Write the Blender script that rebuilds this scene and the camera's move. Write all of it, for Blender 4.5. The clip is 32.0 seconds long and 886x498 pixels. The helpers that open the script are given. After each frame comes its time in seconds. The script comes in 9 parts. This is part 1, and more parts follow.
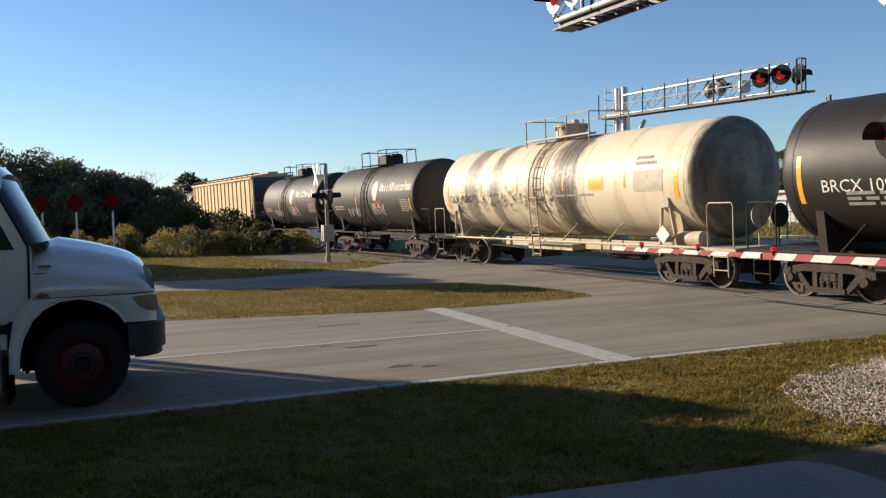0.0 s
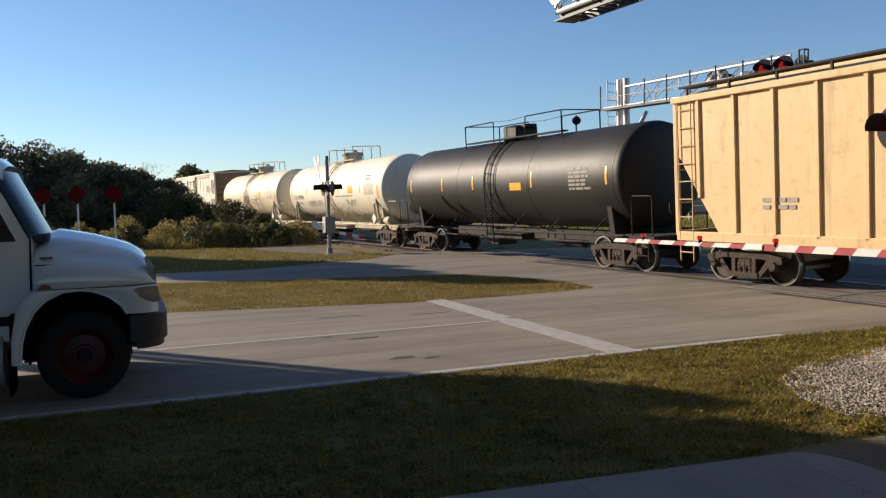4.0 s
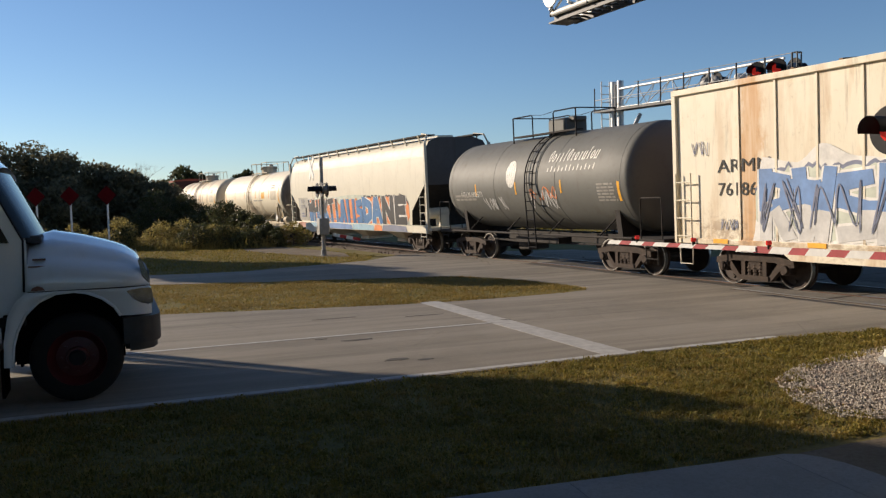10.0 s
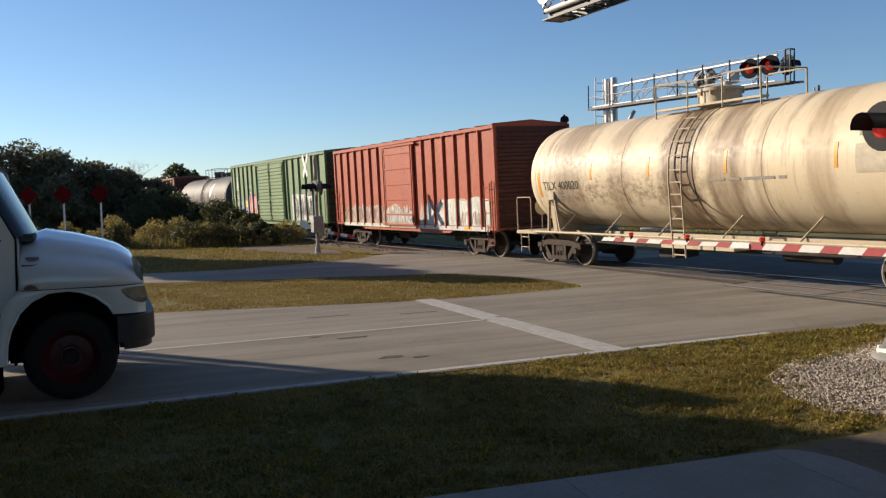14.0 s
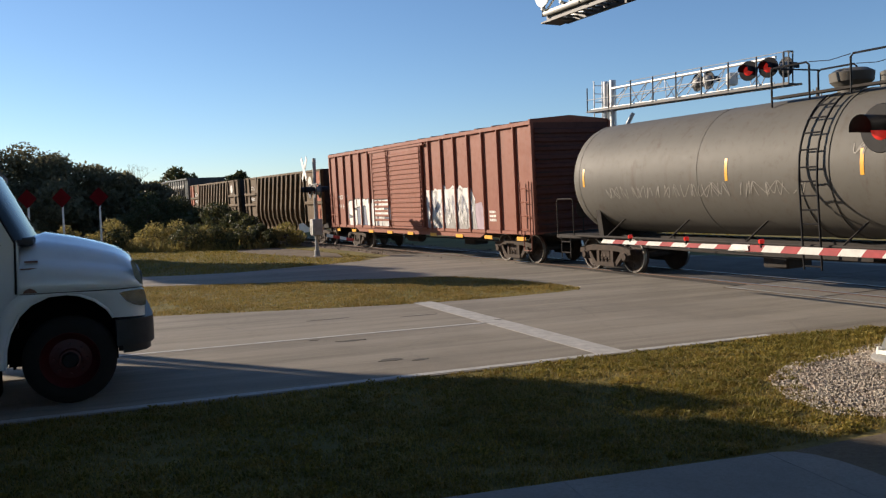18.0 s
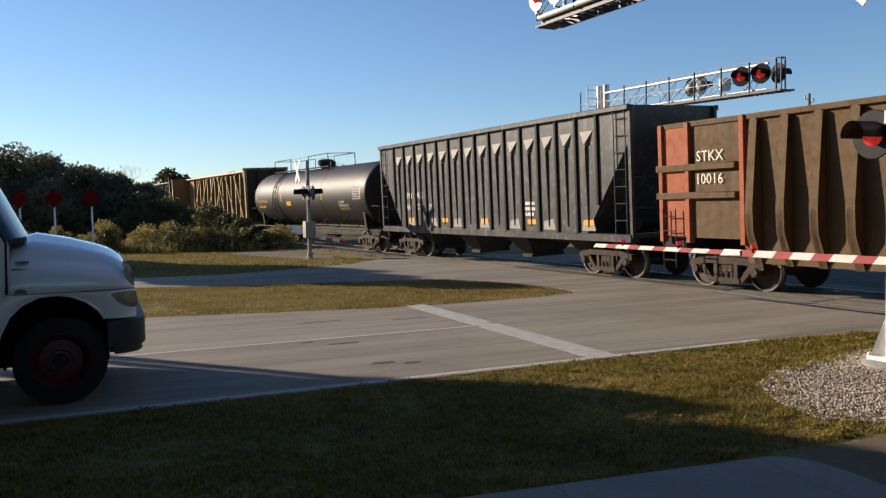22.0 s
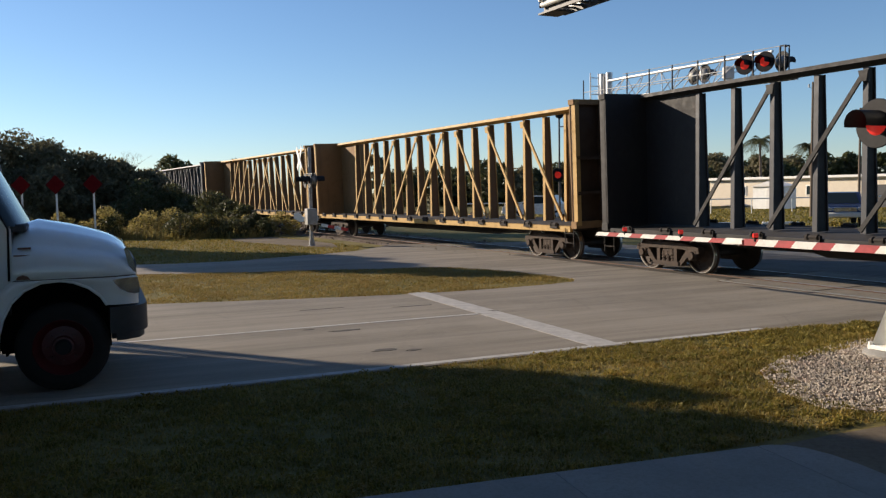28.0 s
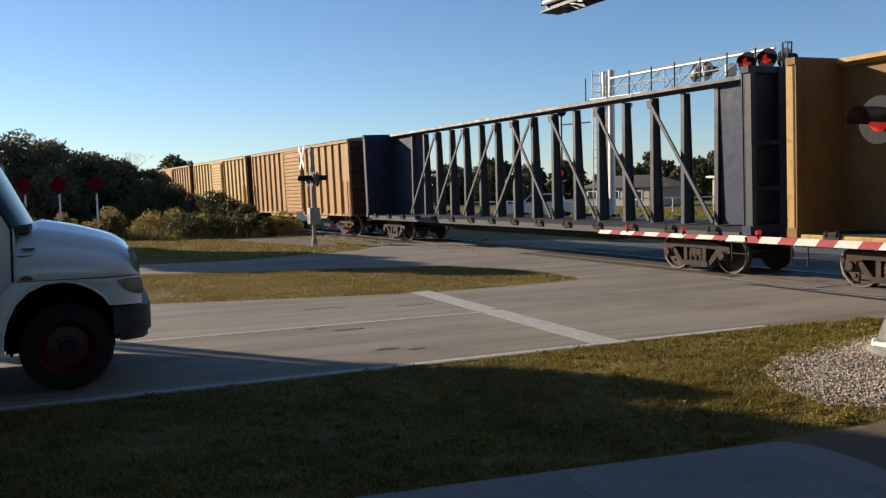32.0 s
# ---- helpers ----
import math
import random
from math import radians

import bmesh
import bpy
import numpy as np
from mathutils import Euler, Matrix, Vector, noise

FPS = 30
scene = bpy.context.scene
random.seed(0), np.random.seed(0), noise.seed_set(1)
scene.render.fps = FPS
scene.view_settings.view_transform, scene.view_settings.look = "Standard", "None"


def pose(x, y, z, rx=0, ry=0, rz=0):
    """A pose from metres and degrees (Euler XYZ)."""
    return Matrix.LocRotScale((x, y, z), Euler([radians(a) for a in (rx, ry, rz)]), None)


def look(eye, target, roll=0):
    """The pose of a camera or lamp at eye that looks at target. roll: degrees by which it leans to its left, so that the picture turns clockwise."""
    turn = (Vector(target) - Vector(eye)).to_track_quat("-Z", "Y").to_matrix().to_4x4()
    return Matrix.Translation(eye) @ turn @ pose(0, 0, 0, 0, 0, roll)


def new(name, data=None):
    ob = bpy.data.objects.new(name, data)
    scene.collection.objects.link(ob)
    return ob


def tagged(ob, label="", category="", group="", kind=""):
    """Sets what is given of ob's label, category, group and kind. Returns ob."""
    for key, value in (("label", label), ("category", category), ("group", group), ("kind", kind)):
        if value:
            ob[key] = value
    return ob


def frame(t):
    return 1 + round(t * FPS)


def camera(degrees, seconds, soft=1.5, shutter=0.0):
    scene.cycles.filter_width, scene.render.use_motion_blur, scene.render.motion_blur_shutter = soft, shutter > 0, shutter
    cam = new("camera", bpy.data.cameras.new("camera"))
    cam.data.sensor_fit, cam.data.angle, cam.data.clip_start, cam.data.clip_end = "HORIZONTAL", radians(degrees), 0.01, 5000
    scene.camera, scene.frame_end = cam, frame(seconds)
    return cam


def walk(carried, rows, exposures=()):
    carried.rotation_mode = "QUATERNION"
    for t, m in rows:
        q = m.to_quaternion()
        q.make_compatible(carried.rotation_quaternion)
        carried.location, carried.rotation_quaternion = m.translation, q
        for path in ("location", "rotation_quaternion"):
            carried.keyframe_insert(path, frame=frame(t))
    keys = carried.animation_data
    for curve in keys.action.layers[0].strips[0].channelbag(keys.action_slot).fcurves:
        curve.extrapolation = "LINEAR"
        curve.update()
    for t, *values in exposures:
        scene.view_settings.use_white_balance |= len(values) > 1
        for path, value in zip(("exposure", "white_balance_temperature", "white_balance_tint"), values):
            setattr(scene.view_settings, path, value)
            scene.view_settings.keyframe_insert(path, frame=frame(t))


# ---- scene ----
# camera: hand held on one spot, turning slightly
cam = camera(56.64, 32.0, soft=1.3)
EYE = Vector((0.0, 0.0, 2.13))


def held(yaw, down, lean):
    """Camera pose from yaw, downward tilt and lean in degrees."""
    return (Matrix.Translation(EYE) @ Matrix.Rotation(radians(yaw), 4, "Z")
            @ Matrix.Rotation(radians(90 - down), 4, "X") @ Matrix.Rotation(radians(-lean), 4, "Z"))


walk(cam, [(t, held(a, b, c)) for t, a, b, c in (
    (0, 0.74, 2.94, 1.41), (0.5, 0.75, 2.92, 1.41), (1, 0.71, 2.98, 1.39), (1.5, 0.72, 3.00, 1.41),
    (2, 0.74, 3.19, 1.51), (2.5, 0.73, 3.23, 1.37), (3, 0.86, 3.40, 1.33), (3.5, 0.83, 3.55, 1.39),
    (5.5, 0.97, 3.19, 1.56), (6, 0.86, 3.05, 1.48), (6.5, 0.75, 2.93, 1.36), (7, 0.81, 2.93, 1.40),
    (7.5, 0.78, 2.82, 1.43), (8, 0.80, 2.96, 1.42), (8.5, 0.66, 3.11, 1.49), (9, 0.44, 3.12, 1.41),
    (9.5, 0.42, 3.31, 1.39), (10, 0.45, 3.40, 1.36), (10.5, 0.42, 3.46, 1.40), (11, 0.41, 3.41, 1.44),
    (11.5, 0.40, 3.48, 1.34), (12, 0.25, 3.60, 1.35), (12.5, 0.21, 3.54, 1.38), (13, 0.21, 3.55, 1.42),
    (13.5, 0.15, 3.44, 1.43), (14, 0.06, 3.59, 1.50), (14.5, 0.05, 3.58, 1.47), (16.5, 0.06, 3.60, 1.54),
    (17, -0.03, 3.48, 1.52), (17.5, 0.02, 3.41, 1.53), (18, -0.00, 3.40, 1.62), (18.5, 0.07, 3.43, 1.69),
    (19, 0.07, 3.38, 1.72), (19.5, -0.02, 3.30, 1.66), (20, -0.06, 3.28, 1.56), (20.5, -0.07, 3.29, 1.47),
    (21, -0.21, 3.23, 1.36), (21.5, -0.33, 3.21, 1.28), (22, -0.50, 3.20, 1.22), (22.5, -0.75, 3.29, 1.19),
    (23, -0.85, 3.28, 1.24), (23.5, -0.95, 3.38, 1.26), (24, -1.11, 3.27, 1.24), (24.5, -1.01, 3.21, 1.14),
    (25, -0.53, 3.12, 1.17), (25.5, -0.36, 3.15, 1.17), (27.5, -0.41, 3.86, 1.04), (28, -0.36, 4.05, 1.02),
    (28.5, -0.20, 4.12, 1.04), (29, -0.26, 4.04, 1.04), (29.5, -0.30, 4.00, 1.06), (30, -0.24, 4.07, 1.11),
    (30.5, -0.23, 4.17, 1.12), (31, -0.14, 4.23, 1.29), (31.5, -0.16, 4.21, 1.34), (32, -0.17, 4.14, 1.30),
)], exposures=[(0.0, 0.62, 6380, 12), (3.0, 0.64, 6380, 12), (6.0, 0.29, 6380, 12), (9.0, 0.31, 6380, 12), (11.0, 0.32, 6380, 12), (13.0, 0.39, 6380, 12), (14.5, 0.54, 6380, 12),
                (17.0, 0.60, 6380, 12), (20.0, 0.61, 6380, 12), (25.0, 0.59, 6380, 12), (28.0, 0.58, 6380, 12), (32.0, 0.58, 6380, 12)])

# ---- light: low warm sun from the side, clear sky ----
SUN_UP, SUN_TURN = radians(18.5), radians(27.0)
SUN_WAY = Vector((math.cos(SUN_TURN) * math.cos(SUN_UP), -math.sin(SUN_TURN) * math.cos(SUN_UP), -math.sin(SUN_UP)))
world = bpy.data.worlds.new("sky")
scene.world = world
world.use_nodes = True
wn = world.node_tree
sky = wn.nodes.new("ShaderNodeTexSky")
sky.sky_type, sky.sun_disc = "NISHITA", False
sky.sun_elevation, sky.sun_rotation = SUN_UP, radians(-63)
sky.air_density, sky.dust_density, sky.ozone_density = 0.9, 0.1, 4.0
wn.links.new(sky.outputs[0], wn.nodes["Background"].inputs[0])
wn.nodes["Background"].inputs[1].default_value = 0.088
sun = new("sun", bpy.data.lights.new("sun", "SUN"))
sun.data.energy, sun.data.angle, sun.data.color = 5.0, radians(0.53), (1.0, 0.84, 0.64)
sun.matrix_world = look((-60, 27, 30), Vector((-60, 27, 30)) + SUN_WAY)


# ---- mesh helpers ----
class Solid:
    """Collects vertices and faces of one part."""

    def __init__(self):
        self.v, self.f = [], []

    def add(self, vs, fs):
        k = len(self.v)
        self.v += [tuple(p) for p in vs]
        self.f += [tuple(i + k for i in q) for q in fs]
        return self

    def box(self, c, s, m=None, ch=0.0):
        x, y, z = s[0] / 2, s[1] / 2, s[2] / 2
        if ch <= 0:
            vs = [(a * x, b * y, d * z) for a in (-1, 1) for b in (-1, 1) for d in (-1, 1)]
            fs = [(0, 1, 3, 2), (4, 6, 7, 5), (0, 4, 5, 1), (2, 3, 7, 6), (0, 2, 6, 4), (1, 5, 7, 3)]
        else:
            vs, key = [], {}
            for a in (-1, 1):
                for b in (-1, 1):
                    for d in (-1, 1):
                        for ax in range(3):
                            p = [a * x, b * y, d * z]
                            for o in range(3):
                                if o != ax:
                                    p[o] -= (a, b, d)[o] * ch
                            key[(a, b, d, ax)] = len(vs)
                            vs.append(p)
            fs = []
            for ax in range(3):
                for sgn in (-1, 1):
                    o1, o2 = [o for o in range(3) if o != ax]
                    q = []
                    for e1, e2 in ((-1, -1), (1, -1), (1, 1), (-1, 1)):
                        k = [0, 0, 0]
                        k[ax], k[o1], k[o2] = sgn, e1, e2
                        q.append(key[(*k, ax)])
                    fs.append(q)
            for ax in range(3):
                o1, o2 = [o for o in range(3) if o != ax]
                for e1 in (-1, 1):
                    for e2 in (-1, 1):
                        q = []
                        for sgn, oo in ((-1, o1), (-1, o2), (1, o2), (1, o1)):
                            k = [0, 0, 0]
                            k[ax], k[o1], k[o2] = sgn, e1, e2
                            q.append(key[(*k, oo)])
                        fs.append(q)
            for a in (-1, 1):
                for b in (-1, 1):
                    for d in (-1, 1):
                        fs.append([key[(a, b, d, ax)] for ax in range(3)])
        if m is not None:
            vs = [m @ Vector(p) for p in vs]
        vs = [(p[0] + c[0], p[1] + c[1], p[2] + c[2]) for p in vs]
        return self.add(vs, fs)

    def beam(self, a, b, w, h, up=(0, 0, 1)):
        """A bar of section w x h from a to b."""
        a, b = Vector(a), Vector(b)
        d = (b - a).normalized()
        up = Vector(up)
        if abs(d.dot(up)) > 0.98:
            up = Vector((1, 0, 0))
        s = d.cross(up).normalized() * (w / 2)
        t = s.cross(d).normalized() * (h / 2)
        vs = [p + i * s + j * t for p in (a, b) for i, j in ((-1, -1), (1, -1), (1, 1), (-1, 1))]
        return self.add(vs, [(3, 2, 1, 0), (4, 5, 6, 7), (0, 1, 5, 4), (1, 2, 6, 5), (2, 3, 7, 6), (3, 0, 4, 7)])

    def rod(self, pts, r, seg=8, r2=None):
        """A round bar through points, tapering from r to r2."""
        pts = [Vector(p) for p in pts]
        n = len(pts)
        rings = []
        side = None
        for i, p in enumerate(pts):
            d = (pts[min(i + 1, n - 1)] - pts[max(i - 1, 0)]).normalized()
            if side is None:
                side = d.orthogonal().normalized()
            side = (side - d * side.dot(d)).normalized()
            up = d.cross(side)
            rr = r if r2 is None else r + (r2 - r) * i / (n - 1)
            rings.append([p + rr * (math.cos(k * math.tau / seg) * side + math.sin(k * math.tau / seg) * up) for k in range(seg)])
        vs = [q for ring in rings for q in ring]
        fs = [(i * seg + k, i * seg + (k + 1) % seg, (i + 1) * seg + (k + 1) % seg, (i + 1) * seg + k) for i in range(n - 1) for k in range(seg)]
        fs += [tuple(range(seg))[::-1], tuple((n - 1) * seg + k for k in range(seg))]
        return self.add(vs, fs)

    def lathe(self, prof, seg=24, axis="X", c=(0, 0, 0), a0=0.0, a1=math.tau):
        """Turns (along, radius) pairs round an axis through c."""
        full = abs(a1 - a0 - math.tau) < 1e-6
        cnt = seg if full else seg + 1
        vs, fs = [], []
        for u_, r in prof:
            for k in range(cnt):
                w = a0 + (a1 - a0) * k / seg
                p, q = r * math.cos(w), r * math.sin(w)
                vs.append({"X": (u_, p, q), "Y": (q, u_, p), "Z": (p, q, u_)}[axis])
        for i in range(len(prof) - 1):
            for k in range(seg):
                k2 = (k + 1) % cnt
                fs.append((i * cnt + k, i * cnt + k2, (i + 1) * cnt + k2, (i + 1) * cnt + k))
        return self.add([(a + c[0], b + c[1], d + c[2]) for a, b, d in vs], fs)

    def slab(self, outline, axis, lo, hi):
        """A flat outline (pairs) thickened along an axis from lo to hi."""
        n = len(outline)
        put = {"X": lambda p, t: (t, p[0], p[1]), "Y": lambda p, t: (p[0], t, p[1]), "Z": lambda p, t: (p[0], p[1], t)}[axis]
        vs = [put(p, lo) for p in outline] + [put(p, hi) for p in outline]
        fs = [tuple(range(n))[::-1], tuple(range(n, 2 * n))] + [(i, (i + 1) % n, n + (i + 1) % n, n + i) for i in range(n)]
        return self.add(vs, fs)

    def sheet(self, rows):
        """A surface through rows of points."""
        n = len(rows[0])
        vs = [p for row in rows for p in row]
        fs = [(i * n + k, i * n + k + 1, (i + 1) * n + k + 1, (i + 1) * n + k) for i in range(len(rows) - 1) for k in range(n - 1)]
        return self.add(vs, fs)

    def mesh(self, name, mat, sharp=38):
        me = bpy.data.meshes.new(name)
        me.from_pydata(self.v, [], self.f)
        me.validate()
        me.update()
        bm = bmesh.new()
        bm.from_mesh(me)
        bmesh.ops.recalc_face_normals(bm, faces=bm.faces)
        bm.to_mesh(me)
        bm.free()
        me.polygons.foreach_set("use_smooth", [sharp > 0] * len(me.polygons))
        if sharp > 0:
            me.set_sharp_from_angle(angle=radians(sharp))
        me.materials.append(mat)
        return me


def part(name, what, mat, parent, label="", sharp=38):
    """Links a solid or a mesh as one object under a thing or a part."""
    me = what.mesh(name, mat, sharp) if isinstance(what, Solid) else what
    ob = new(name, me)
    ob.parent = parent
    return tagged(ob, label) if label else ob


def thing(name, label, category, group="", kind="", at=None):
    ob = new(name)
    ob.empty_display_size = 0.3
    if at is not None:
        ob.matrix_world = at
    return tagged(ob, label, category, group, kind)


def whole(name, what, mat, label, category, group="", kind="", at=None, sharp=38):
    ob = new(name, what.mesh(name, mat, sharp) if isinstance(what, Solid) else what)
    if at is not None:
        ob.matrix_world = at
    return tagged(ob, label, category, group, kind)


def words(text, size, mat, depth=0.0, squeeze=1.0):
    """A flat mesh of lettering in the xz plane, read from -y, lower left at the origin."""
    cu = bpy.data.curves.new("lettering", "FONT")
    cu.body, cu.size, cu.extrude = text, size, depth
    cu.resolution_u = 2
    ob = bpy.data.objects.new("lettering", cu)
    me = bpy.data.meshes.new_from_object(ob)
    bpy.data.objects.remove(ob)
    me.transform(Matrix.Rotation(radians(90), 4, "X") @ Matrix.Diagonal((squeeze, 1, 1, 1)))
    me.materials.clear()
    me.materials.append(mat)
    return me


def wrap(me, r, zc):
    """Bends a flat lettering mesh onto a tank of radius r round the x axis at height zc, on its -y side."""
    for v in me.vertices:
        a = (v.co.z - zc) / r
        v.co = Vector((v.co.x, -r * math.cos(a) + (v.co.y), zc + r * math.sin(a)))
    me.update()
    return me


# ---- materials ----
def nodes(name):
    m = bpy.data.materials.new(name)
    m.use_nodes = True
    t = m.node_tree
    return m, t.nodes, t.links, t.nodes["Principled BSDF"]


def noise_at(nd, ln, co, scale, stretch=(1, 1, 1), detail=4, rough=0.6):
    mp = nd.new("ShaderNodeMapping")
    mp.inputs["Scale"].default_value = stretch
    ln.new(co, mp.inputs["Vector"])
    n = nd.new("ShaderNodeTexNoise")
    n.inputs["Scale"].default_value, n.inputs["Detail"].default_value, n.inputs["Roughness"].default_value = scale, detail, rough
    ln.new(mp.outputs[0], n.inputs["Vector"])
    return n.outputs["Fac"]


def ramp(nd, ln, fac, lo, hi, a=0.0, b=1.0):
    r = nd.new("ShaderNodeMapRange")
    r.inputs[1].default_value, r.inputs[2].default_value, r.inputs[3].default_value, r.inputs[4].default_value = lo, hi, a, b
    ln.new(fac, r.inputs[0])
    return r.outputs[0]


def blend(nd, ln, fac, a, b):
    m = nd.new("ShaderNodeMix")
    m.data_type = "RGBA"
    for s, v in ((m.inputs[6], a), (m.inputs[7], b)):
        if isinstance(v, (tuple, list)):
            s.default_value = (*v[:3], 1)
        else:
            ln.new(v, s)
    if isinstance(fac, (int, float)):
        m.inputs[0].default_value = fac
    else:
        ln.new(fac, m.inputs[0])
    return m.outputs[2]


def bump(nd, ln, bs, fac, strength, dist=0.02):
    b = nd.new("ShaderNodeBump")
    b.inputs["Strength"].default_value, b.inputs["Distance"].default_value = strength, dist
    ln.new(fac, b.inputs["Height"])
    ln.new(b.outputs[0], bs.inputs["Normal"])


def coords(nd, kind="Object"):
    return nd.new("ShaderNodeTexCoord").outputs[kind]


def paint(name, col, rough=0.5, grime=(0.06, 0.045, 0.03), amount=0.5, streak=0.5, rust=0.0, metal=0.0, relief=0.15, shift=0.0, rust_col=(0.14, 0.045, 0.018), rvar=1.0):
    """Weathered paint: patchy fading, grime that runs down, a little rust."""
    col = tuple(v * 0.9 for v in col)
    m, nd, ln, bs = nodes(name)
    co = coords(nd)
    if shift:
        mp = nd.new("ShaderNodeMapping")
        mp.inputs["Location"].default_value = (shift, shift * 0.7, 0)
        ln.new(co, mp.inputs["Vector"])
        co = mp.outputs[0]
    fade = noise_at(nd, ln, co, 0.9)
    c = blend(nd, ln, ramp(nd, ln, fade, 0.35, 0.7, 0.0, 0.28), col, tuple(min(1, v * 1.25 + 0.02) for v in col))
    runs = noise_at(nd, ln, co, 2.2, (1.6, 1.6, 0.16), 5, 0.65)
    c = blend(nd, ln, ramp(nd, ln, runs, 0.55, 0.78, 0.0, streak), c, grime)
    patch = noise_at(nd, ln, co, 5.5, (1, 1, 1), 6, 0.7)
    c = blend(nd, ln, ramp(nd, ln, patch, 0.55, 0.8, 0.0, amount), c, grime)
    if rust > 0:
        spots = noise_at(nd, ln, co, 3.1, (1, 1, 0.6), 8, 0.75)
        c = blend(nd, ln, ramp(nd, ln, spots, 0.60, 0.68, 0.0, rust), c, rust_col)
    ln.new(c, bs.inputs["Base Color"])
    ln.new(ramp(nd, ln, patch, 0.3, 0.8, max(0.05, rough - 0.12 * rvar), min(1, rough + 0.2 * rvar)), bs.inputs["Roughness"])
    bs.inputs["Metallic"].default_value = metal
    bs.inputs["Specular IOR Level"].default_value = 0.35
    bump(nd, ln, bs, patch, relief, 0.01)
    return m


def plain(name, col, rough=0.6, metal=0.0, var=0.2, scale=8.0, glow=0.0):
    m, nd, ln, bs = nodes(name)
    fac = noise_at(nd, ln, coords(nd), scale, (1, 1, 1), 5, 0.65)
    c = blend(nd, ln, ramp(nd, ln, fac, 0.3, 0.72), tuple(v * (1 - var) for v in col), tuple(min(1, v * (1 + var)) for v in col))
    ln.new(c, bs.inputs["Base Color"])
    bs.inputs["Roughness"].default_value, bs.inputs["Metallic"].default_value = rough, metal
    bump(nd, ln, bs, fac, 0.12, 0.004)
    if glow:
        bs.inputs["Emission Color"].default_value = (*col, 1)
        bs.inputs["Emission Strength"].default_value = glow
    return m


def leaf_paint(name, a, b, rough=0.6, through_=0.25):
    """Foliage: colour varies from leaf to leaf and clump to clump."""
    m, nd, ln, bs = nodes(name)
    g = nd.new("ShaderNodeNewGeometry")
    fac = noise_at(nd, ln, coords(nd), 0.8, (1, 1, 1), 3)
    c1 = blend(nd, ln, g.outputs["Random Per Island"], a, b)
    fine = noise_at(nd, ln, coords(nd), 3.4, (1, 1, 1), 4)
    c = blend(nd, ln, ramp(nd, ln, fac, 0.35, 0.7, 0, 0.6), c1, tuple(v * 0.6 for v in a))
    c = blend(nd, ln, ramp(nd, ln, fine, 0.5, 0.68, 0, 0.5), c, tuple(v * k for v, k in zip(b, (0.85, 0.72, 0.7))))
    ln.new(c, bs.inputs["Base Color"])
    bs.inputs["Roughness"].default_value = rough
    bs.inputs["Specular IOR Level"].default_value = 0.25
    t = nd.new("ShaderNodeBsdfTranslucent")
    ln.new(c, t.inputs["Color"])
    mx = nd.new("ShaderNodeMixShader")
    mx.inputs[0].default_value = through_
    ln.new(bs.outputs[0], mx.inputs[1])
    ln.new(t.outputs[0], mx.inputs[2])
    ln.new(mx.outputs[0], nd["Material Output"].inputs["Surface"])
    return m


def ground_paint(name, a, b, c, sa=0.5, sb=14.0, rough=0.95, relief=0.5):
    m, nd, ln, bs = nodes(name)
    co = coords(nd)
    big = noise_at(nd, ln, co, sa, (1, 1, 1), 5)
    fine = noise_at(nd, ln, co, sb, (1, 1, 1), 6, 0.75)
    k = blend(nd, ln, ramp(nd, ln, big, 0.35, 0.65), a, b)
    k = blend(nd, ln, ramp(nd, ln, fine, 0.45, 0.7, 0, 0.7), k, c)
    ln.new(k, bs.inputs["Base Color"])
    bs.inputs["Roughness"].default_value = rough
    bs.inputs["Specular IOR Level"].default_value = 0.2
    bump(nd, ln, bs, fine, relief, 0.03)
    return m


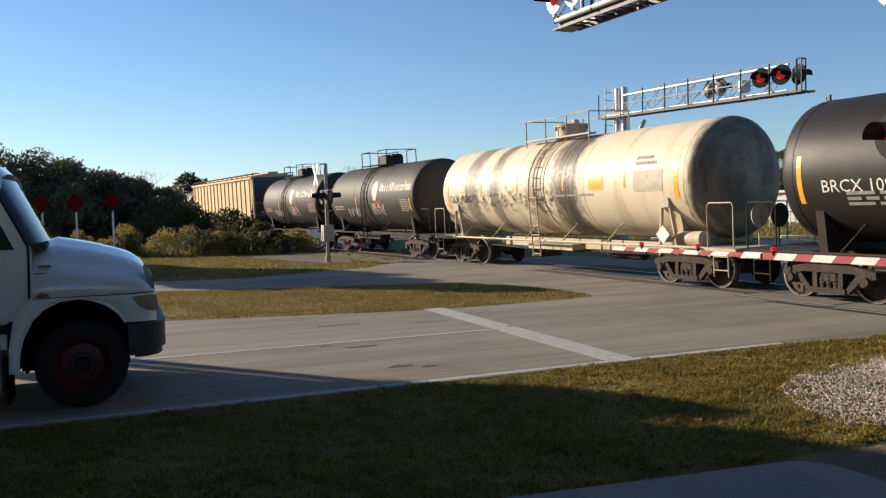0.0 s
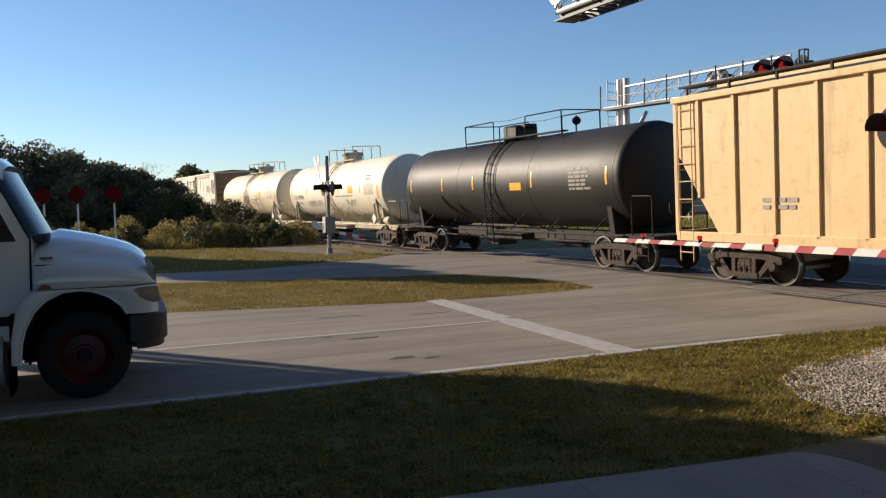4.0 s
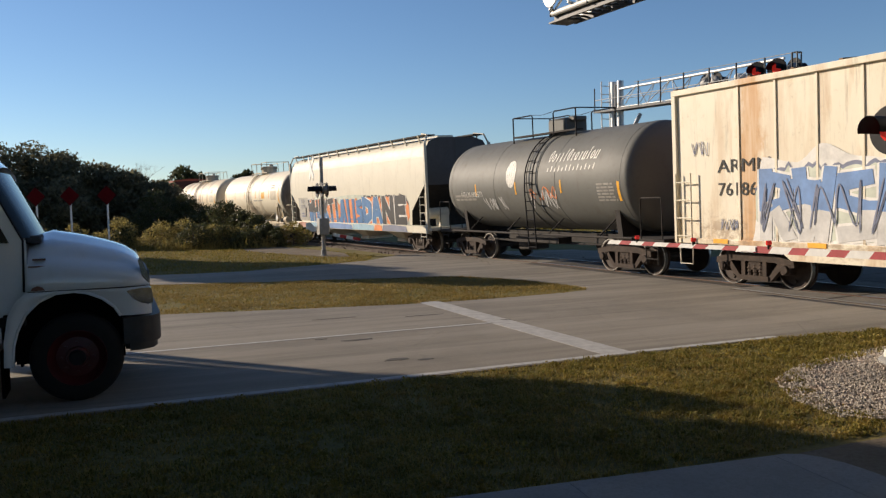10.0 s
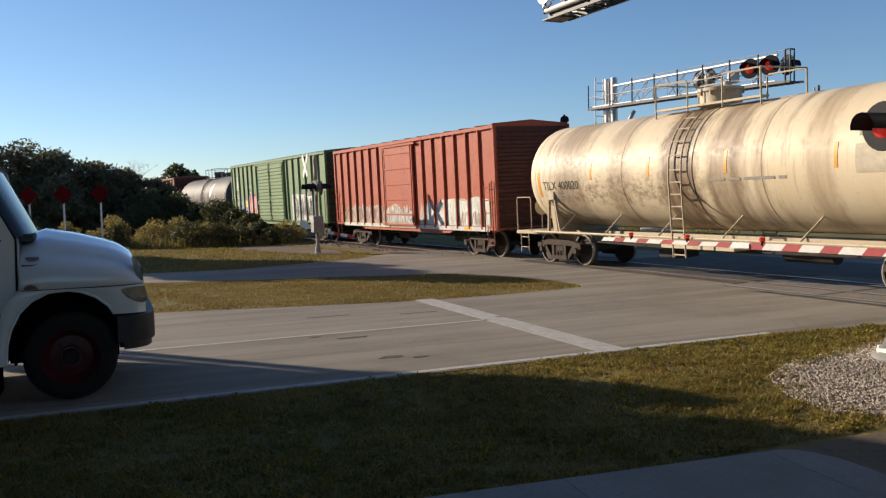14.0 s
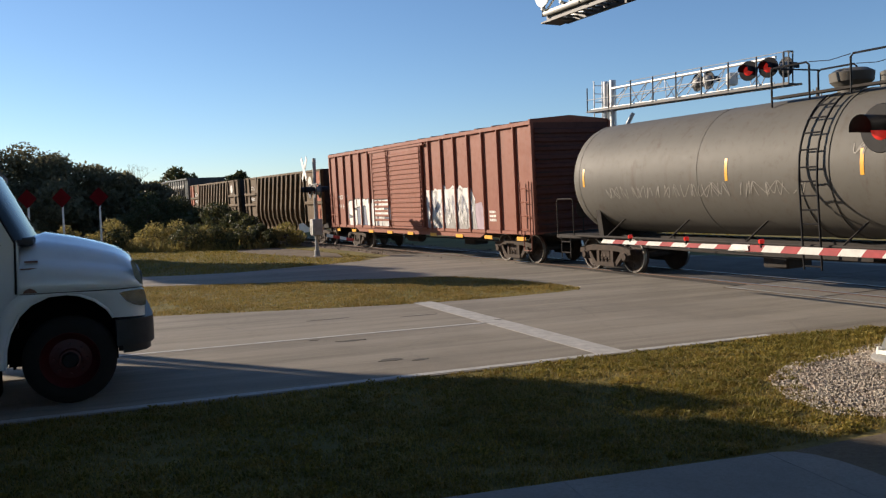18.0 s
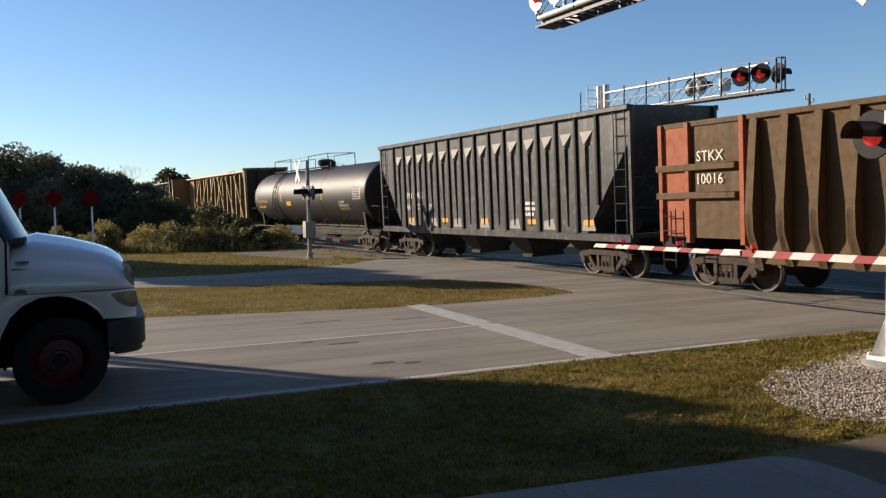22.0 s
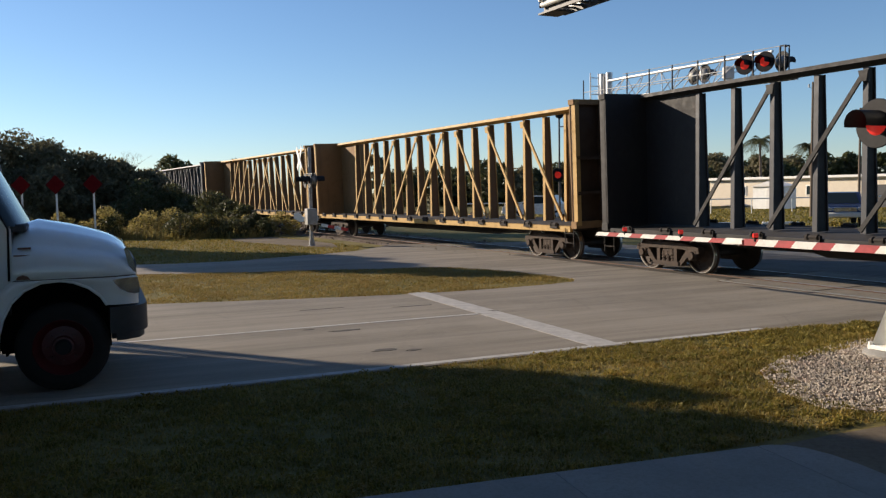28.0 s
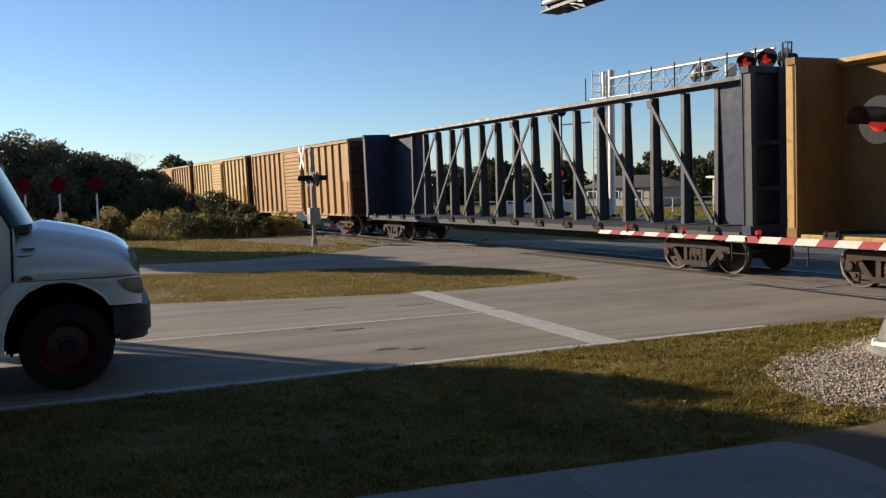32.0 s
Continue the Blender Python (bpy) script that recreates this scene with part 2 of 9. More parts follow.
def asphalt_paint(name, a, b, along=20.0):
    """Old bleached asphalt: aggregate grain, wheel-path streaks along the road, patches and fine cracks."""
    m, nd, ln, bs = nodes(name)
    co = coords(nd)
    rot = nd.new("ShaderNodeMapping")
    rot.inputs["Rotation"].default_value = (0, 0, radians(-along))
    ln.new(co, rot.inputs["Vector"])
    co2 = rot.outputs[0]
    lanes = noise_at(nd, ln, co2, 1.3, (0.05, 1, 1), 6, 0.7)
    patch = noise_at(nd, ln, co2, 0.35, (1, 1, 1), 5, 0.6)
    grain = noise_at(nd, ln, co, 60.0, (1, 1, 1), 4, 0.8)
    c = blend(nd, ln, ramp(nd, ln, lanes, 0.36, 0.60), a, b)
    c = blend(nd, ln, ramp(nd, ln, patch, 0.50, 0.72, 0, 0.55), c, tuple(v * 0.72 for v in a))
    oily = noise_at(nd, ln, co2, 0.8, (0.10, 1, 1), 6, 0.65)
    c = blend(nd, ln, ramp(nd, ln, oily, 0.55, 0.70, 0, 0.5), c, tuple(v * k for v, k in zip(a, (0.85, 0.80, 0.72))))
    dusty = noise_at(nd, ln, co2, 1.7, (0.25, 1, 1), 6, 0.7)
    c = blend(nd, ln, ramp(nd, ln, dusty, 0.56, 0.72, 0, 0.4), c, tuple(v * k for v, k in zip(b, (1.18, 1.10, 0.98))))
    c = blend(nd, ln, ramp(nd, ln, grain, 0.42, 0.72, 0, 0.45), c, tuple(min(1, v * 1.7) for v in b))
    vo = nd.new("ShaderNodeTexVoronoi")
    vo.feature = "DISTANCE_TO_EDGE"
    vo.inputs["Scale"].default_value = 0.42
    wob = noise_at(nd, ln, co2, 2.0, (1, 1, 1), 6, 0.7)
    ad = nd.new("ShaderNodeVectorMath")
    ad.operation = "ADD"
    ln.new(co2, ad.inputs[0])
    ln.new(wob, ad.inputs[1])
    ln.new(ad.outputs[0], vo.inputs["Vector"])
    c = blend(nd, ln, ramp(nd, ln, vo.outputs["Distance"], 0.0, 0.008, 0.22, 0.0), c, (0.04, 0.04, 0.04))
    ln.new(c, bs.inputs["Base Color"])
    bs.inputs["Roughness"].default_value = 0.86
    bs.inputs["Specular IOR Level"].default_value = 0.3
    bump(nd, ln, bs, grain, 0.35, 0.006)
    return m


M_ASPHALT = asphalt_paint("asphalt", (0.133, 0.117, 0.093), (0.257, 0.229, 0.188), 22.2)
M_LINE = plain("worn_road_paint", (0.40, 0.385, 0.36), 0.8, var=0.22, scale=6)
M_LINE_OLD = plain("faded_road_paint", (0.42, 0.405, 0.38), 0.85, var=0.25, scale=9)
M_CONCRETE = ground_paint("concrete", (0.25, 0.245, 0.23), (0.31, 0.30, 0.28), (0.20, 0.195, 0.18), 1.1, 30, 0.9, 0.3)
M_DIRT = ground_paint("packed_dirt", (0.15, 0.12, 0.085), (0.20, 0.165, 0.12), (0.10, 0.08, 0.055), 0.8, 18)
M_LAWN = ground_paint("lawn_soil", (0.13, 0.12, 0.035), (0.22, 0.175, 0.06), (0.085, 0.07, 0.026), 0.45, 16)
M_BALLAST = ground_paint("ballast", (0.15, 0.118, 0.09), (0.22, 0.175, 0.135), (0.07, 0.052, 0.04), 0.9, 26, 0.95, 0.9)
M_STONE = leaf_paint("gravel_stone", (0.42, 0.37, 0.31), (0.70, 0.62, 0.52), 0.85, 0.0)
M_BALLAST_STONE = leaf_paint("rusty_ballast_stone", (0.13, 0.095, 0.07), (0.27, 0.205, 0.155), 0.9, 0.0)
M_BLADE = leaf_paint("grass_blade", (0.140, 0.136, 0.024), (0.41, 0.305, 0.070), 0.65, 0.35)
M_BLADE_DRY = leaf_paint("dry_grass_blade", (0.31, 0.225, 0.066), (0.39, 0.285, 0.092), 0.75, 0.3)
M_WEED = leaf_paint("weed_leaf", (0.22, 0.195, 0.055), (0.42, 0.34, 0.13), 0.7, 0.45)
M_LEAF = leaf_paint("bush_leaf", (0.125, 0.120, 0.070), (0.25, 0.22, 0.125), 0.7, 0.45)
M_LEAF_MID = leaf_paint("tree_leaf", (0.055, 0.068, 0.026), (0.12, 0.115, 0.048), 0.55, 0.35)
M_TWIG = plain("bare_twigs", (0.22, 0.17, 0.13), 0.8)
M_BARK = plain("bark", (0.12, 0.09, 0.065), 0.9, var=0.35, scale=12)
M_STEEL = plain("galvanized_steel", (0.60, 0.59, 0.57), 0.42, 0.35, 0.12, 5)
M_STEEL_OLD = plain("weathered_zinc", (0.34, 0.33, 0.31), 0.6, 0.2, 0.2, 6)
M_STEEL_DARK = plain("dark_steel", (0.06, 0.06, 0.062), 0.55, 0.4)
M_WHITE = plain("white_enamel", (0.80, 0.79, 0.74), 0.45, 0.0, 0.07, 3)
M_BLACK = plain("black_enamel", (0.018, 0.018, 0.02), 0.55)
# near-black without gloss: puts the shade of recesses into the colour
M_VOID = plain("recess_shade_black", (0.006, 0.006, 0.006), 1.0)
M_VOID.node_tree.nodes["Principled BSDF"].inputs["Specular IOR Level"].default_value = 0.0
M_BLACK.node_tree.nodes["Principled BSDF"].inputs["Specular IOR Level"].default_value = 0.12
M_RED = plain("red_enamel", (0.50, 0.035, 0.025), 0.5)
M_RED_SHEET = plain("red_reflective_sheet", (0.11, 0.006, 0.008), 0.8)
M_RED_SHEET.node_tree.nodes["Principled BSDF"].inputs["Specular IOR Level"].default_value = 0.05
M_RED_ARM = plain("faded_red_board", (0.30, 0.022, 0.028), 0.5, var=0.25, scale=5)
M_WHITE_ARM = plain("weathered_white_board", (0.62, 0.61, 0.58), 0.55, var=0.12, scale=6)
M_LENS = plain("unlit_red_lens", (0.07, 0.006, 0.005), 0.15)
M_LENS_ON = plain("lit_red_lens", (0.50, 0.025, 0.018), 0.2, glow=0.35)
M_RAIL = plain("rail_rust", (0.10, 0.050, 0.030), 0.7, 0.3, 0.3)
M_RAIL_TOP = plain("worn_rail_head", (0.34, 0.33, 0.32), 0.28, 0.9, 0.1)
M_TIE = plain("creosote_tie", (0.075, 0.055, 0.042), 0.95, var=0.4, scale=6)
M_CAST = plain("rusty_cast_steel", (0.046, 0.030, 0.021), 0.85, 0.0, 0.5, 7)
M_WHEEL = plain("wheel_steel", (0.048, 0.032, 0.024), 0.7, 0.1, 0.45, 5)
M_TREAD = plain("polished_tread", (0.40, 0.38, 0.35), 0.35, 0.9, 0.2)


# ---- plan: the road runs along E, the track along U (towards which the train moves) ----
E_, M_ = Vector((0.926, 0.378)), Vector((-0.378, 0.926))
PHI = 0.4509
N_, U_ = Vector((math.cos(PHI), math.sin(PHI))), Vector((math.sin(PHI), -math.cos(PHI)))


def road(a, b, z=0.0):
    p = E_ * a + M_ * b
    return (p.x, p.y, z)


_ls = np.linspace(-620, 420, 4161)
_a = np.minimum(np.abs(_ls), 50.0)
_off = 15.41 - 0.0013 * _a ** 2 / 2 - 0.0013 * 50.0 * (np.abs(_ls) - _a)
_px, _py = N_.x * _off + U_.x * _ls, N_.y * _off + U_.y * _ls
_arc = np.concatenate(([0], np.cumsum(np.hypot(np.diff(_px), np.diff(_py)))))
_arc -= np.interp(0, _ls, _arc)


def on_track(s, side=0.0):
    """The point of the track at s metres along it (side: metres to the far side)."""
    x, y = float(np.interp(s, _arc, _px)), float(np.interp(s, _arc, _py))
    if side:
        d = along(s)
        x, y = x - d.y * side, y + d.x * side
    return Vector((x, y, 0))


def along(s):
    d = Vector((float(np.interp(s + 0.5, _arc, _px) - np.interp(s - 0.5, _arc, _px)),
                float(np.interp(s + 0.5, _arc, _py) - np.interp(s - 0.5, _arc, _py)), 0))
    return d.normalized()


# ---- ground, road, pavement ----
g = Solid()
g.add([(-1500, -1500, -0.06), (1500, -1500, -0.06), (1500, 1500, -0.06), (-1500, 1500, -0.06)], [(0, 1, 2, 3)])
ground = whole("ground", g, M_LAWN, "mown grass with dry patches, soil showing through", "grass", kind="structure")

PAVED = [road(-70, 9.2), road(-20, 9.2), road(5.5, 9.25), road(9, 9.3), road(14, 8.6), road(120, 8.6), road(120, 17.2), road(24, 17.2),
         (9.5, 27.0), (5.0, 33.5), (-1.9, 33.1), (-2.96, 29.9), (-4.2, 28.6), (-5.4, 27.5), (-6.6, 26.3), (-8.2, 25.75), (-12, 25.55), (-60, 25.2),
         (-60, 21.8), (-8, 22.35), (-4.4, 22.6), (-1.3, 22.85), (0.3, 22.85), (1.3, 22.1), (2.2, 21.0), (2.9, 20.0), (3.25, 19.3), (3.1, 18.75),
         (2.5, 18.3), (1.4, 17.75), (0.2, 17.25), (-1.0, 16.88), (-3.3, 16.48), (-5.7, 16.15), (-60, 8.0)]
s_ = Solid().slab([p[:2] for p in PAVED], "Z", -0.12, 0.0)
pavement = whole("road", s_, M_ASPHALT, "old bleached grey asphalt road with a side road", "road", kind="structure", sharp=0)

# painted stop line and lane line
s_ = Solid()
s_.slab([(2.03, 11.02), (2.44, 11.18), (-0.28, 17.32), (-0.67, 17.14)], "Z", 0.0, 0.004)
tagged(part("stop_line", s_, M_LINE, pavement, sharp=0), "worn white stop line across the road")
s_ = Solid()
rnd_line = random.Random(3)
for i in range(32):
    a = -26 + i * 1.0
    w0 = rnd_line.uniform(0.035, 0.055)
    s_.slab([tuple(road(a + i2, b)[:2]) for i2, b in ((0, 12.78 - w0), (0.99, 12.78 - w0), (0.99, 12.78 + w0), (0, 12.78 + w0))], "Z", 0.0, 0.004)
tagged(part("lane_line", s_, M_LINE_OLD, pavement, sharp=0), "thin faded lane line")
s_ = Solid()
s_.slab([tuple(road(a, b)[:2]) for a, b in ((-40, 9.22), (9.0, 9.32), (9.0, 9.44), (-40, 9.34))], "Z", 0.0, 0.004)
tagged(part("edge_line", s_, M_LINE_OLD, pavement, sharp=0), "pale edge line, worn")
# tar patches and shallow holes
M_TAR = plain("tar_patch", (0.075, 0.068, 0.060), 0.9, var=0.4, scale=20)
rnd_tar = random.Random(8)
for cx, cy, ln_, wd in ((-1.46, 12.62, 0.34, 0.10), (-2.05, 12.75, 0.16, 0.05), (-0.75, 10.98, 0.26, 0.14), (-0.35, 10.95, 0.16, 0.09), (0.95, 14.4, 0.16, 0.08), (-0.5, 15.2, 0.5, 0.03), (-2.2, 15.0, 0.7, 0.025)):
    ring = []
    for k in range(14):
        q = k * math.tau / 14
        f_ = rnd_tar.uniform(0.65, 1.1)
        p = Vector((cx, cy)) + E_ * (0.75 * ln_ * f_ * math.cos(q)) + M_ * (0.6 * wd * f_ * math.sin(q))
        ring.append((p.x, p.y))
    part("tar_patch", Solid().slab(ring, "Z", 0.0, 0.0045), M_TAR, pavement, "dark broken patch in the asphalt", sharp=0)
# lawn strips flush with the road edge
for nm, poly in (("verge_lawn", [road(-40, 5.0), road(30, 5.0), road(30, 8.55), road(14, 8.55), road(9, 9.25), road(5.5, 9.2), road(-40, 9.15)]),
                 ("median_lawn", [(-58, 8.35), (-5.7, 16.2), (-3.3, 16.53), (-1.0, 16.93), (0.2, 17.3), (1.4, 17.8), (2.48, 18.34), (3.07, 18.78), (3.2, 19.3), (2.86, 19.98), (2.16, 20.96), (1.27, 22.06), (0.28, 22.8), (-1.3, 22.8), (-4.4, 22.55), (-8, 22.3), (-58, 21.75)])):
    whole(nm, Solid().slab([p[:2] for p in poly], "Z", -0.1, -0.012), M_LAWN, "mown lawn strip beside the road", "grass", kind="structure", sharp=0)

TRACK_DIRT = [(-9.6, 38.6), (-7.6, 36.0), (-6.2, 34.2), (-5.0, 33.2), (-4.0, 33.0), (-4.6, 35.6), (-6.4, 38.6), (-8.4, 41.6), (-10.6, 41.8)]
whole("dirt_shoulder", Solid().slab(TRACK_DIRT, "Z", -0.15, -0.045), M_DIRT, "bare brown dirt shoulder beside the track", "dirt", kind="structure", sharp=0)

# sidewalk in the foreground, a dirt apron beside it
walk_ob = thing("pavement", "pale concrete footpath slabs with dark joints", "footpath", kind="structure")
W_ = Matrix.Rotation(math.atan2(E_.y, E_.x) - 0.094, 4, "Z")
W_ORIGIN = Matrix.Translation((2.66, 6.55, 0)) @ W_
for i in range(9):
    ob = part("paving_slab", Solid().box((0, 0, -0.06), (1.797, 1.52, 0.16), ch=0.004), M_CONCRETE, walk_ob)
    ob.matrix_world = W_ORIGIN @ Matrix.Translation((-1.0 - i * 1.8, -0.76, 0))
corner = [(-0.10, 0.0), (0.0, 0.0), (0.12, -0.05), (0.22, -0.17), (0.29, -0.36), (0.32, -0.60), (0.32, -1.52), (-0.10, -1.52)]
ob = part("paving_slab", Solid().slab(corner, "Z", -0.14, 0.02), M_CONCRETE, walk_ob, "end slab with a rounded corner")
ob.matrix_world = W_ORIGIN.copy()
s_ = Solid().slab([(2.60, 6.50), (2.85, 6.66), (3.3, 6.86), (3.8, 7.06), (4.6, 7.35), (9, 8.7), (10, 6.5), (4.6, 4.0), (2.5, 4.2)], "Z", -0.1, -0.010)
whole("dirt_apron", s_, M_DIRT, "bare packed dirt beside the footpath", "dirt", kind="structure", sharp=0)
s_ = Solid().slab([(3.75, 9.25), (4.3, 9.95), (5.1, 10.5), (6.2, 11.2), (9, 11.6), (10, 9.4), (8, 8.2), (6.2, 7.7), (4.6, 7.5), (3.75, 7.75), (3.6, 8.4)], "Z", -0.12, -0.004)
gravel_bed = whole("gravel_bed", s_, M_BALLAST, "pale gravel around the signal mast", "gravel", kind="structure", sharp=0)

# ---- track: ballast, ties, rails, crossing panels ----
bed = Solid()
rows = []
for i in range(-60, 31):
    s = i * 4.0
    rows.append([tuple(on_track(s, o) + Vector((0, 0, z))) for o, z in ((-3.1, -0.20), (-1.95, -0.03), (1.95, -0.03), (3.1, -0.20))])
bed.sheet(rows)
whole("ballast_bed", bed, M_BALLAST, "grey crushed-stone ballast under the track", "ballast", kind="structure", sharp=0)
track = thing("railway_track", "rusty single railway track on wooden ties", "track", kind="structure")
for side, nm in ((-0.75, "rail"), (0.75, "rail")):
    s_, t_ = Solid(), Solid()
    prof = [(-0.065, -0.15), (-0.065, -0.135), (-0.012, -0.12), (-0.012, -0.045), (-0.034, -0.035), (-0.034, -0.004), (0.034, -0.004), (0.034, -0.035),
            (0.012, -0.045), (0.012, -0.12), (0.065, -0.135), (0.065, -0.15)]
    rows, tops = [], []
    for i in range(-120, 61):
        s = i * 2.0
        rows.append([tuple(on_track(s, side + o) + Vector((0, 0, z + 0.022))) for o, z in prof])
        tops.append([tuple(on_track(s, side + o) + Vector((0, 0, z + 0.024))) for o, z in ((-0.033, -0.006), (-0.026, 0.0), (0.026, 0.0), (0.033, -0.006))])
    s_.sheet(rows)
    t_.sheet(tops)
    rl = part(nm, s_, M_RAIL, track)
    part("rail_head", t_, M_RAIL_TOP, rl, "bright worn rail head")
tie_mesh = Solid().box((0, 0, -0.10), (0.23, 2.6, 0.18), ch=0.012).mesh("tie", M_TIE)
for i in range(150):
    s = -92 + i * 0.54
    if -20.5 < s < -4.5:
        continue
    ob = part("tie", tie_mesh, M_TIE, track)
    d = along(s)
    ob.matrix_world = Matrix.Translation(on_track(s) + Vector((0, 0, 0.0))) @ Matrix.Rotation(math.atan2(d.y, d.x) + random.uniform(-0.02, 0.02), 4, "Z")
# asphalt crossing strips: outside and between the rails
crossing = thing("level_crossing", "asphalt and timber level crossing panels between the rails", "crossing", kind="structure")
M_OILY_SHADE = ground_paint("oily_and_shaded_asphalt", (0.085, 0.076, 0.066), (0.13, 0.118, 0.105), (0.05, 0.045, 0.04), 1.2, 22, 0.8, 0.3)
M_PANEL = ground_paint("crossing_concrete", (0.20, 0.18, 0.155), (0.27, 0.25, 0.22), (0.10, 0.09, 0.08), 1.1, 18, 0.85, 0.3)


def strip(name, a0, a1, lo, hi, top, mat, label=""):
    pts = [on_track(a0, lo), on_track(a1, lo), on_track(a1, hi), on_track(a0, hi)]
    part(name, Solid().slab([(p.x, p.y) for p in pts], "Z", -0.15, top), mat, crossing, label, sharp=0)


for k in range(3):
    a0 = -23.0 + k * 3.05
    for lo, hi in ((-1.30, -0.88), (-0.62, 0.62), (0.88, 1.9)):
        strip("asphalt_fill", a0, a0 + 3.03, lo, hi, 0.010, M_OILY_SHADE)
for k in range(7):
    a0 = -13.75 + k * 2.45
    for lo, hi in ((-1.62, -0.86), (-0.62, 0.62), (0.86, 1.62)):
        strip("crossing_panel", a0, a0 + 2.36, lo, hi, 0.012, M_PANEL)
    for lo, hi in ((-1.73, -1.655), (1.655, 1.73)):
        strip("timber_edge", a0, a0 + 2.44, lo, hi, 0.007, M_TIE, "dark timber edge")
    strip("steel_edge", a0, a0 + 2.44, -1.652, -1.624, 0.022, M_RAIL_TOP, "worn steel angle along the panels")
for lo, hi in ((-0.872, -0.80), (0.80, 0.872), (-0.66, -0.628), (0.628, 0.66)):
    strip("flangeway_filler", -23.0, 3.3, lo, hi, 0.006, M_TIE)
# far approach in dark asphalt: the train's shade put into the colour
for k in range(5):
    strip("asphalt_fill", -21.0 + k * 7.0, -21.0 + k * 7.0 + 6.97, 1.92, 5.2, 0.006, M_OILY_SHADE)
# dark bed below the gaps between panels
strip("panel_bed", -13.8, 3.4, -1.62, 1.62, 0.004, M_TIE)


# ---- crossing signals ----
def turned(p, d):
    """Pose at p whose x axis points along the flat direction d."""
    return Matrix.Translation(p) @ Matrix.Rotation(math.atan2(d[1], d[0]), 4, "Z")


def disc_lamp(parent, m, lit, back_mat):
    """Round flasher with backboard, lens and visor; faces -x of the pose m."""
    s = Solid().lathe([(0.02, 0.0), (0.02, 0.30), (0.035, 0.31), (0.05, 0.30), (0.055, 0.0)], 24, "X")
    b = part("backboard", s, back_mat, parent)
    b.matrix_basis = m
    part("lamp_housing", Solid().lathe([(0.052, 0.19), (0.08, 0.185), (0.16, 0.14), (0.19, 0.08), (0.20, 0.0)], 20, "X"), M_STEEL_OLD, b, "round metal lamp housing")
    s = Solid().lathe([(-0.03, 0.0), (-0.025, 0.08), (0.0, 0.135), (0.02, 0.15)], 20, "X")
    part("lens", s, M_LENS_ON if lit else M_LENS, b, "red lens")
    s = Solid()
    vs = []
    for x, q in ((0.02, 0.0), (-0.34, 0.0)):
        row = []
        for k in range(13):
            a = radians(-15 + 210 * k / 12)
            row.append((x, 0.165 * math.cos(a), 0.165 * math.sin(a)))
        vs.append(row)
    s.sheet(vs)
    s.sheet([[(p[0], p[1] * 0.94, p[2] * 0.94) for p in row] for row in vs])
    part("visor", s, M_BLACK, b)
    return b


def crossbuck(parent, m):
    for a in (45, -45):
        s = Solid().box((0, 0, 0), (0.02, 0.23, 1.22), ch=0.004)
        o = part("crossbuck_blade", s, M_WHITE, parent, "white crossbuck blade")
        o.matrix_basis = m @ Matrix.Translation((0.012 if a > 0 else -0.012, 0, 0)) @ Matrix.Rotation(radians(a), 4, "X")


def truss(parent, a, b, w, h, n, mat, rail=0.0):
    """Box truss from a to b; w across, h high, n bays; each tube and post a part."""
    a, b = Vector(a), Vector(b)
    d = (b - a).normalized()
    side = Vector((-d.y, d.x, 0)).normalized() * (w / 2)
    up = Vector((0, 0, h))
    for sgn in (-1, 1):
        for lift in (0, 1):
            s = Solid().rod([a + sgn * side + lift * up, b + sgn * side + lift * up], 0.055, 10)
            part("chord", s, mat, parent)
    for i in range(n + 1):
        p = a + (b - a) * i / n
        s = Solid()
        for sgn in (-1, 1):
            s.rod([p + sgn * side, p + sgn * side + up], 0.025, 6)
        s.rod([p - side, p + side], 0.025, 6)
        s.rod([p - side + up, p + side + up], 0.025, 6)
        part("strut", s, mat, parent)
        if i < n:
            q = a + (b - a) * (i + 1) / n
            s = Solid()
            for sgn in (-1, 1):
                s.rod([p + sgn * side + (up if i % 2 else Vector()), q + sgn * side + (Vector() if i % 2 else up)], 0.022, 6)
            part("diagonal", s, mat, parent)
    if rail:
        for sgn in (-1, 1):
            out = side * 1.08 * sgn
            for i in range(n + 1):
                p = a + (b - a) * i / n
                part("rail_post", Solid().beam(p + out - Vector((0, 0, 0.05)), p + out + Vector((0, 0, rail)), 0.05, 0.05), M_STEEL_DARK, parent)
            for z in (rail * 0.52, rail):
                part("hand_rail", Solid().rod([a + out + Vector((0, 0, z)), b + out + Vector((0, 0, z))], 0.018, 6), M_STEEL if z < rail else M_STEEL_DARK, parent)
    s = Solid()
    k = int((b - a).length / 0.24)
    for i in range(k):
        p = a + (b - a) * (i + 0.5) / k - Vector((0, 0, 0.08))
        s.beam(p - side * 0.75, p + side * 0.75, 0.05, 0.03)
    for sgn in (-1, 1):
        s.beam(a + side * 0.75 * sgn - Vector((0, 0, 0.09)), b + side * 0.75 * sgn - Vector((0, 0, 0.09)), 0.05, 0.12)
    part("walkway_grating", s, M_STEEL_DARK, parent)


BACK_E = (-E_.x, -E_.y)
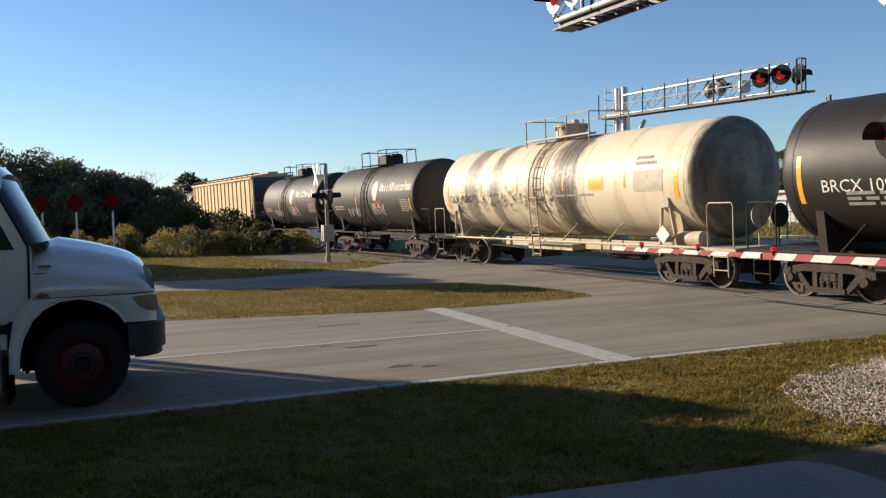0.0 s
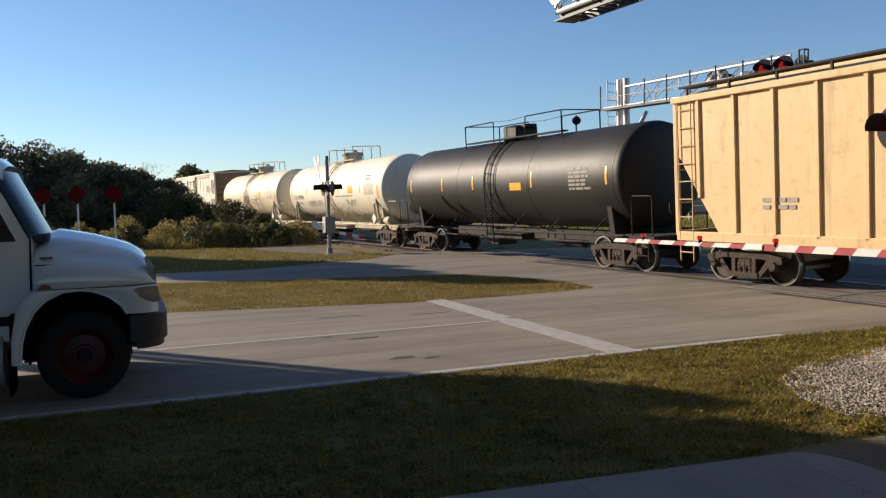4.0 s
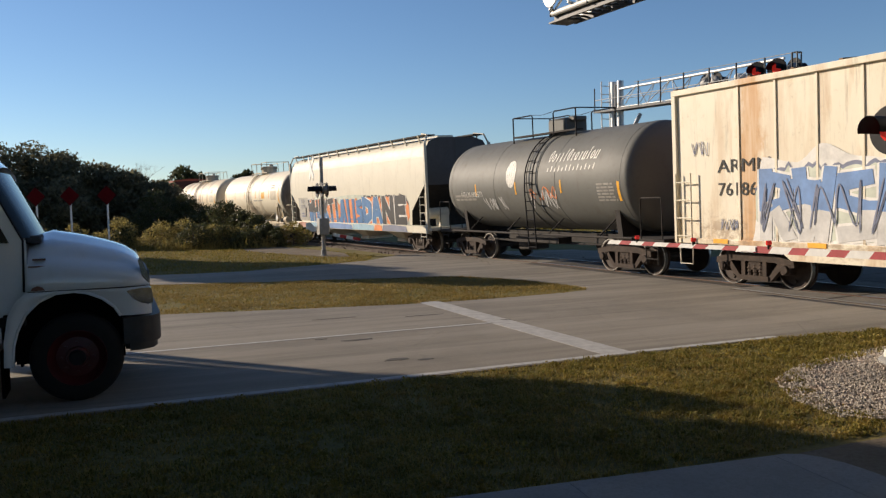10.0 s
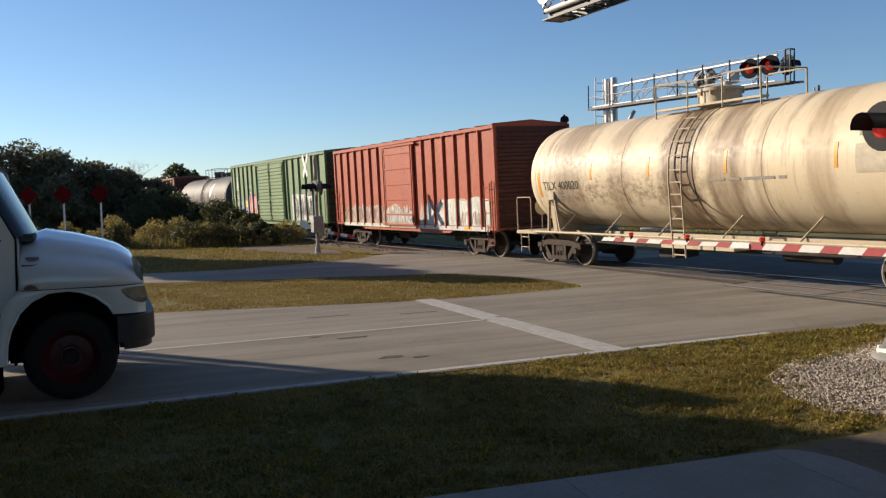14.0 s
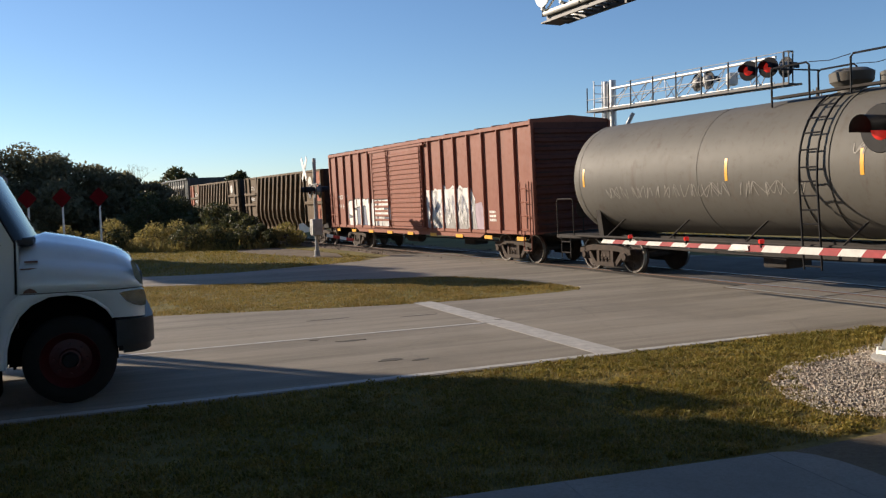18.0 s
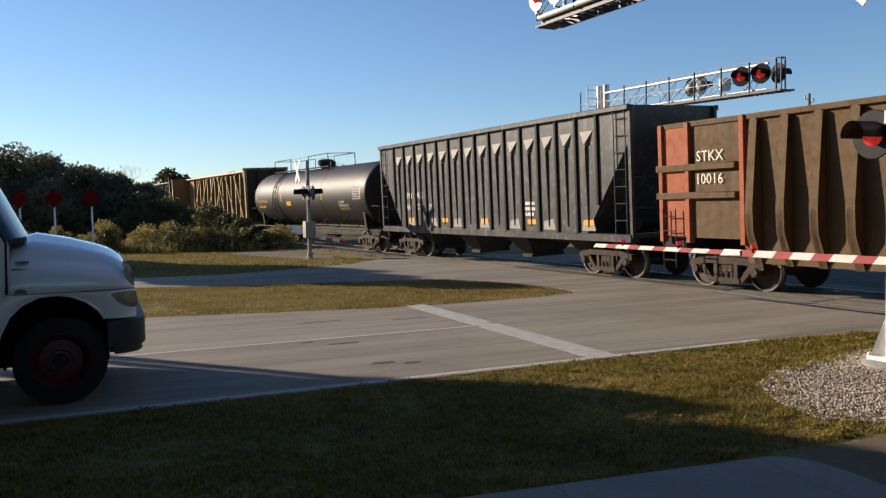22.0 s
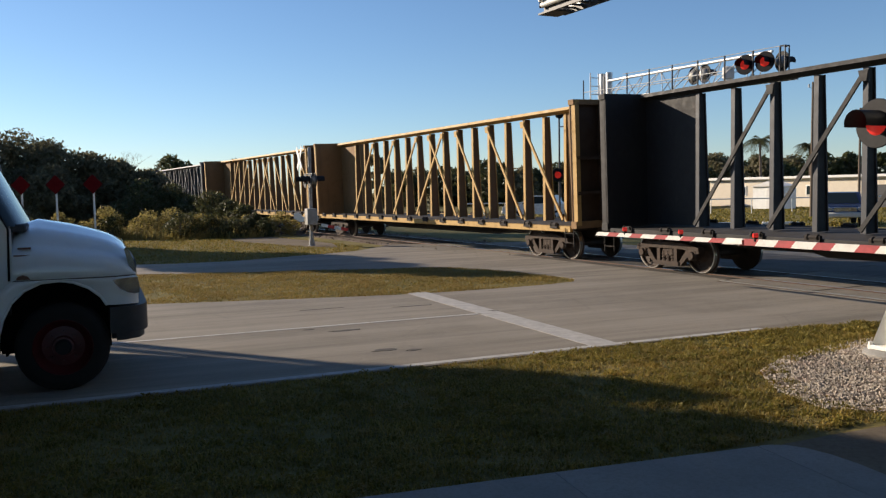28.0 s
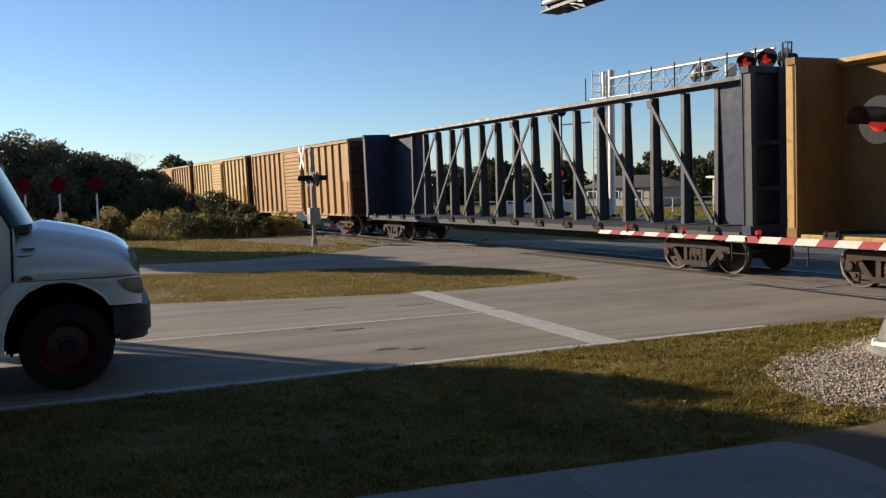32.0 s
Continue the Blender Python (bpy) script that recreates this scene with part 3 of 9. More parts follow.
# overhead cantilever on the near side of the track
near_signal = thing("cantilever_signal", "white-painted cantilever crossing signal, mast on gravel", "railway signal", "cantilever signals")
MAST = Vector((5.68, 9.98, 0))
s = Solid().lathe([(0.12, 0.0), (0.12, 0.155), (3.0, 0.145), (7.4, 0.135), (7.42, 0.0)], 24, "Z", MAST)
part("mast", s, M_WHITE, near_signal)
s = Solid().box((MAST.x, MAST.y, 0.10), (0.52, 0.52, 0.05), Matrix.Rotation(0.4, 3, "Z"), 0.006)
for k in range(4):
    a = 0.4 + math.pi / 4 + k * math.pi / 2
    d = Vector((math.cos(a), math.sin(a), 0))
    s.add([MAST + d * 0.15 + Vector((0, 0, 0.12)), MAST + d * 0.32 + Vector((0, 0, 0.12)), MAST + d * 0.15 + Vector((0, 0, 0.62)), MAST + d * 0.15 + Vector((0.012, 0.012, 0.12)), MAST + d * 0.32 + Vector((0.012, 0.012, 0.12)), MAST + d * 0.15 + Vector((0.012, 0.012, 0.62))],
          [(0, 1, 2), (3, 5, 4), (0, 3, 4, 1), (1, 4, 5, 2), (2, 5, 3, 0)])
    s.lathe([(0.02, 0.0), (0.02, 0.03), (0.16, 0.03), (0.16, 0.0)], 8, "Z", MAST + d * 0.33)
part("base_flange", s, M_WHITE, near_signal)
s = Solid().lathe([(-0.2, 0.0), (-0.2, 0.42), (0.04, 0.42), (0.07, 0.38), (0.07, 0.0)], 24, "Z", MAST)
part("footing", s, M_CONCRETE, near_signal, "round concrete footing")
A0 = MAST + Vector((0, 0, 5.72)) - Vector((U_.x, U_.y, 0)) * 0.15
B0 = Vector((2.02, 16.35, 5.72)) + Vector((N_.x, N_.y, 0)) * 0.42
truss(near_signal, A0, B0, 0.62, 0.75, 6, M_WHITE, rail=1.05)
s = Solid().box((0, 0, 0), (0.5, 0.46, 0.03))
o = part("end_plate", s, M_STEEL_DARK, near_signal)
o.matrix_basis = turned(B0 + Vector((0, 0, -0.12)), (U_.x, U_.y))
for k, (dist, lit) in enumerate(((0.10, True), (0.72, False), (2.6, True), (3.2, False))):
    p = B0 + (A0 - B0).normalized() * dist + Vector((BACK_E[0], BACK_E[1], 0)) * 0.42 + Vector((0, 0, 0.42))
    disc_lamp(near_signal, turned(p, (E_.x, E_.y)), lit, M_WHITE if k < 2 else M_BLACK)
    p2 = p + Vector((E_.x, E_.y, 0)) * 0.9
    if k in (1, 2):
        disc_lamp(near_signal, turned(p2, BACK_E), False, M_BLACK)
    part("lamp_bracket", Solid().rod([p + Vector((0, 0, -0.34)), p + Vector((0.3 * E_.x, 0.3 * E_.y, -0.40))], 0.03, 6), M_WHITE, near_signal)
for sgn in (-1, 1):
    p = MAST + Vector((M_.x, M_.y, 0)) * 0.34 * sgn + Vector((BACK_E[0], BACK_E[1], 0)) * 0.10 + Vector((0, 0, 2.87))
    disc_lamp(near_signal, turned(p, (E_.x, E_.y)), sgn > 0, M_BLACK)
part("lamp_arm", Solid().rod([MAST + Vector((M_.x, M_.y, 0)) * 0.45 + Vector((0, 0, 3.06)), MAST - Vector((M_.x, M_.y, 0)) * 0.45 + Vector((0, 0, 3.06))], 0.035, 8), M_STEEL, near_signal)
part("arm_clamp", Solid().lathe([(2.98, 0.15), (2.98, 0.19), (3.14, 0.19), (3.14, 0.15)], 20, "Z", MAST), M_STEEL, near_signal)
crossbuck(near_signal, turned(MAST + Vector((BACK_E[0], BACK_E[1], 0)) * 0.26 + Vector((0, 0, 4.95)), (E_.x, E_.y)))

# overhead cantilever beyond the track
far_signal = thing("cantilever_signal", "galvanized cantilever crossing signal beyond the track", "railway signal", "cantilever signals")
FM = Vector((6.78, 32.9, 0))
for dx in (0.0, 0.42):
    q = FM - Vector((U_.x, U_.y, 0)) * (dx - 0.2)
    part("mast", Solid().lathe([(0.0, 0.15), (6.65, 0.13), (6.68, 0.0)], 16, "Z", q), M_STEEL, far_signal)
q = FM - Vector((U_.x, U_.y, 0)) * 0.75
s = Solid()
for sgn in (-1, 1):
    s.rod([q + Vector((N_.x, N_.y, 0)) * 0.2 * sgn, q + Vector((N_.x, N_.y, 0)) * 0.2 * sgn + Vector((0, 0, 6.75))], 0.025, 6)
for i in range(20):
    s.rod([q + Vector((N_.x, N_.y, 0)) * 0.2 + Vector((0, 0, 0.3 + i * 0.33)), q - Vector((N_.x, N_.y, 0)) * 0.2 + Vector((0, 0, 0.3 + i * 0.33))], 0.016, 6)
part("mast_ladder", s, M_STEEL, far_signal)
FA = Vector((6.12, 34.1, 5.62))
FB = Vector((10.62, 25.0, 5.40))
far_d = (FB - FA).normalized()
far_side = Vector((-far_d.y, far_d.x, 0)).normalized() * 0.45


def far_at(f, out=0.0, up=0.0):
    """A point of the far walkway: share of its length, metres across (towards the track side is negative) and up."""
    return FA + (FB - FA) * f + far_side * (out / 0.45) + Vector((0, 0, up))


# one upper tube over two lower ones, joined by thin zig-zag lacing
part("chord", Solid().rod([far_at(0.16, 0, 0.74), far_at(0.945, 0, 0.80)], 0.052, 12), M_STEEL, far_signal)
for o_ in (-0.36, 0.06):
    part("chord", Solid().rod([far_at(0.06, o_, -0.02), far_at(0.97, o_, -0.02)], 0.022, 10), M_STEEL, far_signal)
for k in range(8):
    f0, f1 = 0.17 + k * 0.095, 0.17 + (k + 0.5) * 0.095
    for o_ in (-0.36, 0.06):
        part("diagonal", Solid().rod([far_at(f0, 0, 0.74), far_at(f1, o_, 0.0), far_at(f0 + 0.095, 0, 0.75)] if k % 2 else [far_at(f0, o_, 0.0), far_at(f0 + 0.085, 0, 0.75)], 0.018, 6), M_STEEL, far_signal)
    part("strut", Solid().rod([far_at(f0, -0.36, -0.02), far_at(f0, 0.06, -0.02)], 0.022, 6), M_STEEL, far_signal)
for o_ in (-0.45, 0.1):
    for f_ in (0.057, 0.192, 0.322, 0.443, 0.56, 0.68, 0.797, 0.911, 1.012):
        if o_ < 0:
            part("rail_post", Solid().beam(far_at(f_, o_, -0.14), far_at(f_, o_, 0.84), 0.06, 0.04), M_STEEL_DARK, far_signal)
    part("walkway_edge", Solid().beam(far_at(0.055, o_, -0.10), far_at(1.03, o_, -0.10), 0.04, 0.07), M_STEEL_DARK, far_signal)
    part("hand_rail", Solid().rod([far_at(0.057, o_, 0.36), far_at(0.80, o_, 0.36)], 0.016, 6), M_STEEL, far_signal)
part("hand_rail", Solid().rod([far_at(0.30, -0.45, 0.82), far_at(1.012, -0.45, 0.84)], 0.012, 6), M_STEEL_OLD, far_signal)
end = Solid().rod([far_at(1.012, -0.45, 0.84), far_at(1.03, -0.45, 0.84), far_at(1.03, -0.28, 0.84), far_at(1.012, -0.28, 0.84)], 0.022, 6)
end.rod([far_at(1.03, -0.45, 0.84), far_at(1.03, -0.45, -0.1)], 0.022, 6).rod([far_at(1.03, -0.28, 0.84), far_at(1.03, -0.28, -0.1)], 0.022, 6)
part("end_guard", end, M_STEEL_DARK, far_signal)
s = Solid()
for i in range(50):
    f_ = 0.05 + 0.98 * i / 49
    s.beam(far_at(f_, -0.45, -0.11), far_at(f_, 0.1, -0.11), 0.05, 0.03)
part("walkway_grating", s, M_STEEL_DARK, far_signal)
for px_, lit in ((0.955, True), (0.878, True)):
    p = FA + (FB - FA) * px_ + Vector((-N_.x, -N_.y, 0)) * 0.45 + Vector((0, 0, 0.46))
    disc_lamp(far_signal, turned(p, (0.72, 0.69)), lit, M_BLACK)
for px_, out in ((0.60, 0.2), (0.66, 0.1), (0.985, 0.0)):
    p = FA + (FB - FA) * px_ + Vector((N_.x, N_.y, 0)) * out + Vector((0, 0, 0.45))
    disc_lamp(far_signal, turned(p, BACK_E), False, M_BLACK)
part("junction_box", Solid().box(tuple(FA + (FB - FA) * 0.77 + Vector((0, 0, 0.35))), (0.3, 0.3, 0.4), ch=0.02), M_WHITE, far_signal)
part("flood_lamp", Solid().box((7.35, 31.9, 5.05), (0.14, 0.14, 0.5), Matrix.Rotation(0.5, 3, "Y"), 0.02), M_STEEL, far_signal)


def gate_signal(name, at, label, arm, lit, post_h=4.05):
    """Flasher mast with crossbuck, gate mechanism, counterweights."""
    g = thing(name, label, "railway signal")
    p0 = Vector(at)
    part("mast", Solid().lathe([(0.0, 0.078), (post_h, 0.072), (post_h + 0.02, 0.0)], 14, "Z", p0), M_STEEL_OLD, g)
    s = Solid().lathe([(-0.05, 0.17), (0.03, 0.17), (0.05, 0.12), (0.26, 0.115), (0.28, 0.078)], 14, "Z", p0)
    part("base", s, M_STEEL_OLD, g)
    crossbuck(g, turned(p0 + Vector((BACK_E[0], BACK_E[1], 0)) * 0.42 + Vector((0, 0, 3.62)), (E_.x, E_.y)))
    for sgn in (-1, 1):
        for fr in (-1, 1):
            p = p0 + Vector((M_.x, M_.y, 0)) * 0.40 * sgn + Vector((E_.x, E_.y, 0)) * 0.14 * fr + Vector((0, 0, 2.72))
            disc_lamp(g, turned(p, BACK_E if fr > 0 else (E_.x, E_.y)), lit and fr < 0, M_STEEL_DARK)
    part("lamp_arm", Solid().rod([p0 + Vector((M_.x, M_.y, 0)) * 0.46 + Vector((0, 0, 2.98)), p0 - Vector((M_.x, M_.y, 0)) * 0.46 + Vector((0, 0, 2.98))], 0.03, 8), M_STEEL_OLD, g)
    s = Solid().box((0, 0, 0), (0.42, 0.52, 0.68), ch=0.03)
    o = part("gate_mechanism", s, M_STEEL_OLD, g, "grey gate motor housing")
    o.matrix_basis = turned(p0 + Vector((0.02, -0.12, 1.22)), (E_.x, E_.y))
    for sgn in (-1, 1):
        s = Solid().slab([(0.0, -0.08), (0.22, -0.10), (0.36, -0.02), (0.50, 0.02), (0.50, 0.26), (0.30, 0.28), (0.12, 0.12), (0.0, 0.10)], "Y", -0.03, 0.03)
        o = part("counterweight", s, M_WHITE, g, "white counterweight arm")
        o.matrix_basis = turned(p0 + Vector((E_.x, E_.y, 0)) * 0.28 * sgn + Vector((0, 0, 1.12)), (-arm[0], -arm[1]))
    return g


left_gate = gate_signal("crossing_gate", (-5.21, 34.0, -0.06), "galvanized crossing signal with gate motor and white counterweights", (0.9, -0.43), False)
for i in range(4):
    s = Solid().beam((-4.75 + i * 0.28, 33.75 - i * 0.10, 0.82 - i * 0.05), (-4.47 + i * 0.28, 33.65 - i * 0.10, 0.77 - i * 0.05), 0.05, 0.12)
    part("arm_stripe", s, M_RED if i % 2 else M_WHITE, left_gate)

# lowered gate across the near lane
gate = thing("crossing_gate", "lowered crossing gate with red and white striped arm", "crossing gate")
G0, G1 = Vector((7.75, 9.95, 1.14)), Vector((3.60, 18.65, 1.10))
g_d = (G1 - G0).normalized()
g_len = (G1 - G0).length
g_th = Vector((N_.x, N_.y, 0)) * 0.018


def gate_piece(a, b, mat, name="arm_stripe"):
    """A slanted board of the arm from a to b metres along it; the outer half is slimmer."""
    hh = 0.060 if a < 5.45 else 0.042
    up, lean_ = Vector((0, 0, hh)), g_d * 0.05
    p, q = G0 + g_d * a, G0 + g_d * b
    ends = [p - up + lean_, q - up + lean_, q + up - lean_, p + up - lean_]
    part(name, Solid().add([v - g_th for v in ends] + [v + g_th for v in ends], [(0, 1, 2, 3), (7, 6, 5, 4), (0, 4, 5, 1), (1, 5, 6, 2), (2, 6, 7, 3), (3, 7, 4, 0)]), mat, gate)


for k in range(12):
    mid = 8.99 - 0.777 * k
    gate_piece(mid - 0.175, mid + 0.175, M_RED_ARM)
    gate_piece(mid + 0.175, mid + 0.602, M_WHITE_ARM)
gate_piece(-0.2, 8.99 - 0.777 * 11 - 0.175, M_WHITE_ARM)
part("arm_splice", Solid().beam(G0 + g_d * 5.25 - g_th * 1.5, G0 + g_d * 5.65 - g_th * 1.5, 0.03, 0.085), M_STEEL, gate)
for f_ in (4.97, 6.86, 8.59):
    p = G0 + g_d * f_ + Vector((0, 0, 0.125))
    part("arm_lamp", Solid().lathe([(-0.05, 0.0), (-0.05, 0.04), (0.03, 0.045), (0.05, 0.0)], 12, "X", p), M_LENS_ON, gate, "small red lamp")
    part("lamp_base", Solid().box((p.x, p.y, p.z - 0.07), (0.06, 0.05, 0.08), ch=0.01), M_BLACK, gate)
part("gate_mechanism", Solid().box((7.95, 9.5, 1.15), (0.5, 0.5, 0.8), ch=0.03), M_STEEL, gate)
part("mast", Solid().lathe([(-0.05, 0.07), (1.5, 0.07), (1.5, 0.0)], 12, "Z", (8.1, 9.3, 0)), M_STEEL, gate)

# signal post beyond the track with a lit red lamp and a round head
post = thing("signal_post", "slim dark signal post with round head and a lit red lamp", "railway signal")
P0 = Vector((5.55, 37.2, 0))
part("mast", Solid().lathe([(0, 0.045), (5.7, 0.04), (5.7, 0.0)], 10, "Z", P0), M_STEEL_DARK, post)
part("round_head", Solid().lathe([(-0.08, 0.0), (-0.08, 0.19), (0.06, 0.19), (0.16, 0.1), (0.16, 0.0)], 18, "Y", P0 + Vector((0, -0.1, 5.45))), M_BLACK, post)
disc_lamp(post, turned(P0 + Vector((-0.1, -0.2, 2.75)), (0.15, 0.99)), True, M_BLACK)
part("side_arm", Solid().rod([P0 + Vector((0, 0, 4.9)), P0 + Vector((1.2, -0.6, 4.95))], 0.03, 6), M_STEEL, post)

# three red diamond end-of-road markers
for x in (-15.05, -13.8, -12.45):
    mk_ = thing("end_of_road_marker", "red diamond end-of-road marker on a thin white post", "road sign", "end-of-road markers")
    part("post", Solid().beam((x, 30, -0.06), (x, 30, 2.4), 0.06, 0.05), M_WHITE, mk_)
    part("sign_plate", Solid().box((x, 29.95, 2.6), (0.50, 0.012, 0.50), Matrix.Rotation(radians(45), 3, "Y"), 0.003), M_RED_SHEET, mk_)


# ---- truck waiting at the crossing ----
M_CAB = paint("white_truck_paint", (0.96, 0.985, 1.0), 0.16, (0.30, 0.28, 0.25), 0.08, 0.10, relief=0.01)
M_CAB.node_tree.nodes["Principled BSDF"].inputs["Coat Weight"].default_value = 1.0
M_CAB.node_tree.nodes["Principled BSDF"].inputs["Coat Roughness"].default_value = 0.05
M_TYRE = plain("tyre_rubber", (0.009, 0.0085, 0.0085), 0.85, var=0.3, scale=9)
M_RIM = plain("red_steel_rim", (0.085, 0.008, 0.009), 0.5, var=0.25)
M_DARKTRIM = plain("dark_grey_plastic", (0.038, 0.038, 0.041), 0.55)
M_GLASS = nodes("window_glass")[0]
M_GLASS.node_tree.nodes["Principled BSDF"].inputs["Base Color"].default_value = (0.02, 0.03, 0.035, 1)
M_GLASS.node_tree.nodes["Principled BSDF"].inputs["Roughness"].default_value = 0.06
M_GLASS.node_tree.nodes["Principled BSDF"].inputs["Specular IOR Level"].default_value = 0.22
M_LAMPGLASS = plain("headlamp_glass", (0.55, 0.56, 0.58), 0.10, 0.75, 0.35, 14)
M_AMBER = plain("amber_lens", (0.16, 0.05, 0.03), 0.3)

truck = thing("truck", "white conventional cab truck with red wheels, waiting on the road", "truck")
truck.matrix_world = turned(Vector(road(-0.44, 11.07)), (E_.x, E_.y))
# hood and fender tops: rounded cross-sections from cowl to nose, a soft bulge over the wheel
hood_line = ((-0.46, 1.80, 1.0), (-0.38, 1.845, 1.0), (-0.24, 1.885, 1.0), (-0.04, 1.842, 1.0), (0.10, 1.812, 1.0), (0.21, 1.782, 1.0), (0.41, 1.722, 0.995), (0.52, 1.68, 0.99), (0.60, 1.635, 0.98), (0.67, 1.585, 0.965), (0.71, 1.53, 0.95), (0.745, 1.44, 0.935), (0.765, 1.36, 0.925), (0.785, 1.29, 0.92))
half_cut = ((1.170, 0.0), (1.186, 0.06), (1.188, 0.16), (1.170, 0.30), (1.130, 0.43), (1.075, 0.52), (1.030, 0.565), (0.995, 0.61), (0.960, 0.68), (0.910, 0.76), (0.830, 0.835), (0.72, 0.885), (0.58, 0.92), (0.50, 0.955), (0.40, 0.99), (0.2, 1.0))
rows = []
for x, zt, k in hood_line:
    half = [(y * k + 0.03 * math.sin(math.pi * min(1, max(0, (x + 0.5) / 1.2))) * (1 if y > 1.1 else 0), 1.238 + (zt - 1.238) * f) for y, f in half_cut]
    rows.append([(x, -y, z) for y, z in half] + [(x, 0, zt + 0.004)] + [(x, y, z) for y, z in half[::-1]])
part("hood", Solid().sheet(rows), M_CAB, truck, sharp=75)
part("grille", Solid().box((0.775, 0, 1.15), (0.05, 1.7, 0.5), ch=0.02), M_DARKTRIM, truck)
for sy in (-1, 1):
    arch = [(-0.64, 0.44), (-0.622, 0.66), (-0.577, 0.826), (-0.487, 1.004), (-0.36, 1.128), (-0.187, 1.208), (0.0, 1.220), (0.13, 1.196), (0.281, 1.128), (0.404, 1.023), (0.464, 0.922)]
    fend = Solid()
    # skin between the arch and the outer line, bowed outwards
    grid = []
    ring_out = [(-0.725, 0.44), (-0.715, 0.72), (-0.665, 1.0), (-0.58, 1.15), (-0.47, 1.237), (-0.22, 1.240), (0.05, 1.240), (0.32, 1.240), (0.785, 1.238), (0.803, 1.06), (0.800, 0.915)]
    for (ax, az), (bx, bz) in zip(arch, ring_out):
        row = []
        for j in range(6):
            f = j / 5
            x, z = ax + (bx - ax) * f, az + (bz - az) * f
            nose_in = 0.10 * max(0.0, (x - 0.45) / 0.36) ** 2
            row.append((x, sy * (1.165 + 0.045 * math.sin(math.pi * (0.15 + 0.6 * f)) - nose_in), z))
        grid.append(row)
    fend.sheet(grid)
    part("fender", fend, M_CAB, truck, sharp=70)
    part("fender_lip", Solid().rod([(x, sy * 1.187, z) for x, z in arch], 0.016, 8), M_CAB, truck)
    # well and liner are near-black, so their shade is in the colour
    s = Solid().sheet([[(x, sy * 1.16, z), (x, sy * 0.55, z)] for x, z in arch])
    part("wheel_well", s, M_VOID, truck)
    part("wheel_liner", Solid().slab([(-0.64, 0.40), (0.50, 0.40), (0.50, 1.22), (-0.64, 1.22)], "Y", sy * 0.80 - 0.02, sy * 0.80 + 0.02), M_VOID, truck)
    # black slab added behind the wheel to block the lit road beyond
    part("mud_flap", Solid().box((-0.74, sy * 0.95, 0.36), (0.03, 0.5, 0.5)), M_VOID, truck)
    lamp = [(0.535, 1.195), (0.60, 1.212), (0.70, 1.218), (0.80, 1.215), (0.818, 1.14), (0.815, 1.04), (0.76, 1.03), (0.69, 1.05), (0.61, 1.10)]
    s = Solid()
    s.add([(x, sy * (1.226 - 0.10 * max(0.0, (x - 0.45) / 0.36) ** 2), z) for x, z in lamp] + [(x, sy * 1.0, z) for x, z in lamp],
          [tuple(range(9))] + [(i, (i + 1) % 9, 9 + (i + 1) % 9, 9 + i) for i in range(9)])
    part("headlamp", s, M_LAMPGLASS, truck, "clear headlamp")
    s = Solid().slab([(0.72, 1.29), (0.795, 1.27), (0.772, 1.38), (0.728, 1.50), (0.69, 1.56), (0.672, 1.53)], "Y", sy * 1.03 - 0.06, sy * 1.03 + 0.075)
    part("corner_lamp", s, M_LAMPGLASS, truck, "tall clear corner lamp")
    s = Solid().slab([(-0.43, 1.252), (-0.29, 1.252), (-0.31, 1.285), (-0.36, 1.304), (-0.41, 1.285)], "Y", sy * 1.19 - 0.02, sy * 1.19 + 0.03)
    part("side_marker", s, M_AMBER, truck, "dull red side marker")
    part("fender_seam", Solid().rod([(-0.46, sy * 1.192, 1.239), (0.3, sy * 1.206, 1.239), (0.55, sy * 1.185, 1.239), (0.78, sy * 1.10, 1.239)], 0.006, 5), M_BLACK, truck)
s = Solid().slab([(0.90, -0.85), (0.87, -1.02), (0.80, -1.13), (0.66, -1.20), (0.49, -1.215), (0.48, -1.12), (0.70, -1.0), (0.72, 1.0), (0.48, 1.12), (0.49, 1.215), (0.66, 1.20), (0.80, 1.13), (0.87, 1.02), (0.90, 0.85)], "Z", 0.60, 0.895)
s.slab([(0.86, -0.85), (0.80, -1.04), (0.66, -1.15), (0.55, -1.17), (0.55, -1.05), (0.70, -0.9), (0.70, 0.9), (0.55, 1.05), (0.55, 1.17), (0.66, 1.15), (0.80, 1.04), (0.86, 0.85)], "Z", 0.51, 0.60)
part("bumper", s, M_DARKTRIM, truck)
for sy in (-1, 1):
    part("bumper_foot", Solid().box((0.55, sy * 1.05, 0.68), (0.10, 0.18, 0.3)), M_BLACK, truck)
# cab shell: loft over the length, door and glass on it
s = Solid()
for sy in (-1, 1):
    s.slab([(-0.46, 1.0), (-0.46, 1.80), (-0.50, 1.83), (-0.85, 2.56), (-0.95, 2.66), (-1.95, 2.72), (-2.0, 2.6), (-2.0, 0.70), (-0.74, 0.70), (-0.74, 1.0)], "Y", sy * 1.06 - 0.05, sy * 1.06 + 0.05)
s.slab([(-1.06, 0.72), (1.06, 0.72), (1.06, 2.6), (-1.06, 2.6)], "X", -2.04, -1.98)
part("cab", s, M_CAB, truck)
part("cab_roof", Solid().sheet([[(x, -1.08, z - 0.12), (x, -0.97, z), (x, -0.5, z + 0.06), (x, 0, z + 0.08), (x, 0.5, z + 0.06), (x, 0.97, z), (x, 1.08, z - 0.12)] for x, z in ((-0.72, 2.56), (-0.80, 2.64), (-1.0, 2.70), (-1.95, 2.72), (-2.02, 2.6))]), M_CAB, truck)
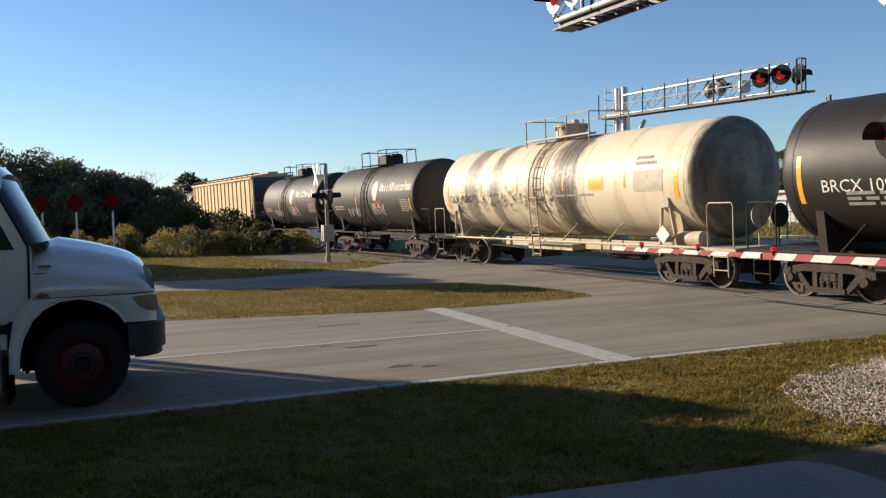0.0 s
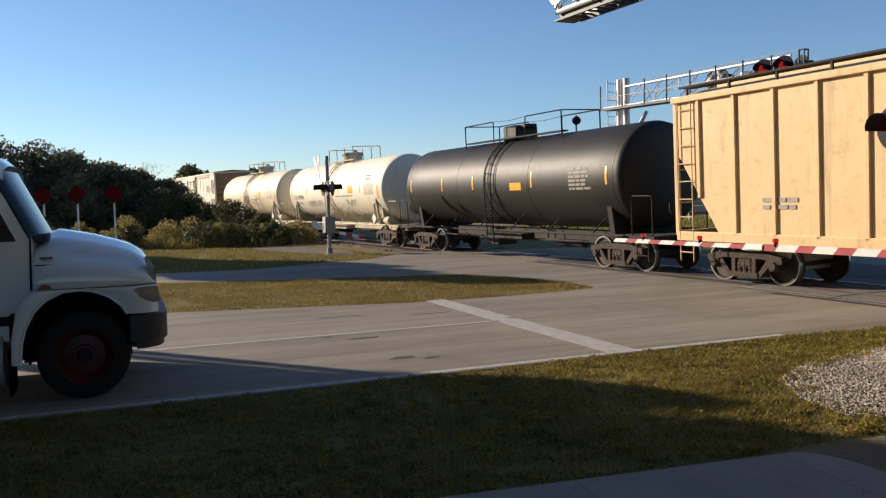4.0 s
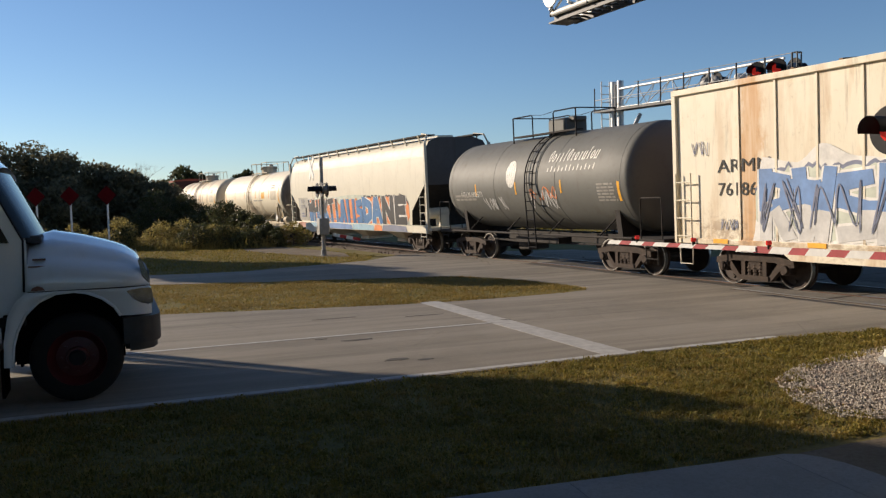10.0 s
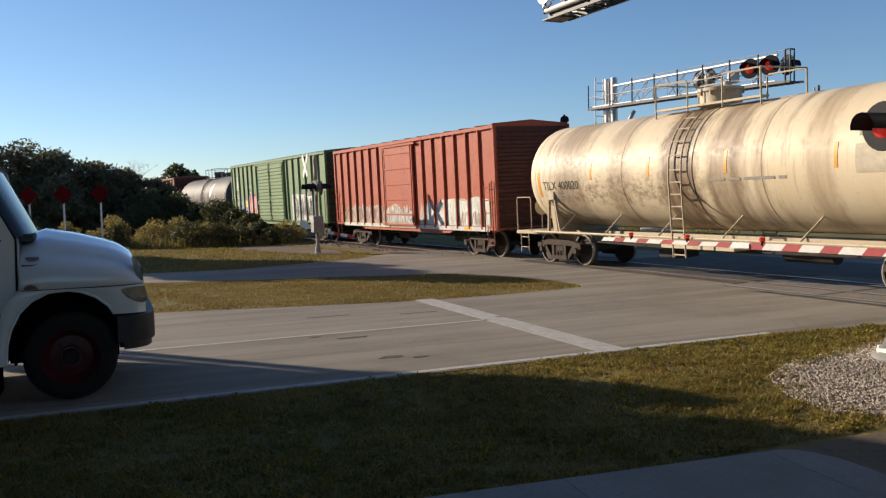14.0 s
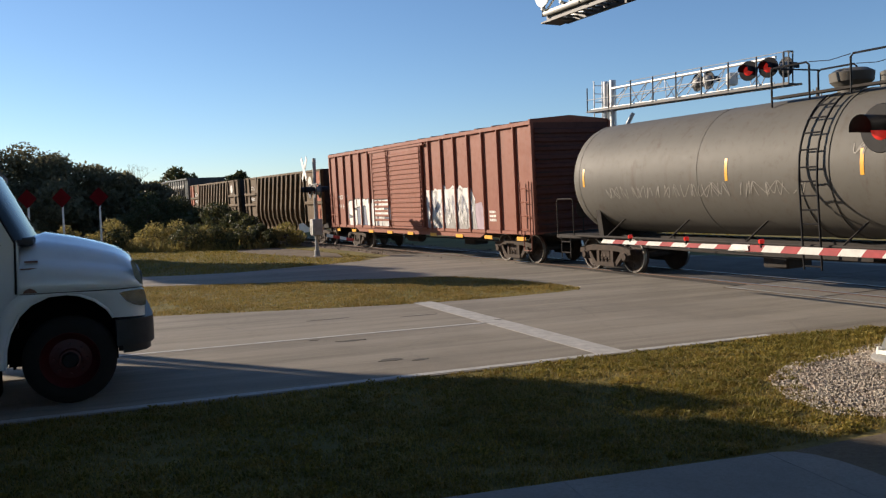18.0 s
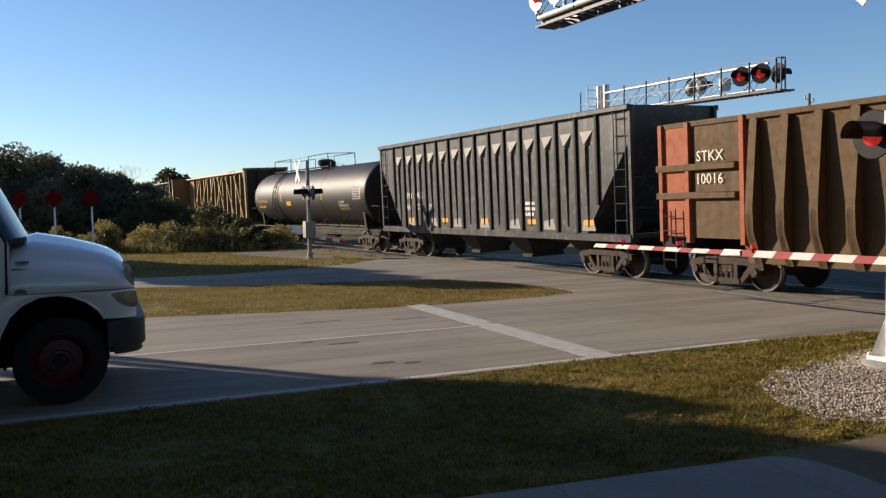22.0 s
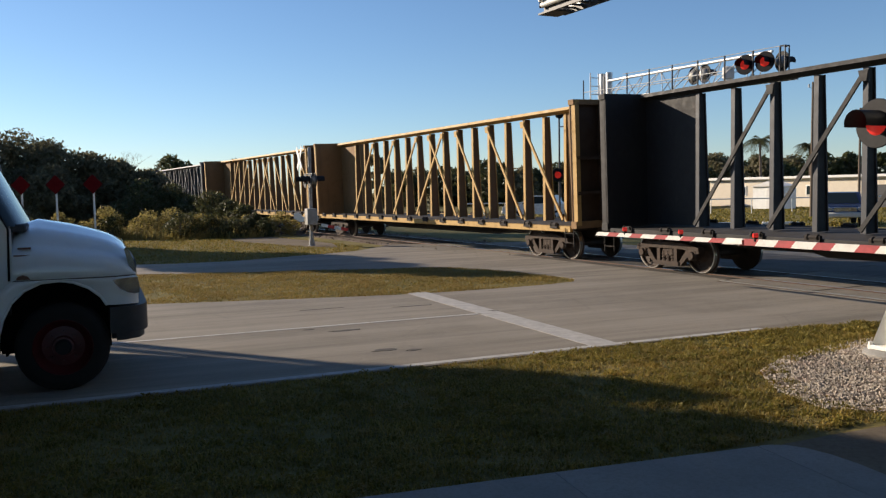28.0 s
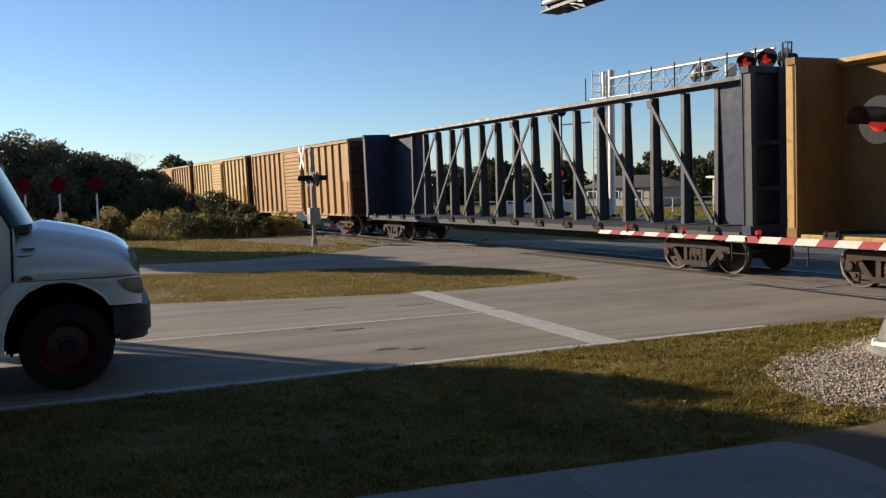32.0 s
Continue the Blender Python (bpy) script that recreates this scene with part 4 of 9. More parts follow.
wind = [(-1.075, 0.175), (-1.0, 0.11), (-0.85, 0.06), (-0.5, 0.02), (0, 0.0), (0.5, 0.02), (0.85, 0.06), (1.0, 0.11), (1.075, 0.175)]
part("windshield", Solid().sheet([[(-0.33 - 0.366 * f - b, y * (1 - 0.03 * f), 1.825 + 0.735 * f) for y, b in wind] for f in (0, 0.25, 0.5, 0.75, 1.0)]), M_GLASS, truck, "curved dark windshield")
for sy in (-1, 1):
    part("windshield_seal", Solid().rod([(-0.505, sy * 1.085, 1.82), (-0.69, sy * 1.08, 2.2), (-0.87, sy * 1.055, 2.56)], 0.014, 6), M_BLACK, truck)
part("cowl", Solid().box((-0.40, 0, 1.80), (0.16, 1.9, 0.09), ch=0.02), M_DARKTRIM, truck)
for sy in (-1, 1):
    door = part("cab_door", Solid().slab([(-0.52, 1.24), (-0.50, 1.80), (-0.76, 2.36), (-0.90, 2.50), (-1.50, 2.54), (-1.55, 0.98), (-0.72, 0.98), (-0.66, 1.10)], "Y", sy * 1.115 - 0.015, sy * 1.115 + 0.015), M_CAB, truck, "white cab door with red and green writing as bars")
    part("door_window", Solid().slab([(-0.62, 1.78), (-0.86, 2.32), (-0.94, 2.42), (-1.42, 2.42), (-1.44, 1.78)], "Y", sy * 1.135 - 0.004, sy * 1.135 + 0.004), M_GLASS, door)
    part("door_seal", Solid().rod([(-0.50, sy * 1.13, 1.24), (-0.485, sy * 1.13, 1.80), (-0.75, sy * 1.13, 2.36)], 0.012, 6), M_BLACK, door)
    part("door_handle", Solid().box((-0.92, sy * 1.14, 1.68), (0.22, 0.03, 0.10), ch=0.012), M_BLACK, door)
    s, s2, s3 = Solid(), Solid(), Solid()
    for i in range(5):
        s.box((-0.90 - i * 0.10, sy * 1.134, 1.50), (0.06, 0.006, 0.10 if i else 0.08))
        s.box((-0.94 - i * 0.10, sy * 1.134, 1.37), (0.06, 0.006, 0.08))
        s3.box((-0.88 - i * 0.075, sy * 1.134, 1.22), (0.045, 0.006, 0.055))
    part("writing_bar", s, M_RED, door, "red writing as bars")
    part("writing_bar", s3, plain("green_lettering", (0.02, 0.12, 0.10), 0.6), door, "dark green writing as bars")
    part("hood_badge", Solid().box((-0.34, sy * 1.075, 1.585), (0.13, 0.05, 0.02)).box((-0.36, sy * 1.10, 1.51), (0.17, 0.08, 0.014)), M_AMBER, truck)
    part("step_tank", Solid().lathe([(-1.75, 0.0), (-1.75, 0.34), (-0.80, 0.34), (-0.80, 0.0)], 18, "X", (0, sy * 0.90, 0.50)), M_STEEL_OLD, truck, "dull metal fuel tank below the door")
    part("door_sill", Solid().box((-1.2, sy * 1.08, 0.92), (1.4, 0.12, 0.10)), M_BLACK, truck)
for sy in (-1, 1):
    wh = part("wheel", Solid().lathe([(0.0, 0.31), (-0.005, 0.38), (0.02, 0.455), (0.06, 0.485), (0.25, 0.485), (0.29, 0.455), (0.30, 0.31)], 40, "Y"), M_TYRE, truck, "black tyre on a red steel rim")
    wh.matrix_basis = pose(0, sy * 1.2, 0.485, 0, 0, 0 if sy < 0 else 180)
    s = Solid().lathe([(0.02, 0.325), (-0.004, 0.305), (0.05, 0.28), (0.11, 0.22), (0.09, 0.12), (0.03, 0.11), (0.02, 0.0)], 28, "Y")
    rim = part("rim", s, M_RIM, wh, "dark red steel rim")
    s = Solid()
    for k in range(8):
        a = k * math.tau / 8
        s.lathe([(0.075, 0.0), (0.075, 0.018), (0.03, 0.018), (0.03, 0.0)][::-1], 6, "Y", (0.165 * math.cos(a), 0, 0.165 * math.sin(a)))
    part("wheel_nut", s, M_RIM, wh)
    part("hub_cap", Solid().lathe([(-0.03, 0.0), (-0.03, 0.07), (0.03, 0.09)], 16, "Y"), M_BLACK, wh)
    for yy, xx in ((1.2, -5.2),):
        o = part("rear_wheel", wh.data, M_TYRE, truck)
        o.matrix_basis = pose(xx, sy * yy, 0.485, 0, 0, 0 if sy < 0 else 180)
part("chassis", Solid().box((-3.4, -0.42, 0.75), (8.2, 0.12, 0.28)).box((-3.4, 0.42, 0.75), (8.2, 0.12, 0.28)).box((0, 0, 0.5), (0.14, 2.0, 0.14)).box((0.1, 0, 1.0), (1.3, 0.8, 0.7)), M_BLACK, truck)
part("cargo_box", Solid().box((-5.2, 0, 2.12), (6.2, 2.44, 3.36), ch=0.03), M_CAB, truck)


# ---- plants ----
def leaf_mesh(name, mat, centres, radii, count, size, rnd, flat=0.5, lo=0.55):
    """Many small leaves spread over the skins of ellipsoid clumps."""
    c = np.array(centres)
    r = np.array(radii)
    w = (r[:, 0] * r[:, 1] + r[:, 0] * r[:, 2]) if r.ndim > 1 else r * r
    idx = rnd.choice(len(c), count, p=w / w.sum())
    d = rnd.normal(size=(count, 3))
    d /= np.linalg.norm(d, axis=1)[:, None]
    p = c[idx] + d * r[idx] * (lo + (1 - lo) * rnd.random((count, 1)) ** 0.5) * (1 + 0.10 * rnd.normal(size=(count, 1)))
    a = rnd.normal(size=(count, 3))
    a /= np.linalg.norm(a, axis=1)[:, None]
    b = np.cross(a, d + 0.6 * rnd.normal(size=(count, 3)))
    b /= np.linalg.norm(b, axis=1)[:, None] + 1e-9
    s = size * (0.55 + 0.9 * rnd.random((count, 1)))
    v = np.stack([p - a * s, p + b * s * flat, p + a * s, p - b * s * flat], 1).reshape(-1, 3)
    me = bpy.data.meshes.new(name)
    me.from_pydata(v.tolist(), [], np.arange(count * 4).reshape(-1, 4).tolist())
    me.materials.append(mat)
    return me


def tree(at, height, spread, seed, mat, label, leaves=5200, size=0.16, name="tree", clear=0.25, clumps=16):
    rnd = np.random.default_rng(seed)
    t = thing(name, label, "tree" if name != "bush" else "bush", at=Matrix.Translation(at))
    s = Solid()
    top = height * 0.62
    s.rod([(0, 0, -0.1), (0.1 * spread * 0.2, 0, height * clear), (0, 0.05, top)], 0.05 * height * 0.55, 8, 0.03)
    cs, rs = [], []
    for i in range(clumps):
        a = i * 2.4 + rnd.random()
        q = rnd.random()
        z = height * (clear + (0.94 - clear) * (i + 0.5) / clumps)
        wd = spread * math.sin(math.pi * min(1, 0.18 + 0.8 * ((i + 0.5) / clumps))) * (0.35 + 0.55 * q)
        cx, cy = wd * math.cos(a), wd * math.sin(a)
        cs.append((cx, cy, z))
        rr = spread * (0.26 + 0.22 * rnd.random())
        rs.append((rr, rr, rr * 0.72))
        s.rod([(0, 0.02, min(top, z * 0.7)), (cx * 0.5, cy * 0.5, z * 0.88), (cx, cy, z)], 0.035 * spread * 0.5, 6, 0.012)
    part("trunk", s, M_BARK, t)
    part("crown", leaf_mesh("crown", mat, cs, rs, leaves, size, rnd), mat, t)
    return t


def bare_tree(at, height, spread, seed, label):
    rnd = random.Random(seed)
    t = thing("tree", label, "tree", at=Matrix.Translation(at))
    s = Solid()

    def grow(p, d, l, r, k):
        q = p + d * l
        s.rod([p, q], r, 5, r * 0.6)
        if k:
            for _ in range(3 if k > 1 else 5):
                e = (d + Vector((rnd.uniform(-1, 1), rnd.uniform(-1, 1), rnd.uniform(-0.25, 0.7))) * 0.75).normalized()
                grow(q, e, l * rnd.uniform(0.6, 0.8), r * 0.55, k - 1)
    grow(Vector((0, 0, 0)), Vector((0, 0, 1)), height * 0.3, height * 0.012, 5)
    part("crown", s, M_TWIG, t)
    return t


def palm(at, height, seed):
    rnd = random.Random(seed)
    t = thing("palm_tree", "tall palm with drooping fronds behind the houses", "palm tree", at=Matrix.Translation(at))
    part("trunk", Solid().rod([(0, 0, 0), (0.15, 0, height * 0.5), (0.05, 0, height)], 0.17, 8, 0.12), M_BARK, t)
    for i in range(26):
        a = i * 2.4
        up = rnd.uniform(-0.5, 0.9)
        l = rnd.uniform(1.5, 2.1)
        s = Solid()
        pts = []
        for k in range(6):
            f_ = k / 5
            pts.append(Vector((math.cos(a) * l * f_, math.sin(a) * l * f_, height + up * l * f_ - 1.1 * l * f_ * f_ * 0.6)))
        for k in range(1, 6):
            d = (pts[k] - pts[k - 1]).normalized()
            sd = Vector((-math.sin(a), math.cos(a), 0))
            for j in range(4):
                b = pts[k - 1] + (pts[k] - pts[k - 1]) * j / 4
                for sg in (-1, 1):
                    tip = b + (sd * sg * 0.75 + d * 0.5 - Vector((0, 0, 0.45))).normalized() * 0.62
                    s.add([b, b + d * 0.08, tip], [(0, 1, 2)])
        part("frond", s, M_LEAF_MID, t, sharp=0)
    return t


# dense dark thicket left of the track
rnd_ = random.Random(5)
for i, (x, y, h_, sp) in enumerate(((-35.5, 57.0, 7.7, 4.0), (-32.0, 56.5, 7.1, 3.8), (-29.2, 57.6, 6.5, 3.4), (-26.6, 56.6, 5.8, 3.0), (-24.2, 57.4, 5.2, 2.7), (-22.0, 57.0, 4.6, 2.4), (-20.2, 57.6, 3.8, 2.1), (-33.5, 53.6, 5.2, 2.8), (-29.0, 53.4, 4.6, 2.6), (-25.0, 53.6, 4.0, 2.3))):
    tree((x, y, -0.06), h_, sp, 100 + i, M_LEAF, "dark evergreen thicket tree at the edge of the grass", 9500, 0.135, clear=0.06, clumps=30)
for i in range(14):
    x = -26.0 + i * 1.35 + rnd_.uniform(-0.3, 0.3)
    tree((x, 42.6 + rnd_.uniform(-1.2, 1.2) + (0.8 if x > -13 else 0), -0.06), rnd_.uniform(0.8, 1.6), rnd_.uniform(0.8, 1.3), 200 + i, M_WEED, "low yellowish weedy bush", 2200, 0.055, name="bush", clear=0.05, clumps=8)
for i, (x, y, h_, sp) in enumerate(((-13.0, 41.6, 1.3, 1.0), (-11.6, 42.0, 1.15, 0.95), (-10.2, 41.6, 0.9, 0.85), (-16.6, 41.8, 1.1, 0.9), (-9.0, 42.4, 0.75, 0.7), (-20.5, 42.0, 1.0, 0.9))):
    tree((x, y, -0.06), h_, sp, 260 + i, M_LEAF_MID, "low dark scrub before the thicket", 2600, 0.05, name="bush", clear=0.03, clumps=10)
for i, (x, y, h_, sp) in enumerate(((-17.0, 53.0, 2.7, 1.7), (-15.2, 51.5, 2.1, 1.5), (-18.8, 52.5, 3.3, 1.9), (-13.4, 49.0, 2.2, 1.5), (-11.9, 47.0, 1.7, 1.3), (-10.6, 45.0, 1.4, 1.1), (-9.6, 43.4, 1.1, 0.9))):
    tree((x, y, -0.06), h_, sp, 240 + i, M_LEAF_MID, "scrubby bush beside the track", 3600, 0.085, name="bush", clear=0.04, clumps=12)
# trees out of view on the sunny side that shade the verge and the side road
for i, (x, y, h_, sp, cl) in enumerate(((-24.0, 12.0, 9.0, 3.4, 0.18), (-21.0, 8.5, 8.5, 3.4, 0.18), (-14.0, 16.58, 6.5, 0.36, 0.86), (-14.7, 15.40, 10.2, 1.0, 0.56), (-18.9, 18.75, 8.2, 0.48, 0.84),
                                     (-24.6, 34.2, 10.4, 2.3, 0.08), (-23.8, 35.6, 8.8, 2.0, 0.08), (-23.3, 36.9, 8.2, 2.0, 0.08), (-23.6, 38.4, 7.6, 1.8, 0.08), (-27.5, 37.5, 8.0, 2.4, 0.08))):
    tree((x, y, -0.06), h_, sp, 300 + i, M_LEAF_MID, "leafy roadside tree on the grass verge", 5600, 0.22, clear=cl, clumps=18)
# unseen trees added behind camera, footpath and near verge to block sky light
for i, (x, y, h_, sp) in enumerate(((-13.0, -7.0, 9.5, 4.2), (-6.5, -8.5, 10.5, 4.6), (13.0, -5.0, 10.0, 4.4), (17.5, 0.5, 9.5, 4.2), (22.5, 5.0, 9.0, 4.0), (-19.0, -4.0, 9.5, 4.2), (-12.5, 0.5, 8.5, 3.6), (-17.0, 3.5, 8.5, 3.6), (-7.5, -2.5, 8.5, 3.2))):
    tree((x, y, -0.06), h_ * 1.35, sp * 1.25, 360 + i, M_LEAF_MID, "leafy tree added out of view behind the footpath to block sky light", 5600, 0.46, clear=0.05, clumps=28)
# unseen broad crowns added over footpath and near verge to dim the lawn
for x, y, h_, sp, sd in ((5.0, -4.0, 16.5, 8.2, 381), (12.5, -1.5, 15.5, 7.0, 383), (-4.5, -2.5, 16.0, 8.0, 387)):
    tree((x, y, -0.06), h_, sp, sd, M_LEAF_MID, "broad tree added out of view over the footpath to darken the shaded lawn", 15000, 0.42, clear=0.62, clumps=26)
# far trees beyond the track
bare_tree((-46.6, 128.0, 0), 10.2, 5, 1, "bare grey tree far beyond the track")
bare_tree((-13.0, 118.0, 0), 9.5, 5, 2, "bare tree far beyond the track")
for i, (x, y, h_, sp) in enumerate(((-44.0, 138.0, 8.6, 5.0), (-34.0, 140.0, 8.0, 3.0), (-56, 136, 7.5, 4.0))):
    tree((x, y, 0), h_, sp, 330 + i, M_LEAF_MID, "round dark tree far beyond the track", 3000, 0.35)
for i in range(46):
    x = -8 + i * 2.2 + rnd_.uniform(-1, 1)
    y = 112 + rnd_.uniform(-6, 8)
    tree((x, y, -0.06), rnd_.uniform(4.6, 7.0), rnd_.uniform(2.4, 3.6), 400 + i, M_LEAF_MID if i % 3 else M_LEAF, "distant dark green tree behind the houses", 1500, 0.34, clear=0.06, clumps=10)
palm((34.5, 88, 0), 6.9, 3)
palm((43.0, 95, 0), 6.6, 4)

# ---- houses, fence, car beyond the track ----
M_WALL = plain("cream_stucco", (0.62, 0.55, 0.44), 0.9, var=0.06, scale=2)
M_WALL2 = plain("grey_stucco", (0.30, 0.28, 0.26), 0.9, var=0.08, scale=2)
M_ROOF = plain("brown_shingle", (0.12, 0.085, 0.07), 0.9, var=0.25, scale=12)
M_ROOF_W = plain("white_flat_roof", (0.70, 0.68, 0.64), 0.7, var=0.05)


def house(at, rz, w, d, h_, wall, roof_mat, label, flat=True, windows=3):
    hs = thing("house", label, "house", at=Matrix.Translation(at) @ Matrix.Rotation(radians(rz), 4, "Z"))
    part("wall", Solid().box((0, 0, h_ / 2), (w, d, h_)), wall, hs)
    if flat:
        part("roof", Solid().box((0, 0, h_ + 0.12), (w + 1.0, d + 1.0, 0.24), ch=0.02), roof_mat, hs)
    else:
        part("roof", Solid().add([(-w / 2 - 0.5, -d / 2 - 0.5, h_), (w / 2 + 0.5, -d / 2 - 0.5, h_), (w / 2 + 0.5, d / 2 + 0.5, h_), (-w / 2 - 0.5, d / 2 + 0.5, h_), (-w / 2 + 2.0, 0, h_ + 1.3), (w / 2 - 2.0, 0, h_ + 1.3)],
                                 [(0, 1, 5, 4), (1, 2, 5), (2, 3, 4, 5), (3, 0, 4), (3, 2, 1, 0)]), roof_mat, hs)
    for i in range(windows):
        x = -w / 2 + w * (i + 0.5) / windows
        f_ = part("window", Solid().box((x, -d / 2 - 0.03, h_ * 0.58), (1.3, 0.08, 1.0)), M_WHITE, hs)
        part("pane", Solid().box((x, -d / 2 - 0.075, h_ * 0.58), (1.1, 0.02, 0.82)), M_GLASS, f_)
    part("house_door", Solid().box((w * 0.28, -d / 2 - 0.03, 1.0), (0.9, 0.06, 2.0)), M_DARKTRIM, hs)
    return hs


house((39.0, 80.0, 0), -58, 24, 8, 2.7, M_WALL, M_ROOF_W, "low cream house with a white flat roof edge")
house((21.0, 88.0, 0), -52, 9, 7, 1.9, M_WALL2, M_ROOF, "low grey house with a brown hipped roof", False)
house((58.0, 78.0, 0), -58, 12, 8, 2.8, M_WALL, M_ROOF_W, "cream bungalow with flat roof")
shed = thing("shed", "small white garden shed on the grass", "shed", at=pose(30.4, 74.0, 0, 0, 0, -52))
part("wall", Solid().box((0, 0, 1.0), (2.9, 2.2, 2.0)), M_WHITE, shed)
part("roof", Solid().slab([(-1.6, 2.0), (1.6, 2.0), (0, 2.45)], "Y", -1.3, 1.3), M_ROOF_W, shed)
part("shed_door", Solid().box((0.4, -1.12, 0.9), (1.0, 0.05, 1.7)), M_ROOF_W, shed)
fence = thing("fence", "long white pipe fence on the grass", "fence")
for i in range(34):
    part("fence_post", Solid().rod([(2 + i * 1.6, 63.0 + i * 0.05, -0.06), (2 + i * 1.6, 63.0 + i * 0.05, 1.15)], 0.035, 6), M_WHITE, fence)
for z in (1.1,):
    part("fence_rail", Solid().rod([(2, 63.0, z), (54.8, 64.65, z)], 0.045, 6), M_WHITE, fence)
for i, x in enumerate((12.0, 15.2, 18.6)):
    s = Solid().box((0, 0, 0.12), (1.9, 0.16, 0.14), ch=0.02)
    whole("parking_kerb", s, M_WHITE, "white concrete parking kerb on the grass edge", "kerb", "parking kerbs", at=pose(x, 46.0 - i * 0.8, -0.06, 0, 0, -18))


def parked_car(at, rz, mat, label):
    c = thing("parked_car", label, "car", at=pose(*at, 0, 0, rz))
    part("body", Solid().slab([(-2.4, 0.45), (2.3, 0.45), (2.45, 0.75), (2.35, 1.05), (1.15, 1.15), (0.55, 1.72), (-1.3, 1.75), (-1.5, 1.2), (-2.45, 1.15)], "Y", -0.92, 0.92), mat, c)
    part("glass", Solid().slab([(1.0, 1.18), (0.5, 1.66), (-1.2, 1.68), (-1.35, 1.2)], "Y", -0.935, 0.935), M_GLASS, c)
    part("windshield", Solid().add([(1.16, -0.8, 1.17), (1.16, 0.8, 1.17), (0.58, 0.7, 1.70), (0.58, -0.7, 1.70)], [(0, 1, 2, 3)]), M_GLASS, c)
    part("bumper", Solid().box((2.42, 0, 0.6), (0.2, 1.8, 0.26), ch=0.05), M_STEEL, c)
    part("grille", Solid().box((2.42, 0, 0.88), (0.08, 1.1, 0.24), ch=0.02), M_TREAD_BRIGHT, c)
    for sy in (-1, 1):
        part("headlamp", Solid().box((2.40, sy * 0.72, 0.9), (0.1, 0.3, 0.2), ch=0.03), M_LAMPGLASS, c)
        for x in (-1.5, 1.5):
            w = part("wheel", Solid().lathe([(-0.12, 0.0), (-0.12, 0.30), (-0.09, 0.36), (0.09, 0.36), (0.12, 0.30), (0.12, 0.0)], 18, "Y", (x, sy * 0.86, 0.36)), M_TYRE, c)
            part("rim", Solid().lathe([(sy * 0.125, 0.0), (sy * 0.125, 0.2), (sy * 0.11, 0.22)], 14, "Y", (x, sy * 0.86, 0.36)), M_STEEL, w)
    return c


M_TREAD_BRIGHT = plain("bright_chrome", (0.6, 0.6, 0.6), 0.15, 1.0)
parked_car((21.6, 44.0, -0.06), -110, plain("blue_car_paint", (0.03, 0.045, 0.10), 0.25), "dark blue pickup with a bright chrome front, parked on grass")
parked_car((7.2, 58.0, -0.06), 160, plain("white_car_paint", (0.7, 0.7, 0.7), 0.3), "white van parked beyond the track")
for i, (x, y, h_) in enumerate(((25.1, 55, 8.9), (36.0, 70, 8.5))):
    p_ = thing("utility_pole", "dark wooden utility pole with small insulators", "utility pole", "utility poles", at=Matrix.Translation((x, y, 0)))
    part("pole", Solid().lathe([(-0.06, 0.12), (h_, 0.08), (h_, 0.0)], 10, "Z"), M_BARK, p_)
    for dx, dz in ((-0.28, -0.35), (0.28, -0.55)):
        part("insulator", Solid().rod([(0, 0, h_ + dz - 0.1), (dx, 0, h_ + dz)], 0.02, 6).lathe([(h_ + dz, 0.05), (h_ + dz + 0.2, 0.06), (h_ + dz + 0.22, 0.0)], 8, "Z", (dx, 0, 0)), M_STEEL_OLD, p_)


# ---- grass blades and stones ----
def inside(px, py, poly):
    c = np.zeros(len(px), bool)
    j = len(poly) - 1
    for i in range(len(poly)):
        (xi, yi), (xj, yj) = poly[i][:2], poly[j][:2]
        hit = ((yi > py) != (yj > py)) & (px < (xj - xi) * (py - yi) / (yj - yi + 1e-12) + xi)
        c ^= hit
        j = i
    return c


